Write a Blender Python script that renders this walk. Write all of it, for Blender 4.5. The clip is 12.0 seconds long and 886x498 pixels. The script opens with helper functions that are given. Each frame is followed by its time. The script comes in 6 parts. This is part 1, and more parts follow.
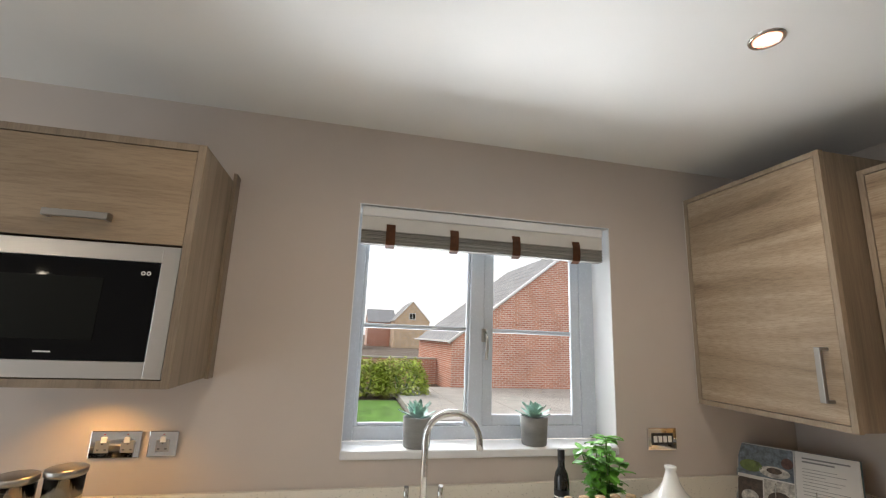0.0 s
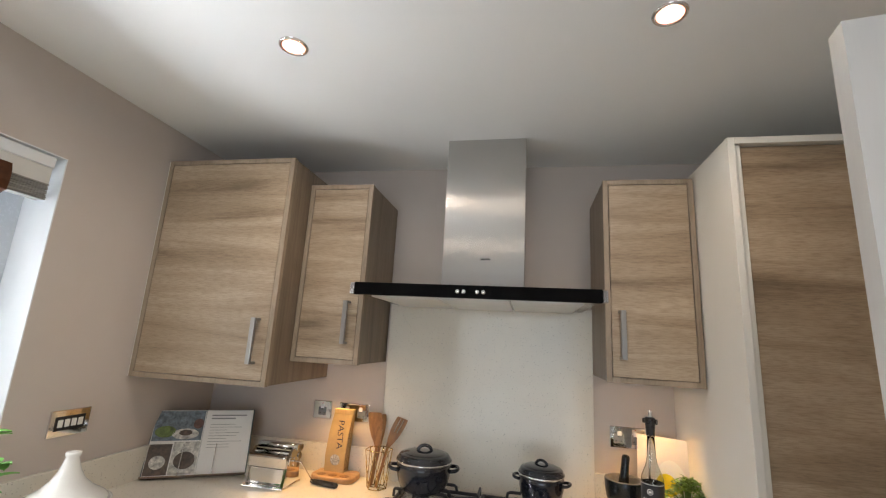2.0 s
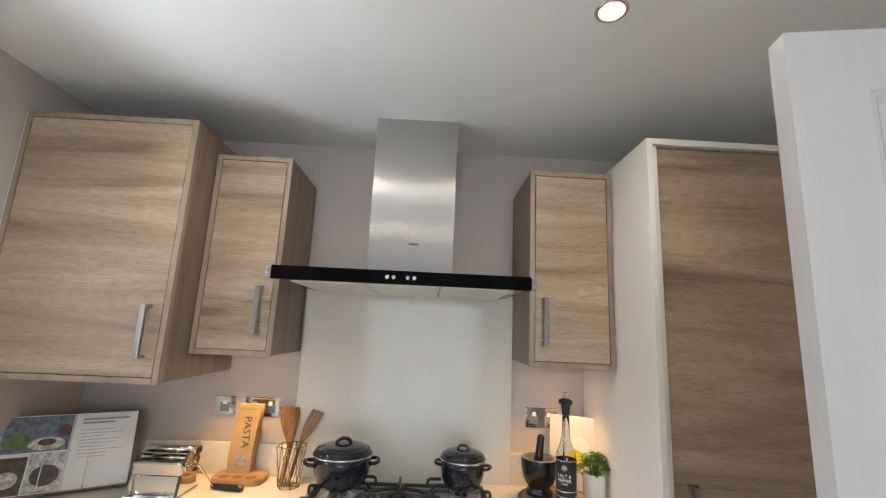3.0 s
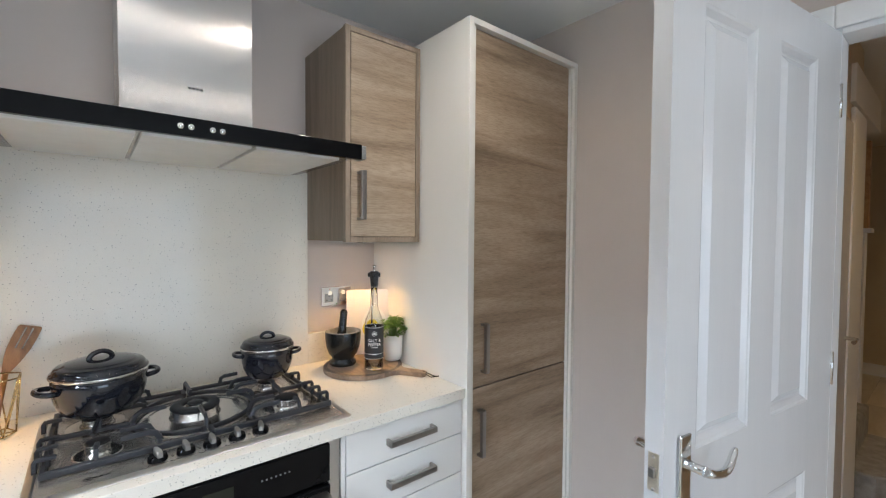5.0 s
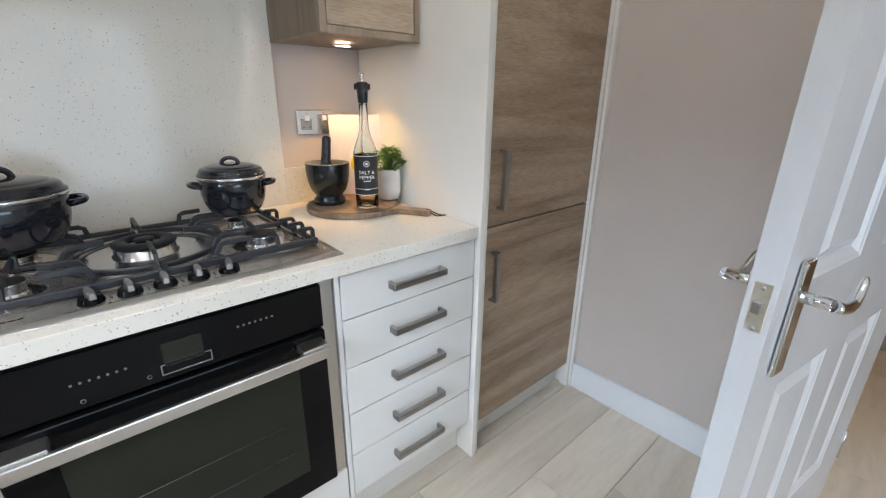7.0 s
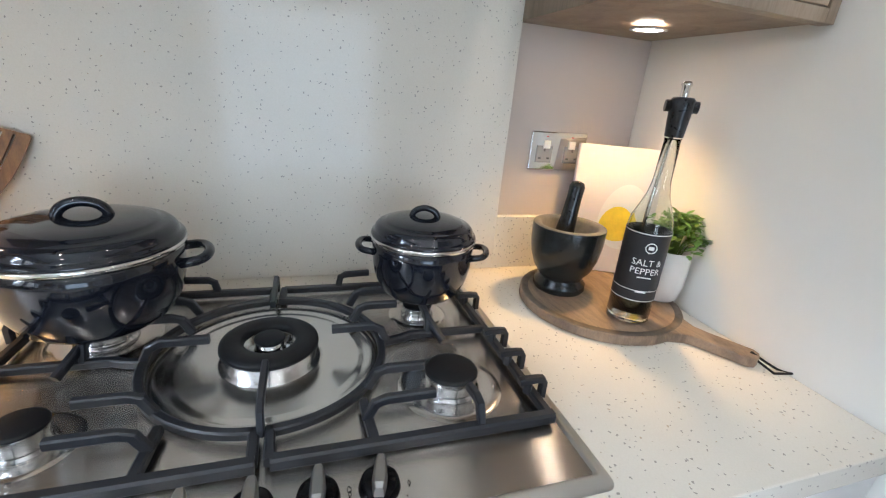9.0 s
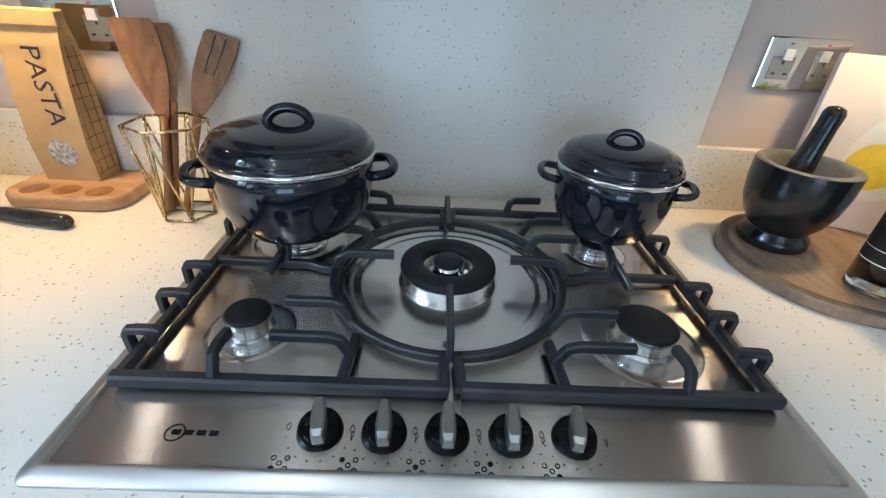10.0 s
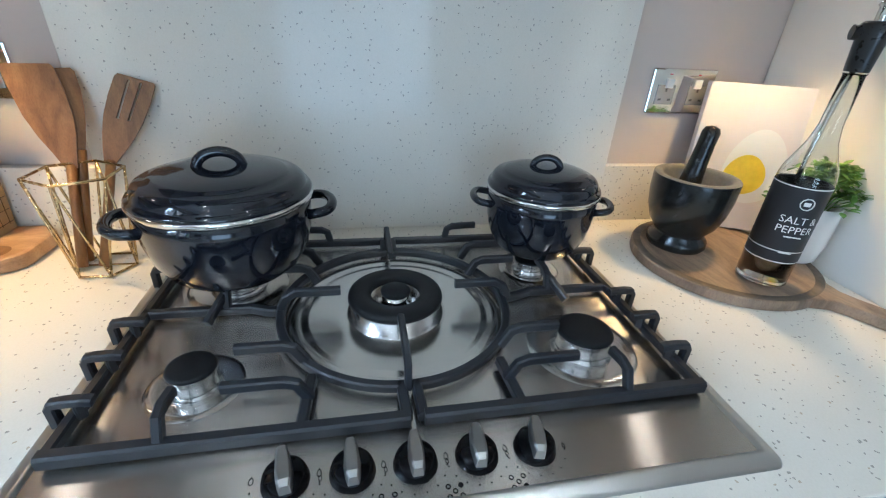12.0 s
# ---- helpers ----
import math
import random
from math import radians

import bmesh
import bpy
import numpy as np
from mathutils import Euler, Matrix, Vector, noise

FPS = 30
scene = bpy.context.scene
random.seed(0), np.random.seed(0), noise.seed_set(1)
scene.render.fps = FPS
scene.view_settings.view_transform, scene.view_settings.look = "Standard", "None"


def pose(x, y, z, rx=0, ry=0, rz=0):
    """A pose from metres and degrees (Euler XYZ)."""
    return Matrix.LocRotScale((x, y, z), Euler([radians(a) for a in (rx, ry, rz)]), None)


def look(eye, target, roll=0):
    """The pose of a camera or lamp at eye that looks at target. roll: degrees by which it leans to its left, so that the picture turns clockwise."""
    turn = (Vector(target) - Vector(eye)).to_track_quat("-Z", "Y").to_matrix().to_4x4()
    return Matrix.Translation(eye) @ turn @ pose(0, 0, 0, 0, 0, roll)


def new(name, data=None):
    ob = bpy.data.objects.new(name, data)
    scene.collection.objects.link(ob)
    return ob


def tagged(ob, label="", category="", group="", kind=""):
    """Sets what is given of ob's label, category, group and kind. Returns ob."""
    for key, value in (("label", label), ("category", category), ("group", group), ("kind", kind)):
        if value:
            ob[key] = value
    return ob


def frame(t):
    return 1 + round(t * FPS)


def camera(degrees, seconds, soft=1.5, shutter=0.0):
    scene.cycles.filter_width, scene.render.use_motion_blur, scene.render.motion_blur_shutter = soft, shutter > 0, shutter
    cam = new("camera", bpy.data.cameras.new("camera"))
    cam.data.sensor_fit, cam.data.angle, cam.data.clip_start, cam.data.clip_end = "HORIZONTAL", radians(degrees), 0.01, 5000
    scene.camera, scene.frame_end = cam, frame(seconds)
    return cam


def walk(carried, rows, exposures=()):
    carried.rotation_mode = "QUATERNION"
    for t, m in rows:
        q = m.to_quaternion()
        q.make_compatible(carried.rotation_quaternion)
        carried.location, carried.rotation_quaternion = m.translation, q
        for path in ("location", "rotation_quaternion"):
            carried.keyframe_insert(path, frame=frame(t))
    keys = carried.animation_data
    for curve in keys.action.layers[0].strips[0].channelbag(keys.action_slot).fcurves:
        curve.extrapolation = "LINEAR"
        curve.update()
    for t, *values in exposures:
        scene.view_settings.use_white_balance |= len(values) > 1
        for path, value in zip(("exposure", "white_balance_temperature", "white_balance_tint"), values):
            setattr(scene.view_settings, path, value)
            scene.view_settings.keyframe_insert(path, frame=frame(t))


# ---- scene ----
cam = camera(92.1, 12.0, soft=1.2)
PATH = [
    (0, (-2.132, -0.279, 1.591), (-1.715, 1.635, 1.994), 2.3),
    (0.5, (-2.09, -0.162, 1.583), (-1.024, 1.482, 1.981), 1.5),
    (1, (-2.098, -0.136, 1.581), (-0.522, 1.031, 1.975), 2.0),
    (1.5, (-2.107, -0.147, 1.562), (-0.273, 0.54, 1.972), 3.3),
    (2, (-2.114, -0.181, 1.561), (-0.198, 0.212, 1.978), 3.3),
    (2.5, (-2.11, -0.163, 1.564), (-0.163, 0.067, 1.959), 3.0),
    (4.5, (-1.813, 0.227, 1.536), (-0.154, -0.88, 1.69), 0.7),
    (5, (-1.818, 0.247, 1.468), (-0.275, -1.023, 1.408), 0.4),
    (5.5, (-1.807, 0.242, 1.394), (-0.336, -1.079, 1.095), 0.2),
    (6, (-1.782, 0.23, 1.324), (-0.348, -1.07, 0.823), 0.2),
    (6.5, (-1.681, 0.19, 1.274), (-0.276, -1.084, 0.639), 0.7),
    (8.5, (-1.056, -0.1, 1.308), (0.553, -1.09, 0.652), 3.5),
    (9, (-0.897, -0.051, 1.303), (0.879, -0.654, 0.61), 5.1),
    (9.5, (-0.835, -0.008, 1.287), (0.983, -0.089, 0.458), 4.0),
    (10, (-0.825, 0.032, 1.279), (0.875, -0.029, 0.227), 3.7),
    (10.5, (-0.82, 0.047, 1.276), (0.821, -0.088, 0.141), 3.9),
    (11, (-0.807, 0.054, 1.275), (0.835, -0.094, 0.143), 3.8),
    (11.5, (-0.811, 0.055, 1.28), (0.861, -0.14, 0.2), 3.8),
    (12, (-0.837, 0.051, 1.293), (0.89, -0.324, 0.356), 3.5),
]
# the phone's own exposure and white balance drift as it pans from the window to the hob
LOOKS = [(0.0, -0.62, 6700, 11), (1.0, -0.60, 6550, 11), (1.5, -0.42, 6500, 11), (2.5, -0.16, 6300, 11), (4.5, 0.05, 5750, 9), (6.5, 0.06, 5750, 9), (8.5, 0.12, 5500, 8), (9.0, 0.12, 5500, 8), (9.5, -0.06, 4900, 3), (10.5, -0.14, 4950, 4), (12.0, -0.06, 4850, 2)]
walk(cam, [(t, look(eye, target, roll)) for t, eye, target, roll in PATH], LOOKS)

# ---- world and light ----
world = bpy.data.worlds.new("overcast_sky")
scene.world = world
world.use_nodes = True
wn = world.node_tree.nodes
sky = wn.new("ShaderNodeTexSky")
sky.sky_type, sky.sun_disc = "NISHITA", False
sky.sun_elevation, sky.sun_rotation = radians(38), radians(-60)
sky.air_density, sky.dust_density, sky.ozone_density = 1.0, 6.0, 1.0
wash = wn.new("ShaderNodeMixRGB")
wash.inputs[0].default_value = 0.55
wash.inputs[2].default_value = (21.0, 21.3, 21.8, 1)
world.node_tree.links.new(sky.outputs[0], wash.inputs[1])
world.node_tree.links.new(wash.outputs[0], wn["Background"].inputs[0])
wn["Background"].inputs[1].default_value = 0.15


def lamp(name, kind, m, energy, colour, **more):
    data = bpy.data.lights.new(name, kind)
    data.energy, data.color = energy, colour
    for key, value in more.items():
        if key == "angle":
            data.angle = value
        elif key == "radius":
            data.shadow_soft_size = value
        elif key == "spot":
            data.spot_size, data.spot_blend = value
        elif key == "size":
            data.shape, data.size, data.size_y = "RECTANGLE", value[0], value[1]
    ob = new(name, data)
    ob.matrix_world = m
    return ob


W_GLAZE = -5.13
WARM = (1.0, 0.54, 0.16)
lamp("sun", "SUN", look((-8, 14, 12), (0, 0, 0)), 2.2, (1, 0.97, 0.92), angle=radians(20))
# daylight that the sky and the pale paving send in at the kitchen window
lamp("window_daylight", "AREA", look((-1.53, 7.0, 4.45), (-1.4, 1.0, 1.3)), 980, (0.78, 0.89, 1.0), size=(6.0, 2.3))
lamp("window_daylight_low", "AREA", look((-1.53, 3.3, -0.02), (-1.53, 0.9, 2.1)), 290, (0.86, 0.93, 1.0), size=(2.4, 1.0))
# daylight from the glazed doors at the dining end
lamp("dining_daylight", "AREA", look((W_GLAZE, 0, 1.1), (0, 0, 1.0)), 44, (0.78, 0.90, 1.0), size=(1.8, 1.95))


# ---- materials ----
def nodes_of(name):
    m = bpy.data.materials.new(name)
    m.use_nodes = True
    return m, m.node_tree.nodes, m.node_tree.links, m.node_tree.nodes["Principled BSDF"]


def coords(nd, ln, scale=(1, 1, 1), rot=(0, 0, 0), shuffle=True):
    tc = nd.new("ShaderNodeTexCoord")
    mp = nd.new("ShaderNodeMapping")
    mp.inputs["Scale"].default_value = scale
    mp.inputs["Rotation"].default_value = rot
    ln.new(tc.outputs["Object"], mp.inputs["Vector"])
    if shuffle:
        oi = nd.new("ShaderNodeObjectInfo")
        mul = nd.new("ShaderNodeMath")
        mul.operation = "MULTIPLY"
        mul.inputs[1].default_value = 23.0
        ln.new(oi.outputs["Random"], mul.inputs[0])
        ln.new(mul.outputs[0], mp.inputs["Location"])
    return mp.outputs["Vector"]


def noise_tex(nd, ln, vec, scale, detail=4, rough=0.55):
    n = nd.new("ShaderNodeTexNoise")
    n.inputs["Scale"].default_value, n.inputs["Detail"].default_value, n.inputs["Roughness"].default_value = scale, detail, rough
    ln.new(vec, n.inputs["Vector"])
    return n.outputs["Fac"]


def ramp(nd, ln, fac, stops):
    r = nd.new("ShaderNodeValToRGB")
    els = r.color_ramp.elements
    while len(els) < len(stops):
        els.new(0.5)
    for e, (p, c) in zip(els, stops):
        e.position, e.color = p, (*c, 1) if len(c) == 3 else c
    ln.new(fac, r.inputs["Fac"])
    return r.outputs["Color"]


def mix(nd, ln, fac, a, b, blend="MIX"):
    m = nd.new("ShaderNodeMixRGB")
    m.blend_type = blend
    for k, v in ((0, fac), (1, a), (2, b)):
        if hasattr(v, "links"):
            ln.new(v, m.inputs[k])
        elif k == 0:
            m.inputs[0].default_value = v
        else:
            m.inputs[k].default_value = (*v, 1)
    return m.outputs[0]


def bump(nd, ln, b, height, strength=0.1, dist=0.002):
    n = nd.new("ShaderNodeBump")
    n.inputs["Strength"].default_value, n.inputs["Distance"].default_value = strength, dist
    ln.new(height, n.inputs["Height"])
    ln.new(n.outputs[0], b.inputs["Normal"])


def surface(name, colour, rough=0.5, metal=0.0, vary=0.08, scale=6, fine=120, stretch=(1, 1, 1), bumps=0.08, coat=0.0, rough_vary=0.1, emit=None, spec=0.5):
    """A plain surface with two scales of variation in colour, gloss and relief."""
    m, nd, ln, b = nodes_of(name)
    v = coords(nd, ln, stretch)
    big, small = noise_tex(nd, ln, v, scale), noise_tex(nd, ln, v, fine, 3)
    lo = tuple(c * (1 - vary) for c in colour)
    hi = tuple(min(1, c * (1 + vary)) for c in colour)
    c1 = ramp(nd, ln, big, [(0.3, lo), (0.7, hi)])
    c2 = ramp(nd, ln, small, [(0.3, (1 - vary, ) * 3), (0.7, (1, 1, 1))])
    ln.new(mix(nd, ln, 0.6, c1, c2, "MULTIPLY"), b.inputs["Base Color"])
    r = ramp(nd, ln, small, [(0.3, (max(0, rough - rough_vary * 0.5), ) * 3), (0.7, (min(1, rough + rough_vary * 0.5), ) * 3)])
    ln.new(r, b.inputs["Roughness"])
    b.inputs["Metallic"].default_value = metal
    b.inputs["Coat Weight"].default_value = coat
    b.inputs["Specular IOR Level"].default_value = spec
    if bumps:
        bump(nd, ln, b, small, bumps, 0.001)
    if emit:
        b.inputs["Emission Color"].default_value = (*emit[0], 1)
        b.inputs["Emission Strength"].default_value = emit[1]
    return m


def wood(name, light, mid, dark, grain=(3, 0.5, 16), rough=0.45, fine=9, bumps=0.06, each=0.0, streak=(0.74, 0.71, 0.68)):
    """Streaky timber; grain: how fast it changes along x, y and z."""
    m, nd, ln, b = nodes_of(name)
    v = coords(nd, ln, grain)
    wide = noise_tex(nd, ln, v, 1.0, 6, 0.58)
    wide.node.inputs["Distortion"].default_value = 0.9
    v2 = coords(nd, ln, tuple(g * 2.2 for g in grain))
    thin = noise_tex(nd, ln, v2, fine, 5, 0.7)
    c = ramp(nd, ln, wide, [(0.30, dark), (0.45, mid), (0.62, light)])
    c2 = ramp(nd, ln, thin, [(0.34, streak), (0.56, (1, 1, 1))])
    col = mix(nd, ln, 0.75, c, c2, "MULTIPLY")
    if each:
        oi = nd.new("ShaderNodeObjectInfo")
        col = mix(nd, ln, 1.0, col, ramp(nd, ln, oi.outputs["Random"], [(0.0, (1 - each, ) * 3), (1.0, (1, 1, 1))]), "MULTIPLY")
    ln.new(col, b.inputs["Base Color"])
    b.inputs["Roughness"].default_value = rough
    bump(nd, ln, b, thin, bumps, 0.001)
    return m


def stone(name, base, fleck_a, fleck_b, rough=0.09):
    """Polished quartz with sparse dark and brown flecks."""
    m, nd, ln, b = nodes_of(name)
    v = coords(nd, ln, shuffle=False)
    cloud = noise_tex(nd, ln, v, 5, 3)
    col = ramp(nd, ln, cloud, [(0.3, tuple(c * 0.95 for c in base)), (0.7, base)])
    grit = noise_tex(nd, ln, v, 420, 2)
    col = mix(nd, ln, 0.5, col, ramp(nd, ln, grit, [(0.35, (0.93, 0.925, 0.91)), (0.6, (1, 1, 1))]), "MULTIPLY")
    for scale, size, share, tint in ((150, 0.235, 0.77, fleck_a), (110, 0.18, 0.85, fleck_b)):
        vo = nd.new("ShaderNodeTexVoronoi")
        vo.inputs["Scale"].default_value = scale
        warp = nd.new("ShaderNodeMixRGB")
        warp.blend_type = "ADD"
        warp.inputs[0].default_value = 0.006
        wob = nd.new("ShaderNodeTexNoise")
        wob.inputs["Scale"].default_value = 260
        ln.new(v, wob.inputs["Vector"])
        ln.new(v, warp.inputs[1])
        ln.new(wob.outputs["Color"], warp.inputs[2])
        ln.new(warp.outputs[0], vo.inputs["Vector"])
        near = nd.new("ShaderNodeMath")
        near.operation = "LESS_THAN"
        near.inputs[1].default_value = size
        ln.new(vo.outputs["Distance"], near.inputs[0])
        sep = nd.new("ShaderNodeSeparateColor")
        ln.new(vo.outputs["Color"], sep.inputs[0])
        few = nd.new("ShaderNodeMath")
        few.operation = "GREATER_THAN"
        few.inputs[1].default_value = share
        ln.new(sep.outputs[0], few.inputs[0])
        both = nd.new("ShaderNodeMath")
        both.operation = "MULTIPLY"
        ln.new(near.outputs[0], both.inputs[0])
        ln.new(few.outputs[0], both.inputs[1])
        soft = nd.new("ShaderNodeMath")
        soft.operation = "MULTIPLY"
        soft.inputs[1].default_value = 0.70
        ln.new(both.outputs[0], soft.inputs[0])
        col = mix(nd, ln, soft.outputs[0], col, tint)
    ln.new(col, b.inputs["Base Color"])
    b.inputs["Roughness"].default_value = rough
    b.inputs["Specular IOR Level"].default_value = 0.30
    return m


def steel(name, stretch, rough=0.28, colour=(0.55, 0.54, 0.525), strength=0.012, aniso=None):
    """Brushed metal; aniso: the axis round which its highlights spread."""
    m, nd, ln, b = nodes_of(name)
    v = coords(nd, ln, stretch)
    line = noise_tex(nd, ln, v, 60, 3)
    patch = noise_tex(nd, ln, v, 0.6, 2)
    ln.new(mix(nd, ln, 0.5, ramp(nd, ln, line, [(0.3, tuple(c * 0.99 for c in colour)), (0.7, colour)]), ramp(nd, ln, patch, [(0.3, (0.94, 0.94, 0.94)), (0.7, (1, 1, 1))]), "MULTIPLY"), b.inputs["Base Color"])
    b.inputs["Roughness"].default_value = rough
    b.inputs["Metallic"].default_value = 1.0
    if aniso:
        b.inputs["Anisotropic"].default_value = 0.98
        tn = nd.new("ShaderNodeTangent")
        tn.direction_type, tn.axis = "RADIAL", aniso
        ln.new(tn.outputs[0], b.inputs["Tangent"])
    if strength:
        bump(nd, ln, b, line, strength, 0.0003)
    return m


def glass(name, tint=(1, 1, 1), rough=0.0):
    m, nd, ln, b = nodes_of(name)
    b.inputs["Base Color"].default_value = (*tint, 1)
    b.inputs["Roughness"].default_value = rough
    b.inputs["Transmission Weight"].default_value = 1.0
    b.inputs["IOR"].default_value = 1.45
    return m


def glow(name, colour, strength):
    m, nd, ln, b = nodes_of(name)
    b.inputs["Base Color"].default_value = (*colour, 1)
    b.inputs["Emission Color"].default_value = (*colour, 1)
    b.inputs["Emission Strength"].default_value = strength
    return m


def bricks(name, a, c, joint):
    m, nd, ln, b = nodes_of(name)
    v = coords(nd, ln, rot=(radians(90), 0, 0), shuffle=False)
    t = nd.new("ShaderNodeTexBrick")
    t.inputs["Scale"].default_value = 1.0
    t.inputs["Brick Width"].default_value, t.inputs["Row Height"].default_value, t.inputs["Mortar Size"].default_value = 0.225, 0.075, 0.011
    t.inputs["Color1"].default_value, t.inputs["Color2"].default_value, t.inputs["Mortar"].default_value = (*a, 1), (*c, 1), (*joint, 1)
    ln.new(v, t.inputs["Vector"])
    n = noise_tex(nd, ln, v, 1.2, 5)
    ln.new(mix(nd, ln, 0.7, t.outputs["Color"], ramp(nd, ln, n, [(0.3, (0.75, 0.72, 0.7)), (0.7, (1.1, 1.05, 1.0))]), "MULTIPLY"), b.inputs["Base Color"])
    b.inputs["Roughness"].default_value = 0.9
    bump(nd, ln, b, t.outputs["Fac"], -0.3, 0.008)
    return m


M_WALL = surface("taupe_wall_paint", (0.56, 0.495, 0.448), 0.75, vary=0.03, scale=2, fine=350, bumps=0.05)
M_CEIL = surface("white_ceiling_paint", (0.81, 0.80, 0.775), 0.8, vary=0.02, scale=1.5, fine=300, bumps=0.04)
M_TRIM = surface("white_gloss_trim", (0.77, 0.78, 0.79), 0.3, vary=0.015, fine=20, bumps=0.01, rough_vary=0.04)
# white plastic, with the frame's grey-blue shade mixed into its base colour
M_UPVC = surface("shade_tinted_white_upvc", (0.58, 0.625, 0.69), 0.25, vary=0.02, bumps=0.01)
M_DOOR = surface("white_satin_door_paint", (0.60, 0.60, 0.60), 0.17, vary=0.02, scale=2, fine=30, stretch=(8, 8, 0.6), bumps=0.12)
M_CREAM = surface("cream_gloss_panel", (0.78, 0.755, 0.70), 0.25, vary=0.012, scale=1.5, fine=8, bumps=0.0, rough_vary=0.03)
M_OAK = wood("driftwood_oak_front", (0.47, 0.365, 0.258), (0.355, 0.263, 0.175), (0.20, 0.14, 0.088), (3, 0.85, 10), fine=13, bumps=0.10, streak=(0.62, 0.58, 0.54))
# upright-grain side wood, its tone cut by a fifth to carry the sides' shade
M_OAKV = wood("driftwood_oak_shaded_side", (0.29, 0.222, 0.158), (0.235, 0.176, 0.122), (0.17, 0.125, 0.085), (14, 14, 0.7))
M_EDGE = wood("driftwood_oak_edge", (0.38, 0.295, 0.215), (0.31, 0.24, 0.17), (0.23, 0.17, 0.12), (8, 8, 1.0))
M_STONE = stone("speckled_quartz", (0.79, 0.75, 0.665), (0.22, 0.205, 0.18), (0.44, 0.34, 0.22))
M_STEEL = surface("brushed_steel", (0.60, 0.58, 0.55), 0.30, 1.0, vary=0.03, scale=2, fine=900, bumps=0.0, rough_vary=0.03)
M_STEELH = steel("brushed_steel_hood", (12, 12, 0.3), 0.25, strength=0, aniso="Z")
M_HOB = steel("brushed_steel_hob", (14, 0.3, 1), 0.25, (0.63, 0.61, 0.58), strength=0.05, aniso="Y")
M_CHROME = surface("polished_chrome", (0.75, 0.75, 0.74), 0.06, 1.0, vary=0.02, bumps=0.0, rough_vary=0.04)
M_NICKEL = steel("brushed_nickel_handle", (60, 60, 60), 0.28, (0.39, 0.37, 0.345), 0)
M_BLACK = surface("black_glass", (0.004, 0.004, 0.0045), 0.05, vary=0.05, bumps=0.0, rough_vary=0.03, spec=0.13)
M_GREYGLASS = surface("oven_window_glass", (0.022, 0.024, 0.017), 0.07, vary=0.12, scale=3, bumps=0.0, rough_vary=0.03, spec=0.16)
M_IRON = surface("cast_iron", (0.013, 0.015, 0.020), 0.42, vary=0.2, scale=30, fine=500, bumps=0.12, spec=0.6)
M_ENAMEL = surface("black_enamel", (0.009, 0.011, 0.017), 0.08, vary=0.15, scale=14, bumps=0.0, coat=0.25, rough_vary=0.04)
M_PLASTIC = surface("black_plastic", (0.015, 0.015, 0.016), 0.3, vary=0.1, bumps=0.03)
M_TILE = wood("wood_effect_floor_tile", (0.76, 0.69, 0.585), (0.68, 0.605, 0.50), (0.59, 0.515, 0.415), (6, 0.9, 3), 0.38, 5, 0.02, 0.24, (0.90, 0.89, 0.88))
M_GROUT = surface("grey_grout", (0.33, 0.30, 0.26), 0.85)
M_PLINTH = surface("cream_plinth", (0.70, 0.68, 0.63), 0.3, vary=0.02)
M_GLASS = glass("clear_glass")
M_BULB = glow("lit_lamp", (1.0, 0.74, 0.52), 30.0)
M_DOWNBULB = glow("lit_downlight_bulb", (1.0, 0.80, 0.60), 120.0)
# pink emission that paints the halo round each downlight bulb
M_HALO = glow("painted_lamp_halo", (1.0, 0.44, 0.34), 2.2)
M_SMALLBULB = glow("lit_pendant_bulb", (1.0, 0.88, 0.72), 110.0)


# ---- helpers for meshes ----
def box(bm, lo, hi, bevel=0.0, seg=2):
    lo, hi = Vector(lo), Vector(hi)
    made = bmesh.ops.create_cube(bm, size=1.0, matrix=Matrix.Translation((lo + hi) / 2) @ Matrix.Diagonal((*(hi - lo), 1)))
    if bevel:
        edges = {e for v in made["verts"] for e in v.link_edges}
        bmesh.ops.bevel(bm, geom=list(edges), offset=bevel, segments=seg, affect="EDGES", profile=0.5)
    return bm


def boxes(*items, bevel=0.0, seg=2):
    bm = bmesh.new()
    for lo, hi in items:
        box(bm, lo, hi, bevel, seg)
    return bm


def lathe(profile, centre, segs=40, m=None):
    """A turned body from (radius, height) pairs, upright at centre."""
    bm = bmesh.new()
    rings = []
    for r, z in profile:
        if r < 1e-5:
            rings.append([bm.verts.new((0, 0, z))])
        else:
            rings.append([bm.verts.new((r * math.cos(2 * math.pi * k / segs), r * math.sin(2 * math.pi * k / segs), z)) for k in range(segs)])
    for a, b in zip(rings, rings[1:]):
        for k in range(segs):
            q = [a[k % len(a)], a[(k + 1) % len(a)], b[(k + 1) % len(b)], b[k % len(b)]]
            q = [v for i, v in enumerate(q) if v not in q[:i]]
            if len(q) > 2:
                bm.faces.new(q)
    for f in bm.faces:
        f.smooth = True
    bmesh.ops.transform(bm, matrix=Matrix.Translation(centre) @ (m or Matrix()), verts=bm.verts)
    bmesh.ops.recalc_face_normals(bm, faces=bm.faces)
    return bm


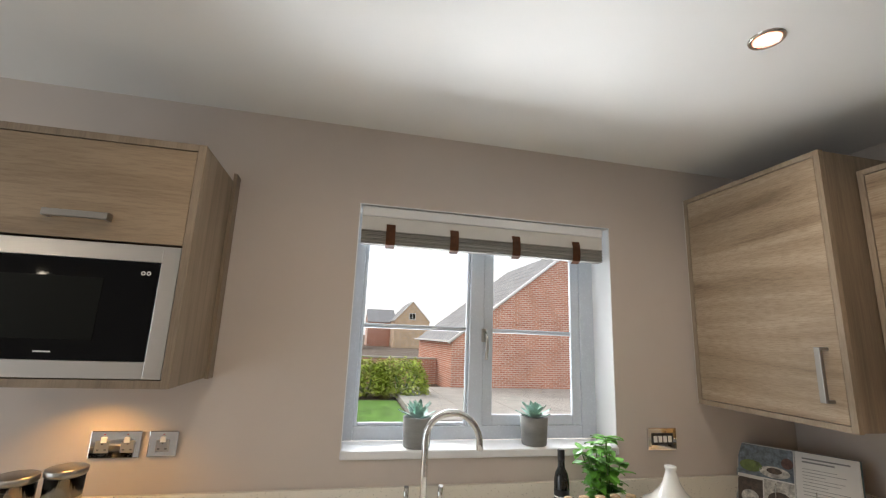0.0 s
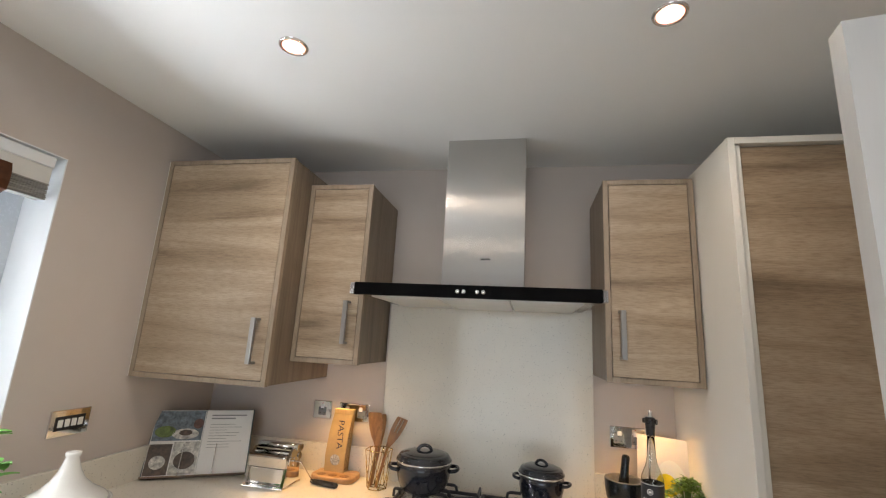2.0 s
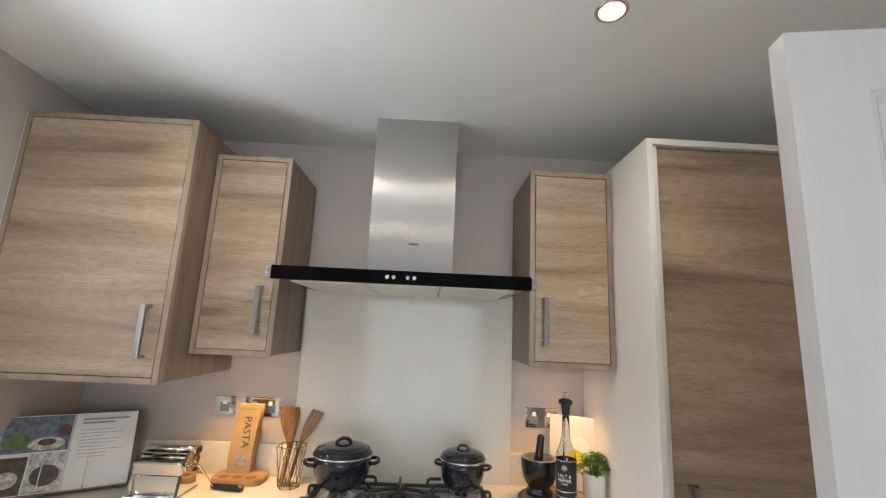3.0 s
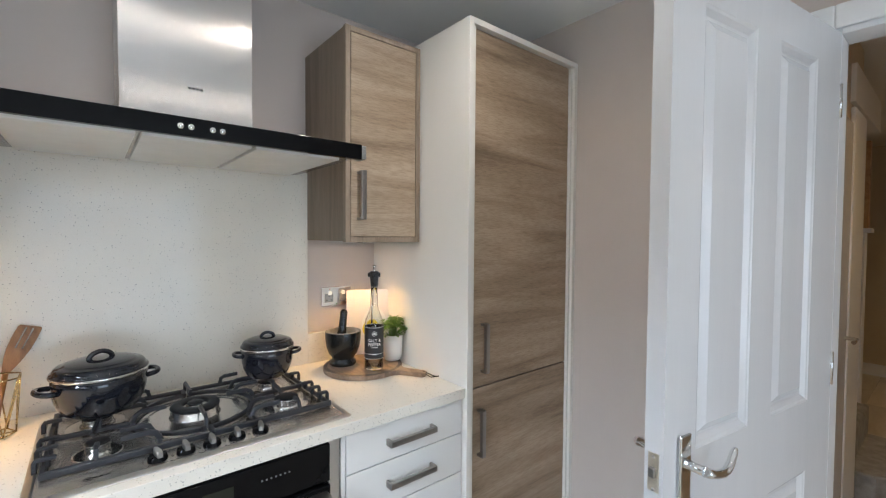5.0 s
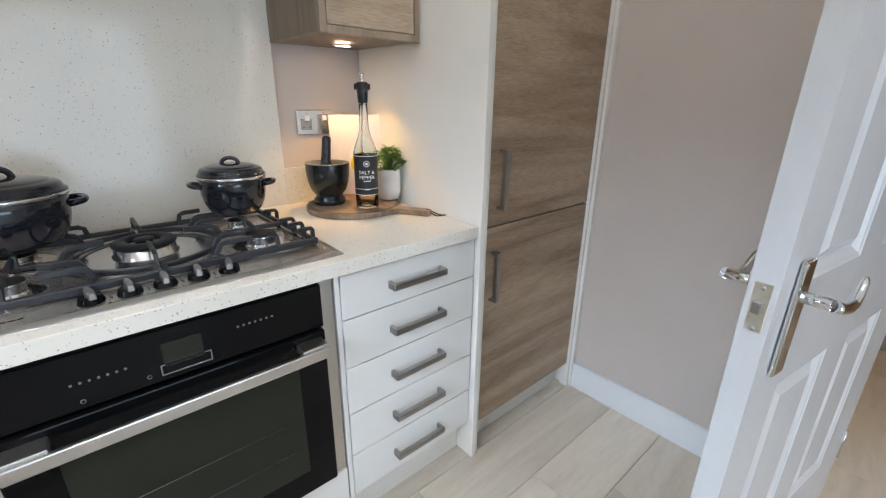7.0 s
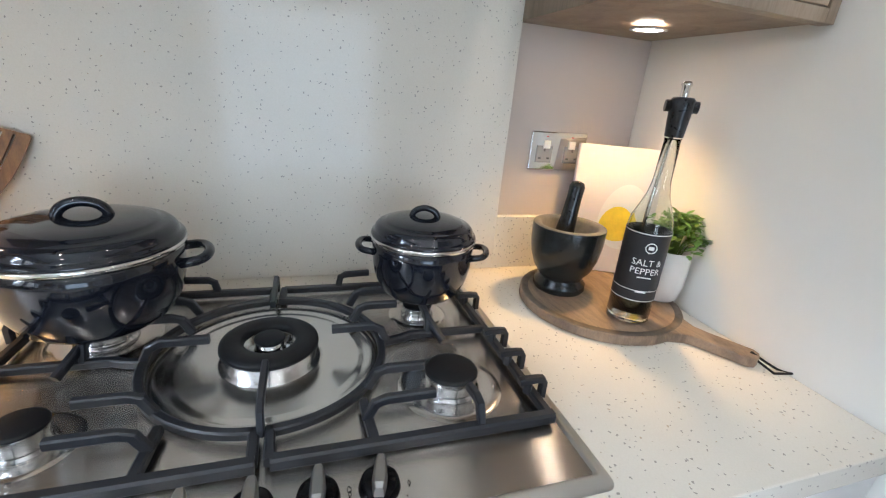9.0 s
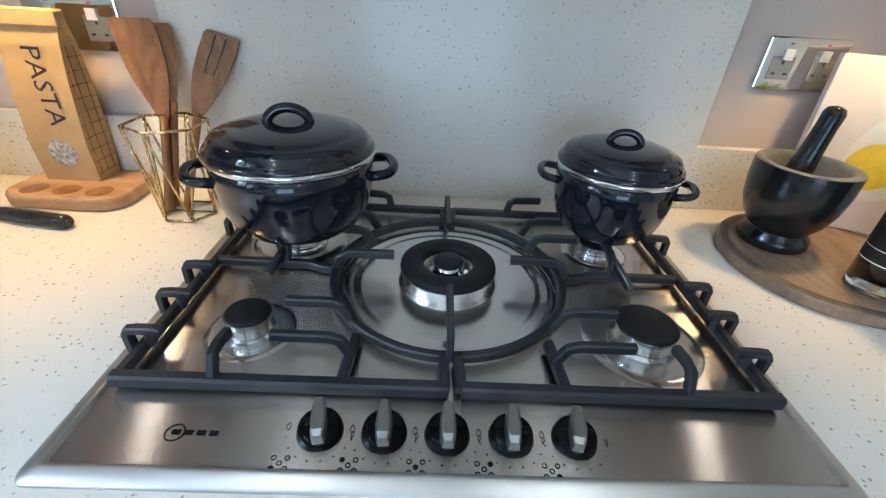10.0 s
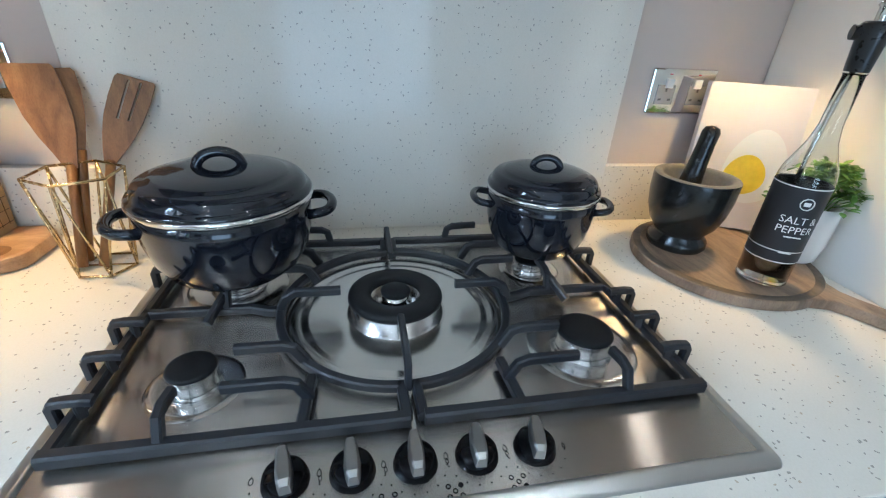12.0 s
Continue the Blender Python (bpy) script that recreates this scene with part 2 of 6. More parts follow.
def tube(bm, points, r, segs=10, flat=1.0, caps=True):
    """A round (or flattened) bar along points; r is a number or one a point."""
    pts = [Vector(p) for p in points]
    rs = r if isinstance(r, (list, tuple)) else [r] * len(pts)
    rings, side = [], None
    for i, p in enumerate(pts):
        d = (pts[min(i + 1, len(pts) - 1)] - pts[max(i - 1, 0)]).normalized()
        if side is None:
            side = d.orthogonal().normalized() if abs(d.z) > 0.95 else d.cross(Vector((0, 0, 1))).normalized()
        side = (side - d * side.dot(d)).normalized()
        up = side.cross(d)
        rings.append([bm.verts.new(p + rs[i] * (math.cos(2 * math.pi * k / segs) * side + flat * math.sin(2 * math.pi * k / segs) * up)) for k in range(segs)])
    for a, b in zip(rings, rings[1:]):
        for k in range(segs):
            f = bm.faces.new((a[k], a[(k + 1) % segs], b[(k + 1) % segs], b[k]))
            f.smooth = True
    if caps:
        bm.faces.new(rings[0][::-1])
        bm.faces.new(rings[-1])
    return bm


def bars(*paths, r=0.004, segs=10, flat=1.0):
    bm = bmesh.new()
    for p in paths:
        tube(bm, p, r, segs, flat)
    return bm


def arc(centre, radius, a0, a1, n, u, v):
    c, u, v = Vector(centre), Vector(u), Vector(v)
    return [c + radius * (math.cos(radians(a0 + (a1 - a0) * i / n)) * u + math.sin(radians(a0 + (a1 - a0) * i / n)) * v) for i in range(n + 1)]


def plate(outline, lo, hi, bevel=0.0):
    """A flat slab with the given outline in x and y, from height lo to hi."""
    bm = bmesh.new()
    f = bm.faces.new([bm.verts.new((x, y, lo)) for x, y in outline])
    top = bmesh.ops.extrude_face_region(bm, geom=[f])
    bmesh.ops.translate(bm, vec=(0, 0, hi - lo), verts=[g for g in top["geom"] if isinstance(g, bmesh.types.BMVert)])
    bmesh.ops.recalc_face_normals(bm, faces=bm.faces)
    if bevel:
        bmesh.ops.bevel(bm, geom=[e for e in bm.edges if e.calc_face_angle(0) > 0.8], offset=bevel, segments=2, affect="EDGES", profile=0.5)
    return bm


def rounded(x0, x1, y0, y1, r, n=6):
    out = []
    for cx, cy, a in ((x1 - r, y1 - r, 0), (x0 + r, y1 - r, 90), (x0 + r, y0 + r, 180), (x1 - r, y0 + r, 270)):
        out += [(cx + r * math.cos(radians(a + 90 * i / n)), cy + r * math.sin(radians(a + 90 * i / n))) for i in range(n + 1)]
    return out


def turned(bm, m):
    bmesh.ops.transform(bm, matrix=m, verts=bm.verts)
    return bm


def thing(name, base, label="", category="", group="", kind=""):
    ob = new(name)
    ob.location = base
    ob.empty_display_size = 0.05
    return tagged(ob, label, category, group, kind)


def root_place(ob):
    p = Vector(ob.location)
    while ob.parent:
        ob = ob.parent
        p += Vector(ob.location)
    return p


def part(name, bm, material, parent=None, label="", kind="", category="", group=""):
    """Links a bmesh, made in the room's coordinates, as one mesh object under a thing or a part."""
    me = bpy.data.meshes.new(name)
    if parent is not None:
        bmesh.ops.translate(bm, vec=-root_place(parent), verts=bm.verts)
    bm.to_mesh(me)
    bm.free()
    me.materials.append(material)
    ob = new(name, me)
    ob.parent = parent
    return tagged(ob, label, category, group, kind)


def structure(name, bm, material, label, category):
    return part(name, bm, material, None, label, "structure", category)


# ---- the room ----
E_X, N_Y, S_Y, W_X, TOP = 0.0, 1.46, -1.49, -5.2, 2.46
WIN = (-2.112, -0.957, 1.143, 2.124)
DOOR_X0, DOOR_X1, DOOR_Z = -2.36, -1.547, 2.105
T = 0.30
structure("wall_east", boxes(((0, S_Y - 0.1, 0), (0.12, N_Y + T, TOP))), M_WALL, "taupe painted plaster wall behind the hob", "wall")
structure("wall_north", boxes(((W_X, N_Y, 0), (WIN[0], N_Y + T, TOP)), ((WIN[1], N_Y, 0), (0, N_Y + T, TOP)), ((WIN[0], N_Y, 0), (WIN[1], N_Y + T, WIN[2])), ((WIN[0], N_Y, WIN[3]), (WIN[1], N_Y + T, TOP))), M_WALL, "taupe painted plaster wall with the kitchen window", "wall")
structure("wall_south", boxes(((W_X, S_Y - 0.1, 0), (DOOR_X0, S_Y, TOP)), ((DOOR_X1, S_Y - 0.1, 0), (0, S_Y, TOP)), ((DOOR_X0, S_Y - 0.1, DOOR_Z), (DOOR_X1, S_Y, TOP))), M_WALL, "taupe painted plaster wall with the hall doorway", "wall")
structure("wall_west", boxes(((W_X - 0.12, S_Y - 0.1, 0), (W_X, N_Y + T, TOP))), M_WALL, "taupe painted plaster wall closing the room", "wall")
structure("ceiling", boxes(((W_X - 0.12, S_Y - 0.1, TOP), (0.12, N_Y + T, TOP + 0.2))), M_CEIL, "white painted plaster ceiling", "ceiling")
floor = structure("floor", boxes(((W_X, -6.6, -0.2), (0, N_Y, -0.004))), M_GROUT, "grey wood-effect tiled floor with narrow joints", "floor")

# ---- the hall beyond the doorway ----
M_HALL = surface("hall_wall_paint", (0.55, 0.47, 0.36), 0.75, vary=0.03, scale=2, fine=350, bumps=0.05)
M_CARPET = surface("grey_stair_carpet", (0.30, 0.285, 0.265), 0.95, vary=0.25, scale=20, fine=260, bumps=0.5)
HX0, HX1, HEND = -2.75, -1.462, -6.25
structure("hall_wall_left", boxes(((HX1, -2.93, 0), (HX1 + 0.1, S_Y - 0.1, TOP))), M_HALL, "warm lit hall wall beside the kitchen doorway", "wall")
structure("hall_wall_stair", boxes(((-0.55, -6.3, 0), (-0.45, -1.6, TOP))), M_HALL, "warm lit wall beside the stairs", "wall")
structure("hall_wall_far", boxes(((HX0 - 0.1, HEND - 0.1, 0), (-0.45, HEND, TOP))), M_HALL, "warm lit wall around the front door", "wall")
structure("hall_wall_right", boxes(((HX0 - 0.1, HEND, 0), (HX0, S_Y - 0.1, TOP))), M_HALL, "warm lit hall wall", "wall")
structure("hall_ceiling", boxes(((HX0 - 0.1, HEND - 0.1, TOP), (-0.45, S_Y - 0.1, TOP + 0.2))), M_CEIL, "white hall ceiling", "ceiling")
structure("hall_stair_soffit", boxes(((HX1 - 0.02, -3.5, 2.12), (-0.55, -2.55, 2.30))), M_CEIL, "sloping white soffit under the upper stairs", "ceiling")

# ---- skirting and door lining ----
SK = 0.10


def skirting(name, lo, hi):
    return structure(name, boxes((lo, hi), bevel=0.004), M_TRIM, "white painted skirting board", "skirting")


skirting("baseboard", (DOOR_X1 + 0.065, S_Y, 0), (-0.675, S_Y + 0.018, 0.125))
skirting("baseboard_west", (W_X, S_Y, 0), (DOOR_X0 - 0.065, S_Y + 0.018, 0.125))
skirting("baseboard_hall", (HX1 - 0.018, -2.93, 0), (HX1, S_Y - 0.12, 0.125))
skirting("baseboard_hall_end", (-1.50, HEND, 0), (-0.56, HEND + 0.018, 0.125))


def door_lining():
    t = thing("door_lining", (DOOR_X1, S_Y, 0), "white painted door lining and architrave", "door frame", kind="structure")
    part("jamb", boxes(((DOOR_X1 - 0.028, S_Y - 0.11, 0), (DOOR_X1 + 0.002, S_Y + 0.004, DOOR_Z)), bevel=0.003), M_TRIM, t)
    part("jamb", boxes(((DOOR_X0 - 0.002, S_Y - 0.11, 0), (DOOR_X0 + 0.028, S_Y + 0.004, DOOR_Z)), bevel=0.003), M_TRIM, t)
    part("head", boxes(((DOOR_X0 + 0.028, S_Y - 0.11, DOOR_Z - 0.028), (DOOR_X1 - 0.028, S_Y + 0.004, DOOR_Z + 0.002)), bevel=0.003), M_TRIM, t)
    for y0, y1 in ((S_Y + 0.004, S_Y + 0.02), (S_Y - 0.116, S_Y - 0.1)):
        part("architrave", boxes(((DOOR_X1 - 0.012, y0, 0), (DOOR_X1 + 0.055, y1, DOOR_Z + 0.06)), bevel=0.005), M_TRIM, t)
        part("architrave", boxes(((DOOR_X0 - 0.055, y0, 0), (DOOR_X0 + 0.012, y1, DOOR_Z + 0.06)), bevel=0.005), M_TRIM, t)
        part("architrave", boxes(((DOOR_X0 + 0.012, y0, DOOR_Z - 0.012), (DOOR_X1 - 0.012, y1, DOOR_Z + 0.06)), bevel=0.005), M_TRIM, t)


door_lining()


def panel_leaf(width, height, thick, panels):
    """A moulded door leaf in its own coordinates: x along the leaf from the hinge, y through it, z up."""
    bm = bmesh.new()
    xs = sorted({0, width, *[p[0] for p in panels], *[p[1] for p in panels]})
    zs = sorted({0, height, *[p[2] for p in panels], *[p[3] for p in panels]})
    for side, y in ((1, thick / 2), (-1, -thick / 2)):
        for x0, x1 in zip(xs, xs[1:]):
            for z0, z1 in zip(zs, zs[1:]):
                hole = [p for p in panels if p[0] <= x0 and x1 <= p[1] and p[2] <= z0 and z1 <= p[3]]
                if not hole:
                    bm.faces.new([bm.verts.new(c) for c in ((x0, y, z0), (x1, y, z0), (x1, y, z1), (x0, y, z1))])
        for a, b, c, d in panels:
            rings = []
            for inset, deep in ((0, 0), (0.003, 0.002), (0.008, 0.0035), (0.019, 0.0125), (0.026, 0.0125), (0.046, 0.0025)):
                rings.append([bm.verts.new(q) for q in ((a + inset, y - side * deep, c + inset), (b - inset, y - side * deep, c + inset), (b - inset, y - side * deep, d - inset), (a + inset, y - side * deep, d - inset))])
            for r0, r1 in zip(rings, rings[1:]):
                for k in range(4):
                    bm.faces.new((r0[k], r0[(k + 1) % 4], r1[(k + 1) % 4], r1[k]))
            bm.faces.new(rings[-1])
    h = thick / 2
    for q in (((0, -h, 0), (0, h, 0), (0, h, height), (0, -h, height)), ((width, -h, 0), (width, h, 0), (width, h, height), (width, -h, height)), ((0, -h, 0), (width, -h, 0), (width, h, 0), (0, h, 0)), ((0, -h, height), (width, -h, height), (width, h, height), (0, h, height))):
        bm.faces.new([bm.verts.new(c) for c in q])
    bmesh.ops.remove_doubles(bm, verts=bm.verts, dist=0.0001)
    bmesh.ops.recalc_face_normals(bm, faces=bm.faces)
    return bm


def lever_handle(door, m, side, x, z):
    """A long chrome back plate with a scroll lever, on one face of a door."""
    y = side * 0.0225
    reach = 0.045 if side > 0 else 0.058
    pl = part("handle_plate", turned(boxes(((x - 0.020, min(y, y + side * 0.008), z - 0.145), (x + 0.020, max(y, y + side * 0.008), z + 0.060)), bevel=0.0035), m), M_CHROME, door, "polished chrome back plate")
    bm = bmesh.new()
    tube(bm, [(x, y + side * 0.006, z), (x, y + side * reach, z)], 0.010, 14)
    curve = [(x, y + side * reach, z)] + [(x - 0.115 * s, y + side * (reach + 0.002 + 0.004 * math.sin(s * 3.1)), z - 0.016 * math.sin(s * 3.0) + 0.024 * max(0, s - 0.72) / 0.28) for s in (0.1, 0.2, 0.35, 0.5, 0.65, 0.78, 0.88, 0.96, 1.0)]
    tube(bm, curve, [0.011, 0.0105, 0.0095, 0.009, 0.009, 0.009, 0.0085, 0.008, 0.007, 0.005], 12)
    part("lever", turned(bm, m), M_CHROME, door, "polished chrome curved lever")
    return pl


M_LATCH = surface("worn_latch_metal", (0.62, 0.57, 0.47), 0.35, 0.8, vary=0.1, scale=40, bumps=0.02)


def kitchen_door():
    hinge, tip = Vector((-1.555, -1.478, 0)), Vector((-1.422, -0.652, 0))
    along = (tip - hinge).normalized()
    width, high, thick = (tip - hinge).length, 2.068, 0.042
    m = Matrix.Translation(hinge + Vector((0, 0, 0.008))) @ Matrix.Rotation(math.atan2(along.y, along.x), 4, "Z")
    t = tagged(thing("door_1", tuple(hinge)), "open white four-panel door with chrome lever handles", "door", kind="structure")
    top, mid = (1.000, high - 0.108), (0.300, 0.798)
    lx, rx = (0.158, 0.378), (0.496, 0.722)
    part("leaf", turned(panel_leaf(width, high, thick, [(*lx, *top), (*rx, *top), (*lx, *mid), (*rx, *mid)]), m), M_DOOR, t)
    for s in (1, -1):
        lever_handle(t, m, s, width - 0.066, 0.986)
    lp = part("latch_plate", turned(boxes(((width - 0.001, -0.0125, 0.930), (width + 0.0015, 0.0125, 1.012)), bevel=0.0006), m), M_LATCH, t, "brassy latch plate on the door edge")
    part("latch_bolt", turned(boxes(((width, -0.007, 0.962), (width + 0.010, 0.007, 0.982)), bevel=0.002), m), M_NICKEL, lp)
    for z in (0.990, 0.938):
        part("screw", turned(lathe([(0, 0.0032), (0.0035, 0.003), (0.004, 0.0015)], (0, 0, 0), 10, pose(width, 0, z - 0.003 if z < 0.94 else z + 0.014, 0, 90, 0)), m), M_STEEL, lp)
    for z in (0.25, 1.02, 1.82):
        part("hinge", turned(bars([(-0.004, 0.020, z), (-0.004, 0.020, z + 0.1)], r=0.006), m), M_CHROME, t, "chrome butt hinge")


kitchen_door()


# ---- window ----
def window():
    x0, x1, z0, z1 = WIN
    yo = N_Y + 0.15
    t = thing("window_1", ((x0 + x1) / 2, yo, z0), "white plastic two-light casement window with glazing bars", "window", kind="structure")
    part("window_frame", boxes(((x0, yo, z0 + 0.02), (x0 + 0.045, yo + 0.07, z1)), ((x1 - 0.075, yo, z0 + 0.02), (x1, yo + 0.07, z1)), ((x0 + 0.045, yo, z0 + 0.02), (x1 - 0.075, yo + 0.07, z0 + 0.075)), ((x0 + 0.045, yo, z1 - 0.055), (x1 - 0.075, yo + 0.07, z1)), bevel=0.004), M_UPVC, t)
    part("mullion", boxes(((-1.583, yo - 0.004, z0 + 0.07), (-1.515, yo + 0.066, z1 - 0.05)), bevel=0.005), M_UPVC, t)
    lights = ((x0 + 0.045, -1.583, z0 + 0.075, 0.014), (-1.515, x1 - 0.075, z0 + 0.075, 0.046))
    for a, b, c, w in lights:
        d = z1 - 0.055
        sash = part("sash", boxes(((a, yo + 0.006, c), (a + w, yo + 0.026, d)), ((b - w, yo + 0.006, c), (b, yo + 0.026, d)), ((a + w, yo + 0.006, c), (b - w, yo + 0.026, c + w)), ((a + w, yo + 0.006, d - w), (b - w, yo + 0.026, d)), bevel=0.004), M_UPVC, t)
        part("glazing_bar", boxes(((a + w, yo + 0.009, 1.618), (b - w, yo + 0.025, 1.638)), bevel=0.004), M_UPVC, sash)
        for lo, hi in ((c + w, 1.618), (1.638, d - w)):
            pane = part("pane", boxes(((a + w, yo + 0.016, lo), (b - w, yo + 0.020, hi))), M_GLASS, sash, "clear double-glazed pane")
            pane.visible_shadow = False
    bm = bmesh.new()
    box(bm, (-1.528, yo - 0.018, 1.575), (-1.508, yo - 0.002, 1.635), 0.004)
    tube(bm, [(-1.516, yo - 0.020, 1.618), (-1.512, yo - 0.034, 1.60), (-1.508, yo - 0.034, 1.55), (-1.512, yo - 0.030, 1.50)], 0.007, 10)
    part("window_handle", bm, M_NICKEL, t, "grey window catch handle")
    structure("window_reveal", boxes(((x0, N_Y - 0.001, z0 + 0.02), (x0 + 0.004, yo, z1)), ((x1 - 0.004, N_Y - 0.001, z0 + 0.02), (x1, yo, z1)), ((x0 + 0.004, N_Y - 0.001, z1 - 0.004), (x1 - 0.004, yo, z1))), M_TRIM, "white painted window reveal", "trim")
    structure("window_sill", boxes(((x0 - 0.002, N_Y - 0.012, z0 - 0.012), (x1 + 0.002, yo, z0 + 0.02)), bevel=0.006), M_TRIM, "white painted window board", "sill")


window()

# ---- fitted kitchen ----
WT_Z, WT_X, FR_X = 0.908, -0.668, -0.655
M_WHITEFRONT = surface("white_cream_drawer_front", (0.74, 0.73, 0.70), 0.3, vary=0.012, scale=1.5, fine=8, bumps=0.0, rough_vary=0.03)


def bow_handle(name, parent, a, b, out, label="brushed nickel bar handle"):
    """A flat bar handle between a and b standing out by the vector out."""
    a, b, o = Vector(a), Vector(b), Vector(out)
    d = (b - a).normalized()
    bm = bmesh.new()
    side = d.cross(o).normalized()
    w, th = 0.0094, o.length
    n = o.normalized()

    def slab(p, q, w0, n0, n1):
        vs = [bm.verts.new(c + side * s * w0 + n * h) for c in (p, q) for s in (-1, 1) for h in (n0, n1)]
        for f in ((0, 1, 3, 2), (4, 6, 7, 5), (0, 4, 5, 1), (2, 3, 7, 6), (0, 2, 6, 4), (1, 5, 7, 3)):
            bm.faces.new([vs[i] for i in f])

    slab(a, b, w, th - 0.015, th)
    for p in (a, b):
        inward = d if p == a else -d
        slab(p, p + inward * 0.010, w * 1.15, 0, th - 0.004)
    bmesh.ops.recalc_face_normals(bm, faces=bm.faces)
    bmesh.ops.bevel(bm, geom=list(bm.edges), offset=0.0018, segments=2, affect="EDGES", profile=0.5)
    return part(name, bm, M_NICKEL, parent, label)


def wall_unit(name, label, xf, y0, y1, z0, z1, handle_y, edge=0.020):
    """A wall cupboard hung on the east wall: carcase with a proud frame, inset door and handle."""
    t = thing(name, (xf / 2, (y0 + y1) / 2, z0), label, "cabinet", "kitchen wall cupboards")
    body = xf + 0.022
    part("carcase", boxes(((body, y0 + 0.001, z0 + 0.004), (-0.002, y1 - 0.001, z1 - 0.004)), bevel=0.001), M_OAKV, t, "taupe wood-effect carcase sides, darkened as if in shade")
    part("frame", boxes(((xf, y0, z0), (body, y0 + edge, z1)), ((xf, y1 - edge, z0), (body, y1, z1)), ((xf, y0 + edge, z0), (body, y1 - edge, z0 + edge)), ((xf, y0 + edge, z1 - edge), (body, y1 - edge, z1)), bevel=0.0012), M_EDGE, t)
    d = part("door", boxes(((xf + 0.002, y0 + edge + 0.0025, z0 + edge + 0.0025), (body - 0.001, y1 - edge - 0.0025, z1 - edge - 0.0025)), bevel=0.001), M_OAK, t, "pale oak-effect door with horizontal grain")
    bow_handle("handle", d, (xf + 0.002, handle_y, z0 + 0.085), (xf + 0.002, handle_y, z0 + 0.265), (-0.040, 0, 0))
    return t


boiler = wall_unit("boiler_cupboard", "tall deep pale oak-effect wall cupboard in the corner", -0.542, 0.817, 1.450, 1.342, 2.300, 0.884)
part("filler", boxes(((-0.536, 1.450, 1.342), (-0.52, N_Y - 0.001, 2.300))), M_CREAM, boiler, "cream filler strip")
cup_b = wall_unit("wall_cupboard", "narrow pale oak-effect wall cupboard beside the hood", -0.382, 0.510, 0.815, 1.437, 2.233, 0.574)
cup_c = wall_unit("wall_cupboard", "narrow pale oak-effect wall cupboard beside the tall unit", -0.382, -0.808, -0.472, 1.443, 2.235, -0.530)


def under_light(y, x=-0.17, z=1.441, power=10.0):
    t = thing("under_cupboard_light", (x, y, z - 0.004), "small round warm light under a wall cupboard", "light", "under-cupboard lights")
    part("rim", lathe([(0.026, 0.004), (0.032, 0.0035), (0.033, 0.0), (0.028, -0.001), (0.0265, 0.001)], (x, y, z - 0.004), 28), M_CHROME, t)
    part("lens", lathe([(0, -0.0006), (0.026, 0.0)], (x, y, z - 0.003), 24), M_BULB, t, "lit warm lens")
    lamp("under_light", "SPOT", look((x, y, z - 0.012), (x, y, 0)), power, WARM, radius=0.025, spot=(radians(92), 0.7))


under_light(-0.655)
under_light(0.665, z=1.435, power=14.0)


def tall_unit():
    y0, y1, xf, z1 = S_Y + 0.002, -0.812, -0.676, 2.262
    t = thing("tall_fridge_unit", (-0.33, (y0 + y1) / 2, 0), "tall built-in fridge unit with oak-effect doors and cream end panels", "cabinet")
    part("end_panel", boxes(((xf, y1 - 0.022, 0), (-0.002, y1, z1)), bevel=0.001), M_CREAM, t, "cream end panel")
    part("end_panel", boxes(((xf, y0, 0), (-0.002, y0 + 0.022, z1)), bevel=0.001), M_CREAM, t, "cream end panel")
    part("top_panel", boxes(((xf, y0 + 0.022, z1 - 0.022), (-0.002, y1 - 0.022, z1)), bevel=0.001), M_CREAM, t, "cream top panel")
    part("inner_frame", boxes(((xf + 0.012, y1 - 0.042, 0), (xf + 0.05, y1 - 0.022, z1 - 0.022)), ((xf + 0.012, y0 + 0.022, 0), (xf + 0.05, y0 + 0.036, z1 - 0.022)), bevel=0.002), M_CREAM, t)
    part("body", boxes(((xf + 0.045, y0 + 0.036, 0.15), (-0.02, y1 - 0.042, z1 - 0.024))), M_PLASTIC, t)
    part("plinth", boxes(((xf + 0.075, y0 + 0.036, 0), (xf + 0.09, y1 - 0.042, 0.12)), bevel=0.001), M_PLINTH, t, "cream plinth")
    for a, b, h0, h1, hy in ((0.125, 0.886, 0.625, 0.805, -0.896), (0.891, z1 - 0.025, 0.945, 1.135, -0.912)):
        d = part("door", boxes(((xf + 0.022, y0 + 0.039, a), (xf + 0.044, y1 - 0.045, b)), bevel=0.0015), M_OAK, t, "oak-effect door with horizontal grain")
        bow_handle("handle", d, (xf + 0.022, hy, h0), (xf + 0.022, hy, h1), (-0.032, 0, 0))


tall_unit()


def base_unit(name, label, y0, y1):
    t = thing(name, (-0.33, (y0 + y1) / 2, 0), label, "cabinet", "kitchen base units")
    part("carcase", boxes(((-0.632, y0 + 0.001, 0.135), (-0.004, y1 - 0.001, WT_Z - 0.041))), M_WHITEFRONT, t)
    return t


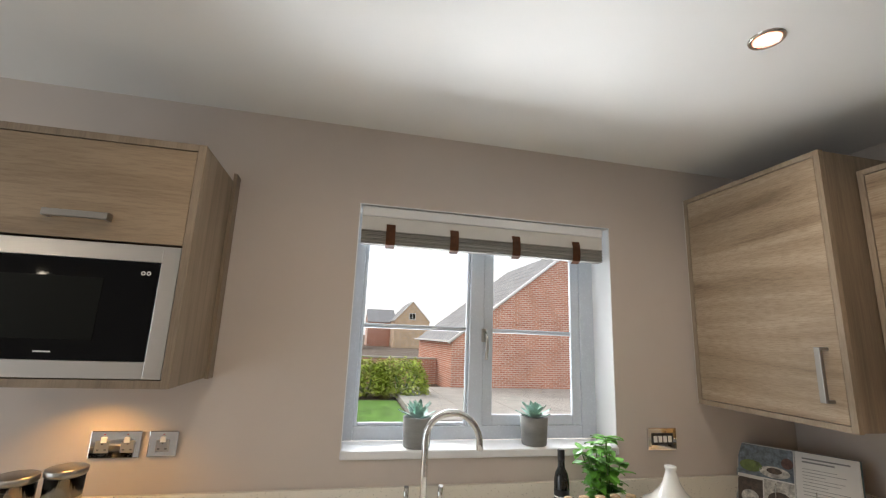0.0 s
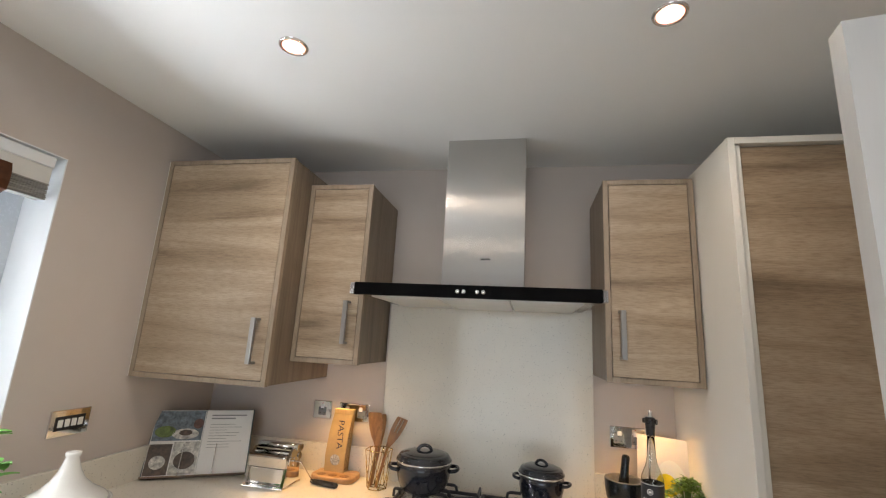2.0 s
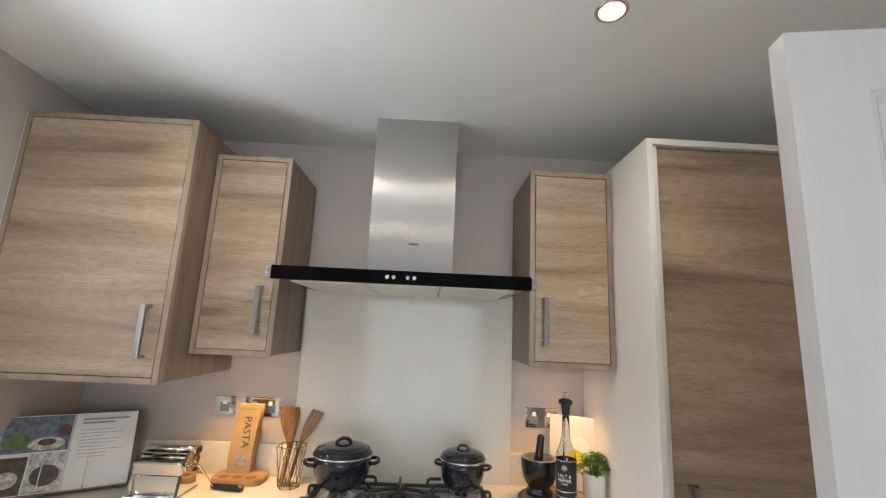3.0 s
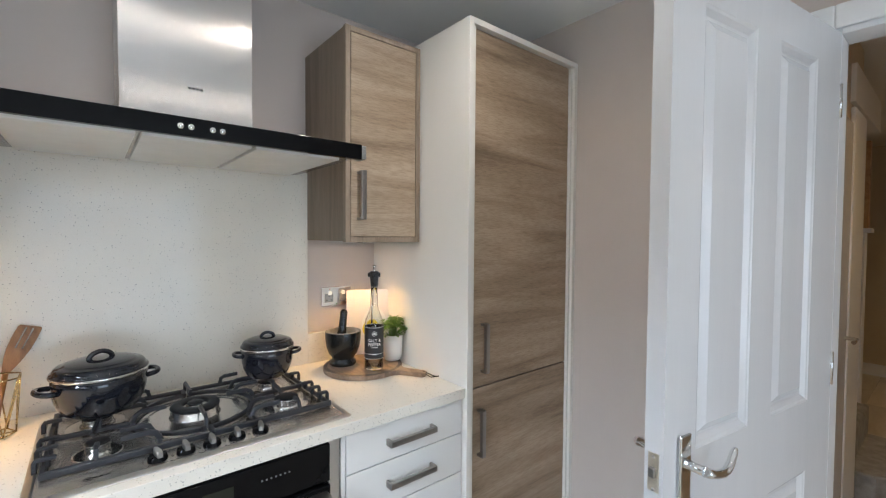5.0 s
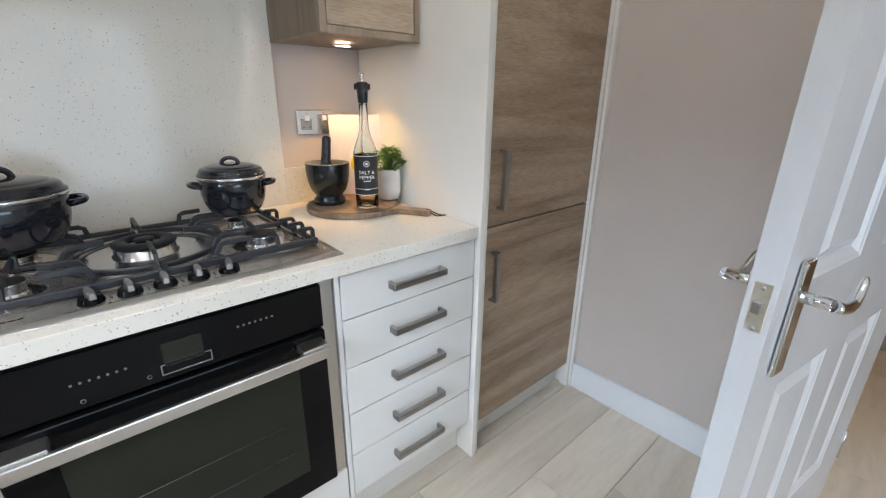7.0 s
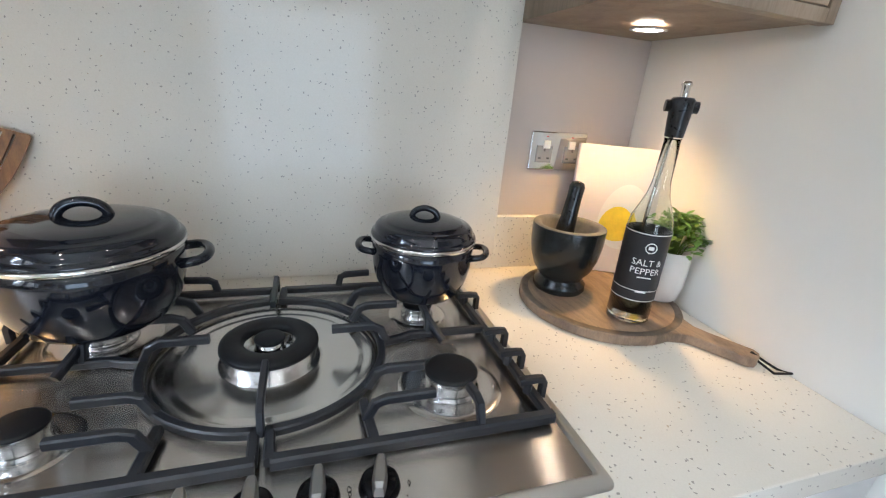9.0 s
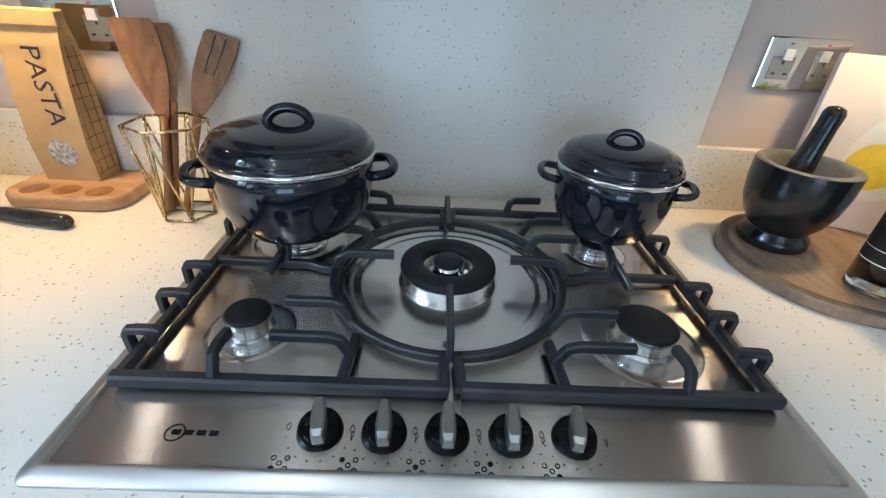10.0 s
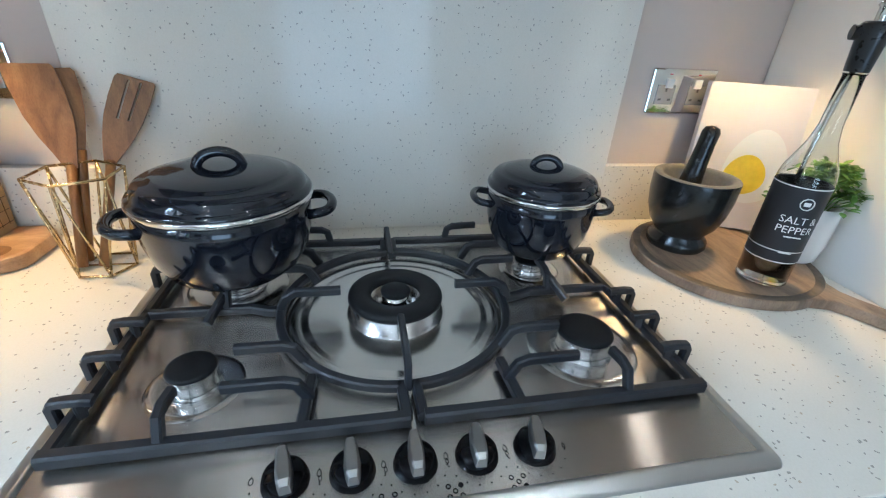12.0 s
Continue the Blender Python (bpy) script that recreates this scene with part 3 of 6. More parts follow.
def drawer_unit():
    y0, y1 = -0.808, -0.322
    t = base_unit("drawer_unit", "cream five-drawer base unit with nickel handles", y0, y1)
    edges = [0.866, 0.739, 0.593, 0.445, 0.300, 0.152]
    for top, bot in zip(edges, edges[1:]):
        d = part("drawer_front", boxes(((FR_X, y0 + 0.002, bot + 0.002), (-0.633, y1 - 0.016, top - 0.002)), bevel=0.0015), M_WHITEFRONT, t)
        zc = (top + bot) / 2
        bow_handle("handle", d, (FR_X, -0.665, zc), (FR_X, -0.478, zc), (-0.034, 0, 0))
    part("stile", boxes(((FR_X + 0.004, y1 - 0.014, 0.135), (-0.633, y1 - 0.001, 0.866)), bevel=0.001), M_WHITEFRONT, t)


drawer_unit()


def oven_unit():
    y0, y1 = -0.320, 0.345
    t = base_unit("oven_housing", "cream base unit around the built-in oven", y0, y1)
    part("lower_panel", boxes(((FR_X, y0 + 0.003, 0.152), (-0.633, y1 - 0.003, 0.270)), bevel=0.0015), M_WHITEFRONT, t)
    part("stile", boxes(((FR_X + 0.006, y0 + 0.003, 0.274), (-0.633, -0.284, 0.866)), bevel=0.001), M_STEEL, t, "brushed steel trim strip")
    part("stile", boxes(((FR_X + 0.006, 0.308, 0.274), (-0.633, y1 - 0.003, 0.866)), bevel=0.001), M_STEEL, t, "brushed steel trim strip")


oven_unit()


M_RAIL = surface("dim_rack_rail", (0.11, 0.11, 0.10), 0.4, 0.5, bumps=0)


def oven():
    y0, y1, z0, z1 = -0.282, 0.306, 0.275, 0.862
    xf = -0.668
    t = thing("built_in_oven", (-0.5, 0.012, z0), "black glass built-in oven with a steel bar handle", "oven")
    part("oven_body", boxes(((-0.640, y0 + 0.01, z0 + 0.004), (-0.632, y1 - 0.01, z1 - 0.004))), M_PLASTIC, t)
    panel = part("control_panel", boxes(((xf + 0.004, y0, 0.752), (-0.640, y1, z1)), bevel=0.003), M_BLACK, t, "black glass control panel")
    door = part("oven_door", boxes(((xf, y0, z0), (-0.640, y1, 0.744)), bevel=0.004), M_BLACK, t, "black glass oven door")
    part("door_window", boxes(((xf - 0.0015, y0 + 0.075, z0 + 0.075), (xf + 0.001, y1 - 0.075, 0.665)), bevel=0.0005), M_GREYGLASS, door, "dark oven window")
    for z in (0.43, 0.52):
        part("rack_rail", bars([(xf - 0.0022, y0 + 0.11, z), (xf - 0.0022, y1 - 0.11, z)], r=0.0009, segs=6), M_RAIL, door)
    bm = boxes(((xf - 0.050, y0 + 0.012, 0.696), (xf - 0.038, y1 - 0.012, 0.724)), bevel=0.003)
    for y in (y0 + 0.012, y1 - 0.075):
        box(bm, (xf - 0.042, y, 0.712), (xf, y + 0.063, 0.730), 0.002)
    part("oven_handle", bm, M_STEEL, door, "brushed steel bar handle")
    M_MARK = surface("pale_grey_print", (0.20, 0.20, 0.20), 0.5, bumps=0)
    for i in range(7):
        part("mark", boxes(((xf + 0.0025, 0.105 + i * 0.013, 0.803), (xf + 0.004, 0.109 + i * 0.013, 0.807))), M_MARK, panel)
        part("mark", boxes(((xf + 0.0025, -0.165 + i * 0.012, 0.818), (xf + 0.004, -0.161 + i * 0.012, 0.822))), M_MARK, panel)
    part("display", boxes(((xf + 0.0025, -0.022, 0.782), (xf + 0.004, 0.048, 0.832))), M_GREYGLASS, panel, "dim display")
    o = [((xf + 0.0025, -0.035, 0.765), (xf + 0.004, 0.055, 0.767)), ((xf + 0.0025, -0.035, 0.786), (xf + 0.004, 0.055, 0.788)), ((xf + 0.0025, -0.035, 0.767), (xf + 0.004, -0.033, 0.786)), ((xf + 0.0025, 0.053, 0.767), (xf + 0.004, 0.055, 0.786))]
    part("display_outline", boxes(*o), M_MARK, panel)
    for y, z in ((0.075, 0.772), (0.175, 0.768)):
        part("button_mark", lathe([(0.003, 0), (0.0045, 0.0006), (0.003, 0.001)], (0, 0, 0), 12, pose(xf + 0.0035, y, z, 0, -90, 0)), M_MARK, panel)


oven()


def left_unit(y0, y1):
    t = base_unit("base_cupboard", "cream base cupboard beside the oven", y0, y1)
    d = part("door", boxes(((FR_X, y0 + 0.016, 0.152), (-0.633, y1 - 0.002, 0.866)), bevel=0.0015), M_WHITEFRONT, t)
    bow_handle("handle", d, (FR_X, y0 + 0.05, 0.62), (FR_X, y0 + 0.05, 0.80), (-0.034, 0, 0))
    part("stile", boxes(((FR_X + 0.004, y0 + 0.001, 0.135), (-0.633, y0 + 0.014, 0.866)), bevel=0.001), M_WHITEFRONT, t)


left_unit(0.347, 0.80)


def sink_units():
    x = -0.66
    for w, k in ((0.6, 0), (0.6, 1), (0.6, 2), (0.6, 3)):
        x1, x0 = x - k * 0.6, x - k * 0.6 - w
        t = thing("base_cupboard", ((x0 + x1) / 2, 1.13, 0), "cream base cupboard under the window worktop", "cabinet", "kitchen base units")
        part("carcase", boxes(((x0 + 0.001, 0.83, 0.135), (x1 - 0.001, N_Y - 0.004, WT_Z - 0.041))), M_WHITEFRONT, t)
        d = part("door", boxes(((x0 + 0.002, 0.806, 0.152), (x1 - 0.002, 0.829, 0.866)), bevel=0.0015), M_WHITEFRONT, t)
        bow_handle("handle", d, (x0 + 0.05, 0.806, 0.62), (x0 + 0.05, 0.806, 0.80), (0, -0.034, 0))


sink_units()
structure("plinth", boxes(((-0.595, -0.808, 0), (-0.58, 0.86, 0.132)), ((-3.06, 0.86, 0), (-0.595, 0.875, 0.132)), bevel=0.001), M_PLINTH, "cream kickboard under the base units", "plinth")


def worktop():
    t = thing("worktop", (-0.33, 0.3, WT_Z - 0.04), "polished speckled cream quartz worktop", "worktop")
    part("slab", boxes(((WT_X, -0.810, WT_Z - 0.038), (-0.002, N_Y - 0.002, WT_Z)), bevel=0.002), M_STONE, t)
    part("slab", boxes(((-3.3, 0.790, WT_Z - 0.038), (WT_X - 0.0005, N_Y - 0.002, WT_Z)), bevel=0.002), M_STONE, t)
    part("upstand", boxes(((-0.02, 0.499, WT_Z), (-0.002, N_Y - 0.022, 1.038)), bevel=0.0015), M_STONE, t, "low quartz upstand")
    part("upstand", boxes(((-0.02, -0.810, WT_Z), (-0.002, -0.475, 1.038)), bevel=0.0015), M_STONE, t, "low quartz upstand")
    part("upstand", boxes(((-3.3, N_Y - 0.020, WT_Z), (-0.002, N_Y - 0.002, 1.038)), bevel=0.0015), M_STONE, t, "low quartz upstand")
    part("splashback", boxes(((-0.022, -0.474, WT_Z), (-0.002, 0.498, 1.735)), bevel=0.0015), M_STONE, t, "tall quartz splashback behind the hob")


worktop()


def hood():
    t = thing("cooker_hood", (-0.3, 0.02, 1.713), "steel chimney cooker hood with a black glass front edge", "cooker hood")
    y0, y1, xf = -0.434, 0.474, -0.577
    part("canopy", boxes(((xf + 0.02, y0 + 0.004, 1.722), (-0.004, y1 - 0.004, 1.758)), bevel=0.002), M_STEELH, t)
    fr = part("front_edge", boxes(((xf, y0 + 0.001, 1.714), (xf + 0.02, y1 - 0.001, 1.762)), bevel=0.002), M_BLACK, t, "black glass front edge")
    for a, b in ((y0 - 0.018, y0), (y1, y1 + 0.018)):
        part("end_cap", boxes(((xf + 0.004, a, 1.716), (xf + 0.055, b, 1.760)), bevel=0.003), M_STEELH, t, "steel end cap")
    part("chimney", boxes(((-0.333, -0.165, 1.758), (-0.004, 0.184, TOP - 0.002)), bevel=0.001), M_STEELH, t, "brushed steel chimney")
    w = (y1 - y0 - 0.10) / 3
    for k in range(3):
        a = y0 + 0.05 + k * w
        part("grease_filter", boxes(((xf + 0.05, a + 0.006, 1.712), (-0.06, a + w - 0.006, 1.722)), bevel=0.002), M_FILTER, t, "pale metal grease filter")
    for y in (0.052, 0.029, -0.020, -0.043):
        part("button", lathe([(0, 0.003), (0.0065, 0.0025), (0.0078, 0.0)], (0, 0, 0), 18, pose(xf - 0.0002, y + 0.02, 1.738, 0, -90, 0)), M_CHROME, fr, "round chrome button")
    for k in range(4):
        part("badge", boxes(((-0.3345, 0.010 - k * 0.0105, 1.903), (-0.333, 0.0175 - k * 0.0105, 1.910))), M_PLASTIC, t, "small dark badge bar")


M_FILTER = surface("pale_filter_metal", (0.74, 0.73, 0.70), 0.38, 0.25, vary=0.05, scale=10, bumps=0.1)
hood()


def downlight(x, y):
    t = thing("downlight", (x, y, TOP), "lit recessed ceiling downlight with a chrome rim", "downlight", "ceiling downlights")
    part("rim", lathe([(0.034, 0.004), (0.034, -0.002), (0.040, -0.006), (0.046, -0.003), (0.047, 0.0)], (x, y, TOP), 32), M_CHROME, t, "polished rim")
    part("bulb", lathe([(0, -0.011), (0.008, -0.0100), (0.014, -0.0070), (0.0185, 0.0)], (x, y, TOP), 24), M_DOWNBULB, t, "glowing lamp face")
    part("reflector", lathe([(0.0185, -0.0004), (0.035, -0.003)], (x, y, TOP), 28), M_HALO, t, "reflector ring glowing pink as the bulb's halo")
    lamp("downlight_beam", "SPOT", look((x, y, TOP - 0.02), (x, y, 0)), 13.0, (1.0, 0.87, 0.72), radius=0.03, spot=(radians(168), 0.7))


for x in (-1.025, -2.35):
    for y in (0.572, -0.548):
        downlight(x, y)

# ---- hob ----
HZ = WT_Z + 0.0045


def ring_path(cx, cy, r, z, n=48, a0=0, a1=360):
    return [(cx + r * math.cos(radians(a0 + (a1 - a0) * i / n)), cy + r * math.sin(radians(a0 + (a1 - a0) * i / n)), z) for i in range(n + 1)]


def square_bar(bm, points, w, h):
    """A cast bar of nearly square section along points."""
    pts = [Vector(p) for p in points]
    prof = [(0.5, -0.32), (0.5, 0.32), (0.32, 0.5), (-0.32, 0.5), (-0.5, 0.32), (-0.5, -0.32), (-0.32, -0.5), (0.32, -0.5)]
    rings, last = [], None
    for i, p in enumerate(pts):
        d = (pts[min(i + 1, len(pts) - 1)] - pts[max(i - 1, 0)]).normalized()
        s = d.cross(Vector((0, 0, 1)))
        if s.length < 0.15:
            s = last or d.orthogonal()
        s = (s - d * s.dot(d)).normalized()
        last = s
        u = s.cross(d)
        rings.append([bm.verts.new(p + s * a * w + u * b * h) for a, b in prof])
    for a, b in zip(rings, rings[1:]):
        for k in range(8):
            bm.faces.new((a[k], a[(k + 1) % 8], b[(k + 1) % 8], b[k]))
    bm.faces.new(rings[0][::-1])
    bm.faces.new(rings[-1])
    return bm


M_HOBRIM = steel("hob_rim_steel", (3, 3, 3), 0.36, (0.56, 0.555, 0.54))
M_DISH = steel("polished_dish_steel", (3, 3, 3), 0.20, (0.72, 0.705, 0.68))
M_ALU = surface("cast_aluminium", (0.66, 0.66, 0.66), 0.22, 1.0, vary=0.03, scale=20, bumps=0.0)
M_CAP = surface("matt_black_burner_cap", (0.010, 0.0105, 0.012), 0.5, vary=0.12, scale=40, fine=600, bumps=0.04, spec=0.22)
M_POINTER = surface("satin_silver_pointer", (0.36, 0.355, 0.345), 0.40, 1.0, vary=0.04, scale=30, bumps=0.0)
M_PRINT = surface("black_print", (0.008, 0.008, 0.008), 0.8, bumps=0, spec=0.1)


def burner(hob, x, y, r, z_top):
    bs = part("burner_crown", lathe([(0, HZ - 0.001), (r * 1.12, HZ - 0.001), (r * 1.11, HZ + 0.003), (r * 0.99, HZ + 0.005), (r * 0.97, HZ + 0.008), (r * 0.97, z_top - 0.014), (r * 0.98, z_top - 0.006), (r * 0.96, z_top - 0.004), (0, z_top - 0.004)], (x, y, 0), 40), M_ALU, hob, "bright aluminium burner crown")
    part("burner_cap", lathe([(0, z_top), (r * 0.85, z_top - 0.0002), (r * 0.98, z_top - 0.002), (r * 1.01, z_top - 0.0045), (r * 0.9, z_top - 0.0055), (0, z_top - 0.0055)], (x, y, 0), 40), M_CAP, bs, "matt black burner cap")
    part("dish_ring", lathe([(r * 1.10, HZ + 0.0003), (r * 1.45, HZ + 0.0009), (r * 1.62, HZ + 0.0016), (r * 1.85, HZ + 0.0018), (r * 2.0, HZ - 0.0003)], (x, y, 0), 48), M_DISH, hob, "pressed ring in the steel")


def hob():
    x0, x1, y0, y1 = -0.629, -0.092, -0.372, 0.372
    t = thing("gas_hob", (-0.36, 0, WT_Z), "five-burner brushed steel gas hob with cast iron grates", "hob")
    part("plate", plate(rounded(x0 + 0.012, x1 - 0.012, y0 + 0.012, y1 - 0.012, 0.008), WT_Z + 0.0006, HZ, 0.001), M_HOB, t, "brushed steel hob plate")
    # rim: a sloping frame round the plate
    bm = bmesh.new()
    loops = []
    for inset, z in ((0.0, WT_Z + 0.0002), (0.0006, WT_Z + 0.0016), (0.0030, WT_Z + 0.0030), (0.0140, HZ + 0.0034), (0.0162, HZ + 0.0036), (0.0178, HZ + 0.0026), (0.0195, HZ + 0.0004), (0.0210, HZ - 0.0006)):
        loops.append([bm.verts.new((x, y, z)) for x, y in rounded(x0 + inset, x1 - inset, y0 + inset, y1 - inset, max(0.004, 0.014 - inset * 0.5))])
    for a, b in zip(loops, loops[1:]):
        for k in range(len(a)):
            bm.faces.new((a[k], a[(k + 1) % len(a)], b[(k + 1) % len(b)], b[k])).smooth = True
    part("rim", bm, M_HOBRIM, t, "polished raised rim")
    part("wok_dish", lathe([(0.072, HZ + 0.0004), (0.100, HZ + 0.0005), (0.119, HZ + 0.0007), (0.123, HZ + 0.0014), (0.127, HZ + 0.0016), (0.131, HZ + 0.0010), (0.136, HZ + 0.0014), (0.141, HZ + 0.0027), (0.147, HZ + 0.0030), (0.151, HZ + 0.0022), (0.155, HZ + 0.0002)], (-0.322, 0.004, 0), 96), M_DISH, t, "pressed dish ring round the wok burner")
    # wok burner: outer ring with an inner crown
    cx, cy = -0.320, 0.005
    wb = part("wok_burner", lathe([(0.030, HZ), (0.070, HZ), (0.0695, HZ + 0.002), (0.0655, HZ + 0.004), (0.0655, HZ + 0.026), (0.036, HZ + 0.026), (0.032, HZ + 0.014), (0.0, HZ + 0.012)], (cx, cy, 0), 56), M_ALU, t, "aluminium wok burner body")
    part("ring_cap", lathe([(0.035, HZ + 0.0265), (0.036, HZ + 0.0335), (0.040, HZ + 0.0362), (0.060, HZ + 0.0355), (0.067, HZ + 0.0315), (0.068, HZ + 0.0265), (0.035, HZ + 0.0265)], (cx, cy, 0), 56), M_CAP, wb, "black annular burner cap")
    part("inner_crown", lathe([(0.024, HZ + 0.012), (0.022, HZ + 0.020), (0.0195, HZ + 0.022), (0.0195, HZ + 0.033), (0.0, HZ + 0.033)], (cx, cy, 0), 32), M_CHROME, wb)
    part("inner_cap", lathe([(0, HZ + 0.0385), (0.019, HZ + 0.038), (0.0215, HZ + 0.036), (0.0215, HZ + 0.033), (0, HZ + 0.033)], (cx, cy, 0), 32), M_CAP, wb)
    part("igniter", lathe([(0, 0.016), (0.0025, 0.0155), (0.003, 0)], (cx - 0.012, cy - 0.025, HZ + 0.012), 10), M_TRIM, wb)
    for bx, by, r, zt in ((-0.438, 0.242, 0.0265, HZ + 0.031), (-0.431, -0.237, 0.037, HZ + 0.032), (-0.226, 0.240, 0.037, HZ + 0.026), (-0.222, -0.240, 0.0265, HZ + 0.024)):
        burner(t, bx, by, r, zt)
    # grates, one on each side of the middle
    zb, zt, w, h = HZ + 0.012, HZ + 0.044, 0.0115, 0.0125
    xb, xf, xm = -0.118, -0.527, -0.322
    R = 0.160
    for s in (1, -1):
        g = part("grate_frame", square_bar(square_bar(square_bar(bmesh.new(), [(xf, s * 0.0075, zb), (xf, s * 0.345, zb)], 0.014, 0.0165), [(xf - 0.004, s * 0.341, zb), (xb + 0.004, s * 0.334, zb)], w, h), [(xb, s * 0.339, zb), (xb, s * 0.0075, zb)], w, h), M_IRON, t, "black cast iron grate")
        half = [(-0.322 + R * math.cos(radians(a)), 0.004 + s * R * math.sin(radians(abs(a))), zb) for a in range(3, 178, 6)]
        part("wok_ring", square_bar(bmesh.new(), half, w, h), M_IRON, g)
        part("front_link", square_bar(bmesh.new(), [(-0.322 - R + 0.004, 0.004 + s * 0.0085, zb), (xf, 0.002 + s * 0.0085, zb)], w, h), M_IRON, g)
        part("rear_link", square_bar(bmesh.new(), [(-0.322 + R - 0.004, 0.004 + s * 0.0085, zb), (xb, 0.002 + s * 0.0085, zb)], w, h), M_IRON, g)
        part("cross_bar", square_bar(bmesh.new(), [(xm + 0.012, s * 0.340, zb), (xm + 0.012, s * 0.205, zb), (xm + 0.004, s * 0.185, zb), (xm, s * 0.163, zb)], w, h), M_IRON, g)
        part("cross_bar", square_bar(bmesh.new(), [(xf, s * 0.118, zb), (-0.455, s * 0.113, zb)], w, h), M_IRON, g)

        def finger(points):
            part("finger", square_bar(bmesh.new(), points, 0.0098, 0.0125), M_IRON, g)

        for bx, by in ((-0.458, 0.243), (-0.226, 0.240)):
            for dx in (-0.029, 0.029) if bx < -0.3 else (-0.026, 0.030):
                yi = 0.128 if bx > -0.3 else (0.120 if dx < 0 else 0.130)
                finger([(bx + dx, s * (yi - 0.008), zb + 0.002), (bx + dx, s * (yi + 0.004), zt - 0.008), (bx + dx, s * (yi + 0.016), zt - 0.004), (bx + dx, s * (by - 0.046), zt - 0.004)])
        finger([(xf, s * 0.246, zb), (xf + 0.012, s * 0.246, zt - 0.006), (xf + 0.024, s * 0.246, zt - 0.004), (-0.484, s * 0.243, zt - 0.004)])
        finger([(xm + 0.012, s * 0.236, zb), (xm + 0.020, s * 0.236, zt - 0.008), (xm + 0.030, s * 0.236, zt - 0.004), (xm + 0.062, s * 0.236, zt - 0.004)])
        finger([(xm + 0.034, s * 0.236, zt - 0.008), (xm + 0.010, s * 0.242, zt - 0.014), (xm - 0.020, s * 0.254, zb + 0.002)])
        finger([(xb, s * 0.245, zb), (xb - 0.010, s * 0.245, zt - 0.008), (xb - 0.02, s * 0.245, zt - 0.004), (xb - 0.062, s * 0.243, zt - 0.004)])
        # wok supports from the side
        finger([(-0.322, s * (R + 0.006), zb), (-0.322, s * (R - 0.004), zt - 0.010), (-0.322, s * (R - 0.018), zt - 0.002), (-0.322, s * 0.082, zt - 0.002)])
        for i, x in enumerate((-0.478, -0.413, -0.352, -0.222)):
            part("side_lug", square_bar(bmesh.new(), [(x, s * 0.318, zb + 0.019), (x, s * 0.326, zb + 0.0205), (x, s * 0.344, zb + 0.0205), (x, s * 0.3535, zb + 0.0195), (x, s * 0.3565, zb + 0.014), (x, s * 0.3565, zb - 0.0095)], 0.0115, 0.0100), M_IRON, g)
            part("lug_foot", square_bar(bmesh.new(), [(x, s * 0.333, zb), (x, s * 0.333, zb + 0.017)], 0.0115, 0.0095), M_IRON, g)
        part("rear_lug", square_bar(bmesh.new(), [(xb, s * 0.105, zb), (xb, s * 0.110, zt - 0.010), (xb, s * 0.120, zt - 0.005), (xb + 0.004, s * 0.165, zt - 0.005)], 0.0085, 0.0115), M_IRON, g)
    part("grate_bridge", square_bar(bmesh.new(), [(-0.485, 0.005, zb), (-0.480, 0.005, zt - 0.004), (-0.470, 0.005, zt), (-0.395, 0.005, zt)], 0.0085, 0.0115), M_IRON, t, "black cast iron wok support")
    part("grate_bridge", square_bar(bmesh.new(), [(xb, 0.005, zb), (xb - 0.006, 0.005, zt - 0.006), (xb - 0.016, 0.005, zt), (-0.235, 0.005, zt)], 0.0085, 0.0115), M_IRON, t, "black cast iron wok support")
    # knobs
    for i, (y, lean) in enumerate(((0.128, 10), (0.0675, 4), (0.0075, 0), (-0.054, -4), (-0.1155, -12))):
        x = -0.571
        k = part("knob", lathe([(0, HZ + 0.013), (0.0165, HZ + 0.0128), (0.0195, HZ + 0.010), (0.0215, HZ + 0.003), (0.0222, HZ - 0.001)], (x, y, 0), 36), M_BLACK, t, "glossy black control knob")
        bm = bmesh.new()
        outline = [(-0.0205, 0.0050), (-0.0150, 0.0072), (-0.003, 0.0084), (0.010, 0.0072), (0.0175, 0.0056), (0.0195, 0.0046)]
        sec = []
        for px, hw in outline:
            top = 0.0148 if px > -0.016 else 0.0118
            sec.append([bm.verts.new((px, a * hw, b)) for a, b in ((-1.0, 0.0), (-0.85, top - 0.002), (-0.6, top), (0.6, top), (0.85, top - 0.002), (1.0, 0.0))])
        for a, b in zip(sec, sec[1:]):
            for q in range(5):
                bm.faces.new((a[q], a[q + 1], b[q + 1], b[q]))
        bm.faces.new(sec[0])
        bm.faces.new(sec[-1][::-1])
        bmesh.ops.recalc_face_normals(bm, faces=bm.faces)
        part("pointer", turned(bm, pose(x, y, HZ + 0.010, 0, 0, lean)), M_POINTER, k, "brushed silver pointer")
        for j in range(8):
            a = radians(105 + j * 22)
            part("dial_dot", lathe([(0, 0.0003), (0.0009, 0.0)], (x + 0.031 * math.cos(a), y + 0.031 * math.sin(a), HZ + 0.0002), 8), M_PRINT, t)
        for a, q in ((84, 1.0), (266, 0.7)):
            fx, fy = x + 0.031 * math.cos(radians(a)), y + 0.031 * math.sin(radians(a))
            flame = [(0.0045, 0), (0.0015, 0.0018), (-0.002, 0.0020), (-0.0035, 0), (-0.002, -0.0020), (0.0015, -0.0018), (0.0045, 0)]
            part("flame_symbol", bars([(fx + u * q, fy + v * q, HZ + 0.0003) for u, v in flame], r=0.00035, segs=5), M_PRINT, t)
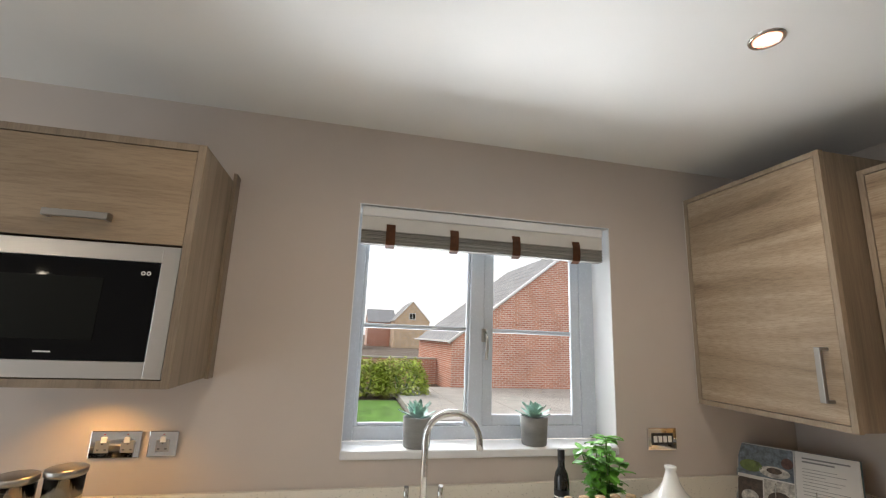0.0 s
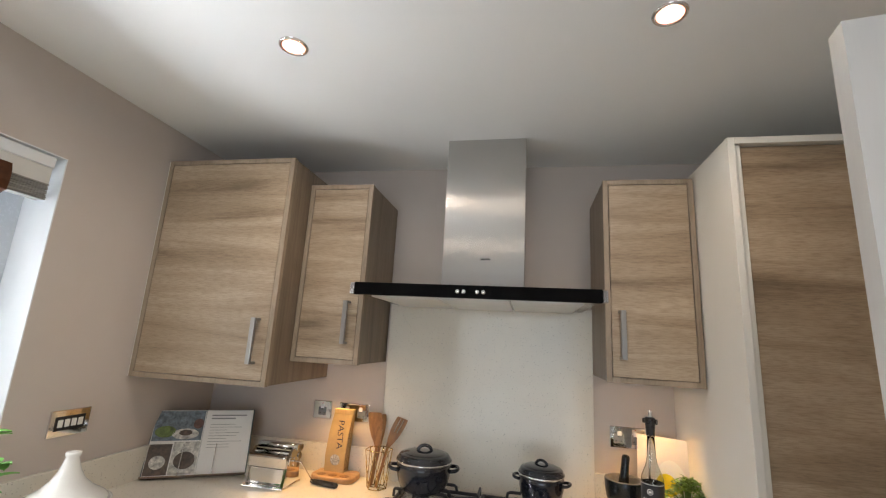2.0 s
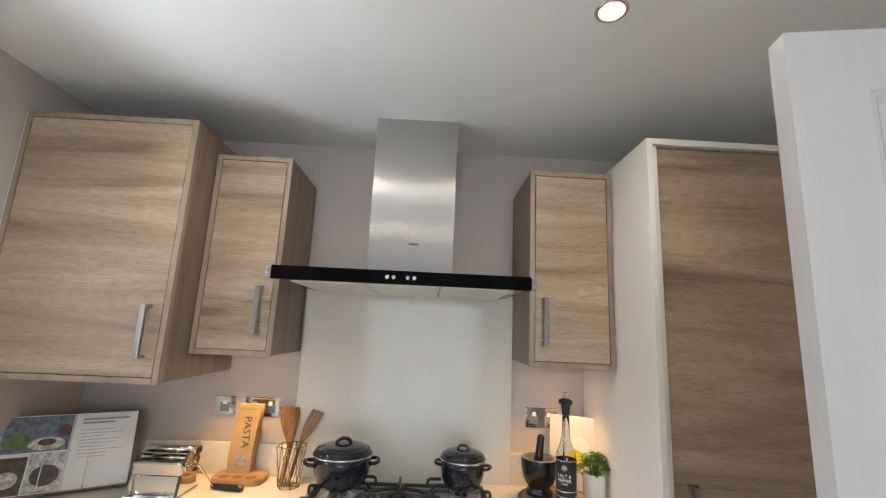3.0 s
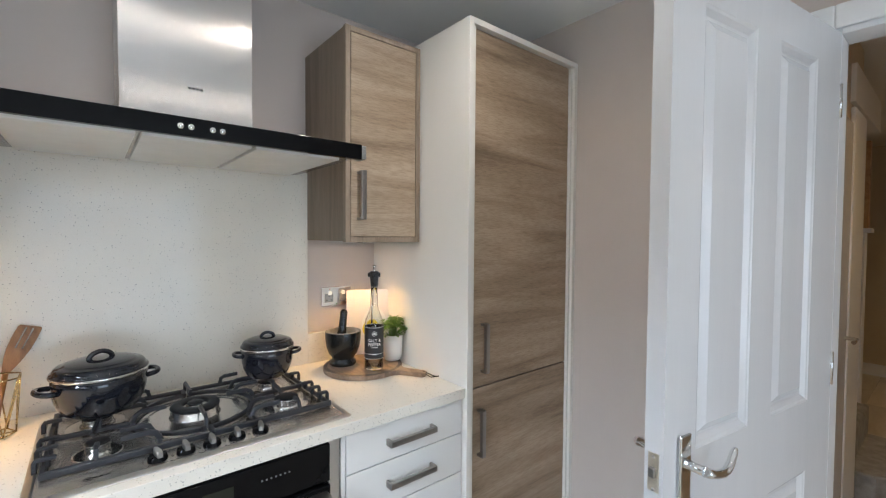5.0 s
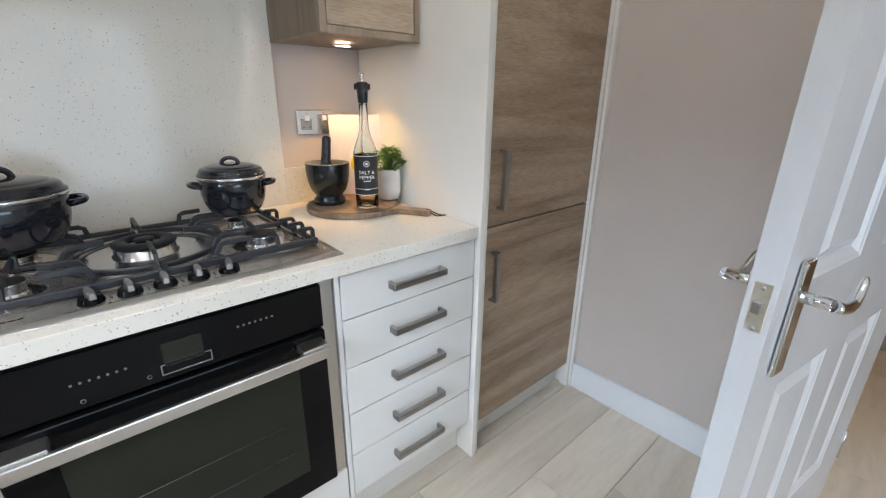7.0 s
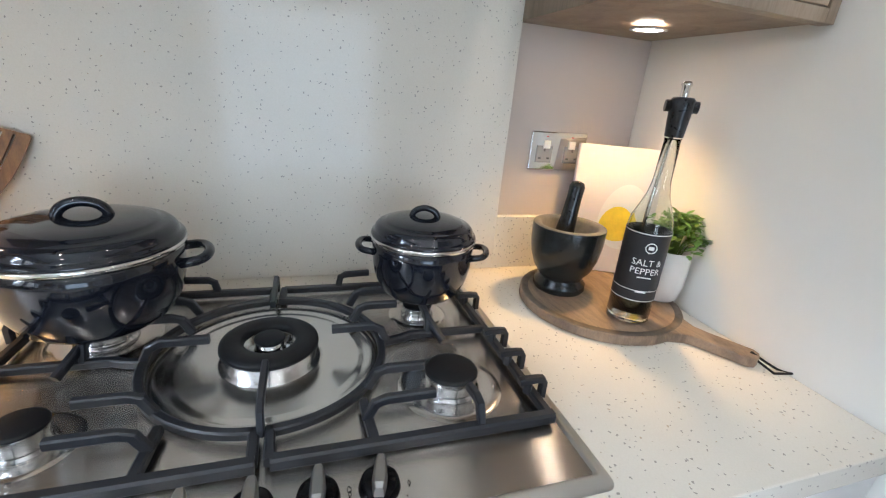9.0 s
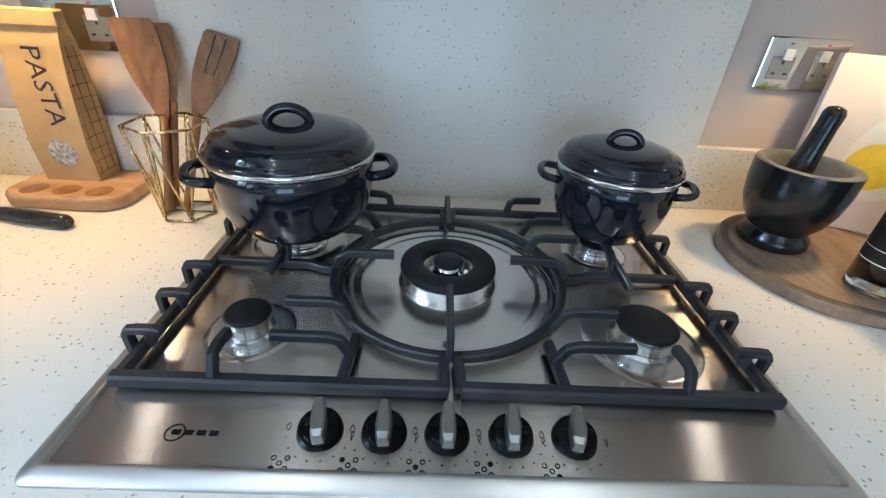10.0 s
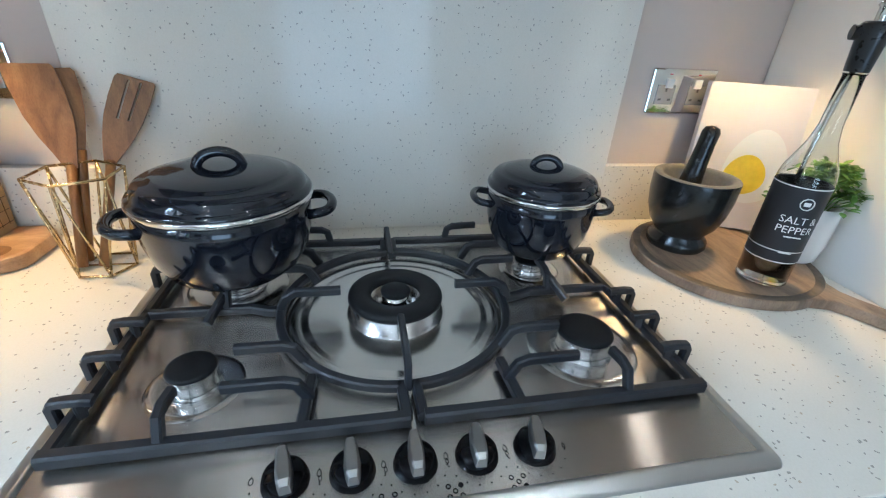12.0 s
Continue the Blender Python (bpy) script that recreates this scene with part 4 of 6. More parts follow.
        for j, (dx, dy) in enumerate(((0, 0), (-0.005, 0.006), (-0.005, -0.006), (0.005, 0.006), (0.005, -0.006))):
            full = j == (1, 3, 0, 4, 2)[i]
            part("burner_symbol", lathe([(0 if full else 0.0016, 0.0003), (0.0024, 0.0003), (0.0026, 0.0)], (x - 0.033 + dx, y + 0.0285 + dy, HZ + 0.0002), 14), M_PRINT, t)
    # badge: plain dark marks
    part("badge", bars(ring_path(-0.5775, 0.2605, 0.0085, HZ + 0.0004, 24), r=0.0006, segs=6), M_PRINT, t, "small dark ring mark")
    for j in range(4):
        part("badge", boxes(((-0.5795, 0.2555 - j * 0.0115, HZ), (-0.5745, 0.2635 - j * 0.0115, HZ + 0.0005))), M_PRINT, t, "small dark bar mark")


hob()

# ---- pots on the hob ----
REST = HZ + 0.0455


def casserole(label, x, y, r, high, turn, dome):
    t = thing("casserole_pot", (x, y, REST), label, "cooking pot", "enamel pots on the hob")
    z0, z1 = REST, REST + high
    k = r / 0.11
    q = k * dome
    part("pot_body", lathe([(0, z0), (r * 0.62, z0), (r * 0.70, z0 + 0.004 * k), (r * 0.80, z0 + high * 0.13), (r * 0.90, z0 + high * 0.32), (r * 0.955, z0 + high * 0.55), (r * 0.972, z0 + high * 0.80), (r * 0.975, z1 - 0.002), (r * 0.94, z1 - 0.002), (r * 0.93, z0 + high * 0.8), (r * 0.6, z0 + 0.006), (0, z0 + 0.006)], (x, y, 0), 64), M_ENAMEL, t, "glossy charcoal enamel body")
    part("rim", lathe([(r * 0.968, z1 - 0.006), (r * 1.008, z1 - 0.004), (r * 1.018, z1), (r * 1.008, z1 + 0.003), (r * 0.965, z1 + 0.0025)], (x, y, 0), 64), M_CHROME, t, "bright steel rim")
    zb = z1 + 0.006
    lid = part("lid", lathe([(r * 1.0, z1 + 0.0032), (r * 1.005, zb - 0.001), (r * 0.985, zb + 0.003 * q), (r * 0.955, zb + 0.0045 * q), (r * 0.945, zb + 0.0075 * q), (r * 0.925, zb + 0.0150 * q), (r * 0.885, zb + 0.0205 * q), (r * 0.83, zb + 0.0235 * q), (r * 0.76, zb + 0.0250 * q), (r * 0.735, zb + 0.0275 * q), (r * 0.70, zb + 0.0295 * q), (r * 0.52, zb + 0.0340 * q), (r * 0.25, zb + 0.0372 * q), (0, zb + 0.038 * q)], (x, y, 0), 64), M_ENAMEL, t, "stepped domed charcoal enamel lid")
    m = pose(x, y, 0, 0, 0, turn)
    zl = z1 + 0.003 + 0.0375 * q
    arch = [(0, -0.0265 * k * math.cos(radians(a)), zl + 0.0010 + 0.0195 * k * math.sin(radians(a))) for a in range(-12, 193, 12)]
    part("lid_handle", turned(bars(arch, r=0.0066 * k, segs=14), m), M_ENAMEL, lid, "looped enamel lid handle")
    for s in (1, -1):
        zh = z1 - 0.030 * k
        loop = [(-0.034 * k, s * r * 0.88, zh - 0.002)] + [(-0.036 * k * math.cos(radians(a)), s * r * (0.99 + 0.25 * math.sin(radians(a)) ** 0.7), zh + 0.004 * math.sin(radians(a))) for a in range(0, 181, 12)] + [(0.034 * k, s * r * 0.88, zh - 0.002)]
        part("side_handle", turned(bars(loop, r=0.0070 * k, segs=14), m), M_ENAMEL, t, "looped enamel side handle")


casserole("large charcoal enamel casserole with lid on the hob", -0.242, 0.231, 0.1145, 0.115, 14, 0.80)
casserole("small charcoal enamel casserole with lid on the hob", -0.217, -0.244, 0.0905, 0.106, -16, 0.95)

# ---- things on the worktop by the tall unit ----
M_BOARD = wood("walnut_board", (0.33, 0.235, 0.155), (0.22, 0.155, 0.105), (0.11, 0.08, 0.056), (7, 24, 9), 0.5)
M_BARK = surface("grey_board_edge", (0.16, 0.13, 0.10), 0.7, vary=0.3, scale=30, bumps=0.3)
M_GRANITE = surface("black_granite", (0.012, 0.0135, 0.0135), 0.20, vary=0.35, scale=90, fine=400, bumps=0.03)
M_GREYSTONE = surface("worn_grey_stone", (0.13, 0.13, 0.127), 0.55, vary=0.25, scale=40, bumps=0.15)
M_CERAMIC = surface("white_ceramic", (0.78, 0.78, 0.76), 0.22, vary=0.03, scale=12, bumps=0.02, coat=0.3)
M_LEAF = surface("green_leaves", (0.17, 0.31, 0.055), 0.45, vary=0.4, scale=40, bumps=0.1)
M_BASIL = surface("basil_leaves", (0.14, 0.40, 0.05), 0.42, vary=0.3, scale=30, bumps=0.1)
M_SUCC = surface("pale_succulent_leaves", (0.30, 0.47, 0.40), 0.5, vary=0.2, scale=30, bumps=0.05)
M_STEM = surface("plant_stems", (0.12, 0.22, 0.05), 0.6)
M_SOIL = surface("dark_soil", (0.03, 0.022, 0.015), 0.95, vary=0.4, scale=60, bumps=0.5)
M_PINKW = surface("pale_book_cover", (0.74, 0.68, 0.66), 0.35, vary=0.02, bumps=0.01)
M_WHITEP = surface("white_paper", (0.80, 0.79, 0.76), 0.6, vary=0.02, bumps=0.02)
M_YOLK = surface("yellow_print", (0.82, 0.62, 0.01), 0.4, vary=0.08, scale=30, bumps=0)
M_CORD = surface("black_cord", (0.01, 0.01, 0.01), 0.7)
M_LABEL = surface("black_label", (0.012, 0.012, 0.014), 0.45, vary=0.1, bumps=0.02)
M_OIL = glass("pale_bottle_glass", (0.97, 0.99, 0.96))
M_WOODL = wood("beech", (0.56, 0.36, 0.19), (0.47, 0.285, 0.14), (0.37, 0.21, 0.10), (14, 3, 14), 0.45)
M_WOODT = wood("teak_utensil", (0.30, 0.145, 0.045), (0.215, 0.098, 0.030), (0.125, 0.055, 0.017), (30, 30, 4), 0.42)
M_BRASS = surface("brushed_brass_wire", (0.62, 0.48, 0.25), 0.25, 1.0, vary=0.08)
M_KRAFT = surface("kraft_paper", (0.52, 0.345, 0.15), 0.75, vary=0.10, scale=16, fine=260, bumps=0.25)
M_KRAFTD = surface("brown_ink", (0.15, 0.085, 0.03), 0.8, bumps=0.02)
M_INK = surface("dark_blue_ink", (0.025, 0.022, 0.045), 0.6, bumps=0.0)


def lettering(text, size, material, parent, place, label="", name="lettering", flip=1):
    """Raised letters, laid on a surface by place(u, v) -> point, with u along the line and v up it, both from the middle."""
    cu = bpy.data.curves.new(name, "FONT")
    cu.body, cu.size, cu.align_x, cu.align_y, cu.extrude = text, size, "CENTER", "CENTER", 0.0
    cu.resolution_u = 2
    tmp = new(name, cu)
    bpy.context.view_layer.update()
    me = bpy.data.meshes.new_from_object(tmp)
    bpy.data.objects.remove(tmp)
    bm = bmesh.new()
    bm.from_mesh(me)
    for v in bm.verts:
        v.co = place(v.co.x, v.co.y)
    return part(name, bm, material, parent, label)


def leaf(bm, at, yaw, lift, length, width, curl=0.25):
    """One pointed leaf from its stalk end."""
    m = Matrix.Translation(at) @ Matrix.Rotation(yaw, 4, "Z") @ Matrix.Rotation(-lift, 4, "Y")
    rows = []
    for s, w in ((0, 0.12), (0.25, 0.8), (0.55, 1.0), (0.82, 0.62), (1.0, 0.06)):
        z = -curl * length * s * s
        rows.append([bm.verts.new(m @ Vector((s * length, k * w * width / 2, z + abs(k) * width * 0.12))) for k in (-1, 0, 1)])
    for a, b in zip(rows, rows[1:]):
        for k in range(2):
            bm.faces.new((a[k], a[k + 1], b[k + 1], b[k])).smooth = True


def chopping_board():
    t = thing("chopping_board", (-0.24, -0.645, WT_Z), "round dark wooden paddle board with a cord loop", "chopping board")
    c, r = Vector((-0.227, -0.631)), 0.163
    tip = Vector((-0.476, -0.774))
    d = (tip - c).normalized()
    s = Vector((-d.y, d.x))
    a0 = math.atan2(d.y, d.x)
    pts = [(c.x + r * math.cos(a0 + radians(a)), c.y + r * math.sin(a0 + radians(a))) for a in range(14, 347, 6)]
    for along, w in ((0.180, -0.024), (0.205, -0.0205), (0.276, -0.0205), (0.286, -0.012), (0.288, 0.0), (0.286, 0.012), (0.276, 0.0205), (0.205, 0.0205), (0.180, 0.024)):
        p = c + d * along + s * w
        pts.append((p.x, p.y))
    part("board", plate(pts, WT_Z + 0.0005, WT_Z + 0.020, 0.003), M_BOARD, t, "dark wood with a greyed rim")
    part("worn_rim", lathe([(r * 0.985, WT_Z + 0.0202), (r * 0.90, WT_Z + 0.0206), (r * 0.90, WT_Z + 0.0200), (r * 0.985, WT_Z + 0.0198)], (c.x, c.y, 0), 60), M_BARK, t, "greyed outer band")
    e = c + d * 0.274
    part("cord", bars([(e.x, e.y, WT_Z + 0.022), (e.x - 0.02, e.y - 0.015, WT_Z + 0.012), (e.x - 0.03, e.y - 0.03, WT_Z + 0.004), (e.x - 0.045, e.y - 0.045, WT_Z + 0.004), (e.x - 0.038, e.y - 0.012, WT_Z + 0.004), (e.x - 0.012, e.y - 0.004, WT_Z + 0.012)], r=0.0022, segs=8), M_CORD, t, "black cord loop")


chopping_board()
BZ = WT_Z + 0.021


def mortar():
    x, y = -0.180, -0.562
    t = thing("mortar", (x, y, BZ), "black granite mortar with a pestle on the board", "mortar")
    part("bowl", lathe([(0, BZ), (0.050, BZ), (0.054, BZ + 0.006), (0.053, BZ + 0.018), (0.045, BZ + 0.027), (0.046, BZ + 0.033), (0.059, BZ + 0.050), (0.068, BZ + 0.076), (0.0725, BZ + 0.105), (0.0735, BZ + 0.136), (0.0730, BZ + 0.140)], (x, y, 0), 48), M_GRANITE, t, "polished black granite bowl")
    part("inside", lathe([(0.0730, BZ + 0.140), (0.0715, BZ + 0.1415), (0.060, BZ + 0.141), (0.056, BZ + 0.134), (0.050, BZ + 0.090), (0.0, BZ + 0.070)], (x, y, 0), 48), M_GREYSTONE, t, "rough grey stone inside")
    base, top = Vector((x + 0.012, y + 0.006, BZ + 0.070)), Vector((-0.166, -0.574, 1.156))
    ax = top - base
    pts = [base + ax * s for s in (0, 0.06, 0.3, 0.55, 0.8, 0.93, 0.98, 1.0)]
    bm = tube(bmesh.new(), pts, [0.012, 0.021, 0.020, 0.0165, 0.015, 0.0155, 0.012, 0.004], 20)
    tagged(part("pestle", bm, M_GRANITE, t), "black granite pestle")


mortar()


def bottle():
    x, y = -0.316, -0.631
    t = thing("oil_bottle", (x, y, BZ), "clear glass oil bottle with a black label and pourer", "bottle")
    r = 0.0378
    part("glass", lathe([(0, BZ + 0.004), (r * 0.8, BZ), (r, BZ + 0.005), (r, BZ + 0.182), (r * 0.93, BZ + 0.197), (r * 0.72, BZ + 0.216), (r * 0.50, BZ + 0.238), (0.0148, BZ + 0.262), (0.0130, BZ + 0.330), (0.0148, BZ + 0.332), (0.0118, BZ + 0.332), (0.0132, BZ + 0.262), (r * 0.475, BZ + 0.2375), (r * 0.695, BZ + 0.2155), (r * 0.905, BZ + 0.1965), (r * 0.972, BZ + 0.182), (r * 0.972, BZ + 0.012), (0, BZ + 0.009)], (x, y, 0), 40), M_OIL, t, "clear glass")
    lab = part("label", lathe([(r + 0.0004, BZ + 0.048), (r + 0.0006, BZ + 0.176)], (x, y, 0), 48), M_LABEL, t, "black paper label")
    for z in (0.0485, 0.068, 0.173):
        part("label_line", lathe([(r + 0.0008, BZ + z), (r + 0.001, BZ + z + 0.0016)], (x, y, 0), 48), M_WHITEP, lab)
    face = math.atan2(-0.1 + 0.631, -1.056 + 0.316) + radians(8)

    def on_label(z):
        return lambda u, v: Vector((x + (r + 0.0012) * math.cos(face + u / r), y + (r + 0.0012) * math.sin(face + u / r), BZ + z + v))

    lettering("SALT &", 0.0165, M_WHITEP, lab, on_label(0.122), "white printed words")
    lettering("PEPPER", 0.0165, M_WHITEP, lab, on_label(0.106), "white printed words")
    for z, w in ((0.094, 0.012), (0.066, 0.009)):
        part("small_print", turned(boxes(((r + 0.0006, -w, BZ + z), (r + 0.0012, w, BZ + z + 0.002))), pose(x, y, 0, 0, 0, math.degrees(face))), M_WHITEP, lab)
    part("emblem", bars([on_label(0.150)(0.009 * math.cos(a / 10 * 2 * math.pi), 0.009 * math.sin(a / 10 * 2 * math.pi)) for a in range(11)], r=0.0009, segs=6), M_WHITEP, lab, "round white emblem")
    part("emblem", turned(boxes(((r + 0.0006, -0.0045, BZ + 0.147), (r + 0.0012, 0.0045, BZ + 0.153))), pose(x, y, 0, 0, 0, math.degrees(face))), M_WHITEP, lab, "round white emblem")
    p = part("pourer", lathe([(0.0145, BZ + 0.334), (0.0155, BZ + 0.345), (0.0175, BZ + 0.372), (0.0185, BZ + 0.380), (0.0185, BZ + 0.392), (0.0150, BZ + 0.396), (0, BZ + 0.396)], (x, y, 0), 28), M_PLASTIC, t, "black plastic pourer")
    wing = bmesh.new()
    tube(wing, [(x + 0.013, y + 0.021, BZ + 0.382), (x - 0.013, y - 0.021, BZ + 0.382)], [0.0095, 0.0095], 12)
    part("wing", wing, M_PLASTIC, p)
    part("spout", lathe([(0.0065, BZ + 0.396), (0.0065, BZ + 0.412), (0.009, BZ + 0.415), (0.006, BZ + 0.420), (0, BZ + 0.420)], (x, y, 0), 16), M_CHROME, p, "chrome spout")
    part("dip_tube", bars([(x + 0.004, y, BZ + 0.335), (x + 0.008, y + 0.006, BZ + 0.22), (x + 0.006, y + 0.010, BZ + 0.10)], r=0.0035, segs=10), M_CHROME, t, "steel dip tube")


bottle()


def herb_pot():
    x, y = -0.252, -0.762
    t = thing("potted_herb", (x, y, BZ), "small leafy green herb in a white pot", "plant")
    part("pot", lathe([(0, BZ), (0.030, BZ), (0.037, BZ + 0.006), (0.0425, BZ + 0.035), (0.043, BZ + 0.075), (0.0425, BZ + 0.110), (0.039, BZ + 0.110), (0.038, BZ + 0.095), (0, BZ + 0.095)], (x, y, 0), 36), M_CERAMIC, t, "white ceramic pot")
    rnd = random.Random(4)
    bm, st = bmesh.new(), bmesh.new()
    for i in range(64):
        a, q = rnd.uniform(0, 6.28), rnd.uniform(0.1, 1)
        tip = Vector((x + math.cos(a) * q * 0.070, y + max(-0.046, math.sin(a) * q * 0.068), BZ + 0.115 + 0.062 * (1 - q * q * 0.85) + rnd.uniform(-0.02, 0.012)))
        tube(st, [(x + math.cos(a) * q * 0.02, y + math.sin(a) * q * 0.02, BZ + 0.09), ((x + tip.x) / 2, (y + tip.y) / 2, tip.z - 0.015), tip], 0.0011, 5)
        for k in range(7):
            leaf(bm, tip + Vector((rnd.uniform(-0.007, 0.007), rnd.uniform(-0.007, 0.007), rnd.uniform(-0.016, 0.006))), rnd.uniform(0, 6.28), rnd.uniform(-0.3, 0.8), rnd.uniform(0.012, 0.020), rnd.uniform(0.009, 0.014))
    tagged(part("stem", st, M_STEM, t), kind="stuff")
    tagged(part("foliage", bm, M_LEAF, t, "dense small green leaves"), kind="stuff")


herb_pot()


def egg_book():
    """A hardback leaning in the corner, drawn in its own plane: u across, v up."""
    bl, br = Vector((-0.075, -0.632, BZ)), Vector((-0.150, -0.797, BZ))
    u = (br - bl).normalized()
    back = Vector((-u.y, u.x, 0)) if Vector((-u.y, u.x, 0)).x > 0 else Vector((u.y, -u.x, 0))
    v = (Vector((0, 0, 1)) + back * 0.09).normalized()
    n = u.cross(v)
    if n.x > 0:
        n = -n
    m = Matrix((u, v, n)).transposed().to_4x4()
    m.translation = bl
    w, h = 0.205, 0.292
    t = thing("egg_cookbook", tuple(bl), "pale hardback cookbook with an egg on its cover", "book")
    part("front_cover", turned(boxes(((0, 0.001, -0.003), (w, h, 0)), bevel=0.0008), m), M_PINKW, t, "pale pink-white cover")
    part("back_cover", turned(boxes(((0, 0.001, -0.024), (w, h, -0.021)), bevel=0.0008), m), M_PINKW, t)
    part("spine", turned(boxes(((0, 0.001, -0.0208), (0.003, h, -0.0032))), m), M_PINKW, t)
    part("page_block", turned(boxes(((0.0032, 0.004, -0.0208), (w - 0.004, h - 0.004, -0.0032))), m), M_WHITEP, t)
    def egg(cx, cy, rx, ry, z):
        bm = bmesh.new()
        bm.faces.new([bm.verts.new((cx + rx * math.cos(a) * (1 - 0.14 * math.sin(a)), cy + ry * math.sin(a), z)) for a in [2 * math.pi * i / 48 for i in range(48)]])
        return turned(bm, m)
    part("egg_print", egg(0.125, 0.135, 0.058, 0.076, 0.0006), M_WHITEP, t, "white printed egg shape")
    part("yolk_print", egg(0.110, 0.118, 0.040, 0.041, 0.0010), M_YOLK, t, "yellow printed yolk")


egg_book()


# ---- sockets and switches ----
M_NEON = surface("red_neon_mark", (0.5, 0.02, 0.03), 0.4, bumps=0)
M_SOCKGREY = surface("grey_socket_face", (0.36, 0.37, 0.38), 0.2, 0.5, vary=0.05, bumps=0.01)
M_SOCKIN = surface("white_socket_insert", (0.76, 0.76, 0.74), 0.35, vary=0.02, bumps=0.01)


def faceplate(label, wall, a0, a1, z0, z1, rockers, dark=False, sockets=0):
    """A chrome plate on the east wall (wall 'x') or the north wall ('y'), from a0 to a1 along it."""
    y_wall = wall == "y"
    m = Matrix(((-1, 0, 0, 0), (0, 0, -1, N_Y), (0, 1, 0, 0), (0, 0, 0, 1))) if y_wall else Matrix(((0, 0, -1, 0), (1, 0, 0, 0), (0, 1, 0, 0), (0, 0, 0, 1)))
    if y_wall:
        a0, a1 = -a1, -a0
    c, hw, zc, hh = (a0 + a1) / 2, (a1 - a0) / 2, (z0 + z1) / 2, (z1 - z0) / 2
    base = m @ Vector((c, zc, 0))
    t = thing("electrical_socket" if sockets else "wall_switch", tuple(base), label, "socket" if sockets else "switch", "chrome wall plates")
    part("plate", turned(boxes(((c - hw, z0, 0.0005), (c + hw, z1, 0.008)), bevel=0.003), m), M_CHROME, t, "polished chrome plate")
    if dark:
        part("insert", turned(boxes(((c - hw * 0.74, zc - hh * 0.52, 0.0078), (c + hw * 0.74, zc + hh * 0.52, 0.0095)), bevel=0.0006), m), M_PLASTIC, t, "black insert")
    for k in range(rockers):
        rx = c + (k - (rockers - 1) / 2) * (0.024 if dark else hw * 0.9)
        rz = zc if dark else zc + hh * 0.35
        part("rocker", turned(boxes(((rx - 0.0085, rz - 0.013 if dark else rz - 0.009, 0.0085), (rx + 0.0085, rz + 0.013 if dark else rz + 0.009, 0.0125)), bevel=0.0012), m), M_SOCKIN, t, "white rocker")
    for k in range(rockers if sockets else 0):
        rx = c + (k - (rockers - 1) / 2) * hw * 0.9
        part("neon_mark", turned(boxes(((rx - 0.003, z1 - 0.012, 0.0078), (rx + 0.003, z1 - 0.010, 0.0086))), m), M_NEON, t, "small red mark")
    for k in range(sockets):
        sx = c + (k - (sockets - 1) / 2) * hw
        face = part("socket_face", turned(boxes(((sx - 0.0205, zc - 0.026, 0.0078), (sx + 0.0205, zc + 0.012, 0.0092)), bevel=0.0006), m), M_SOCKGREY, t, "pale grey socket face")
        for dx, dz, w, h in ((0, 0.004, 0.002, 0.0045), (-0.011, -0.016, 0.0035, 0.002), (0.011, -0.016, 0.0035, 0.002)):
            part("pin_hole", turned(boxes(((sx + dx - w, zc + dz - h, 0.009), (sx + dx + w, zc + dz + h, 0.0096))), m), M_PLASTIC, face)


faceplate("chrome double wall socket by the tall unit", "x", -0.688, -0.541, 1.148, 1.236, 2, sockets=2)
faceplate("chrome double wall socket behind the pasta bag", "x", 0.573, 0.729, 1.147, 1.232, 2, sockets=2)
faceplate("chrome single wall socket under the corner cupboard", "x", 0.770, 0.866, 1.147, 1.232, 1, sockets=1)
faceplate("chrome four-gang light switch beside the window", "y", -0.813, -0.668, 1.146, 1.238, 4, dark=True)
faceplate("chrome double wall socket under the microwave", "y", -2.925, -2.773, 1.152, 1.239, 2, sockets=2)
faceplate("chrome single wall socket beside the microwave unit", "y", -2.751, -2.660, 1.155, 1.238, 1, sockets=1)


# ---- things on the worktop by the corner ----
def utensil_holder():
    x, y = -0.140, 0.462
    t = thing("utensil_holder", (x, y, WT_Z), "open brass wire utensil holder of angular shape", "utensil holder")
    n = 6
    lo = [Vector((x + 0.044 * math.cos(2 * math.pi * (k + 0.5) / n), y + 0.044 * math.sin(2 * math.pi * (k + 0.5) / n), WT_Z + 0.003)) for k in range(n)]
    hi = [Vector((x + 0.061 * math.cos(2 * math.pi * k / n), y + 0.061 * math.sin(2 * math.pi * k / n), WT_Z + 0.160)) for k in range(n)]
    part("rim", bars(hi + [hi[0]], r=0.0022, segs=8), M_BRASS, t)
    part("base_ring", bars(lo + [lo[0]], r=0.0022, segs=8), M_BRASS, t)
    for k in range(n):
        part("wire", bars([lo[k], hi[k]], r=0.0019, segs=8), M_BRASS, t)
        part("wire", bars([lo[k], hi[(k + 1) % n]], r=0.0019, segs=8), M_BRASS, t)
    part("base_wire", bars([lo[0], lo[3]], [lo[1], lo[4]], r=0.0016, segs=6), M_BRASS, t)


utensil_holder()


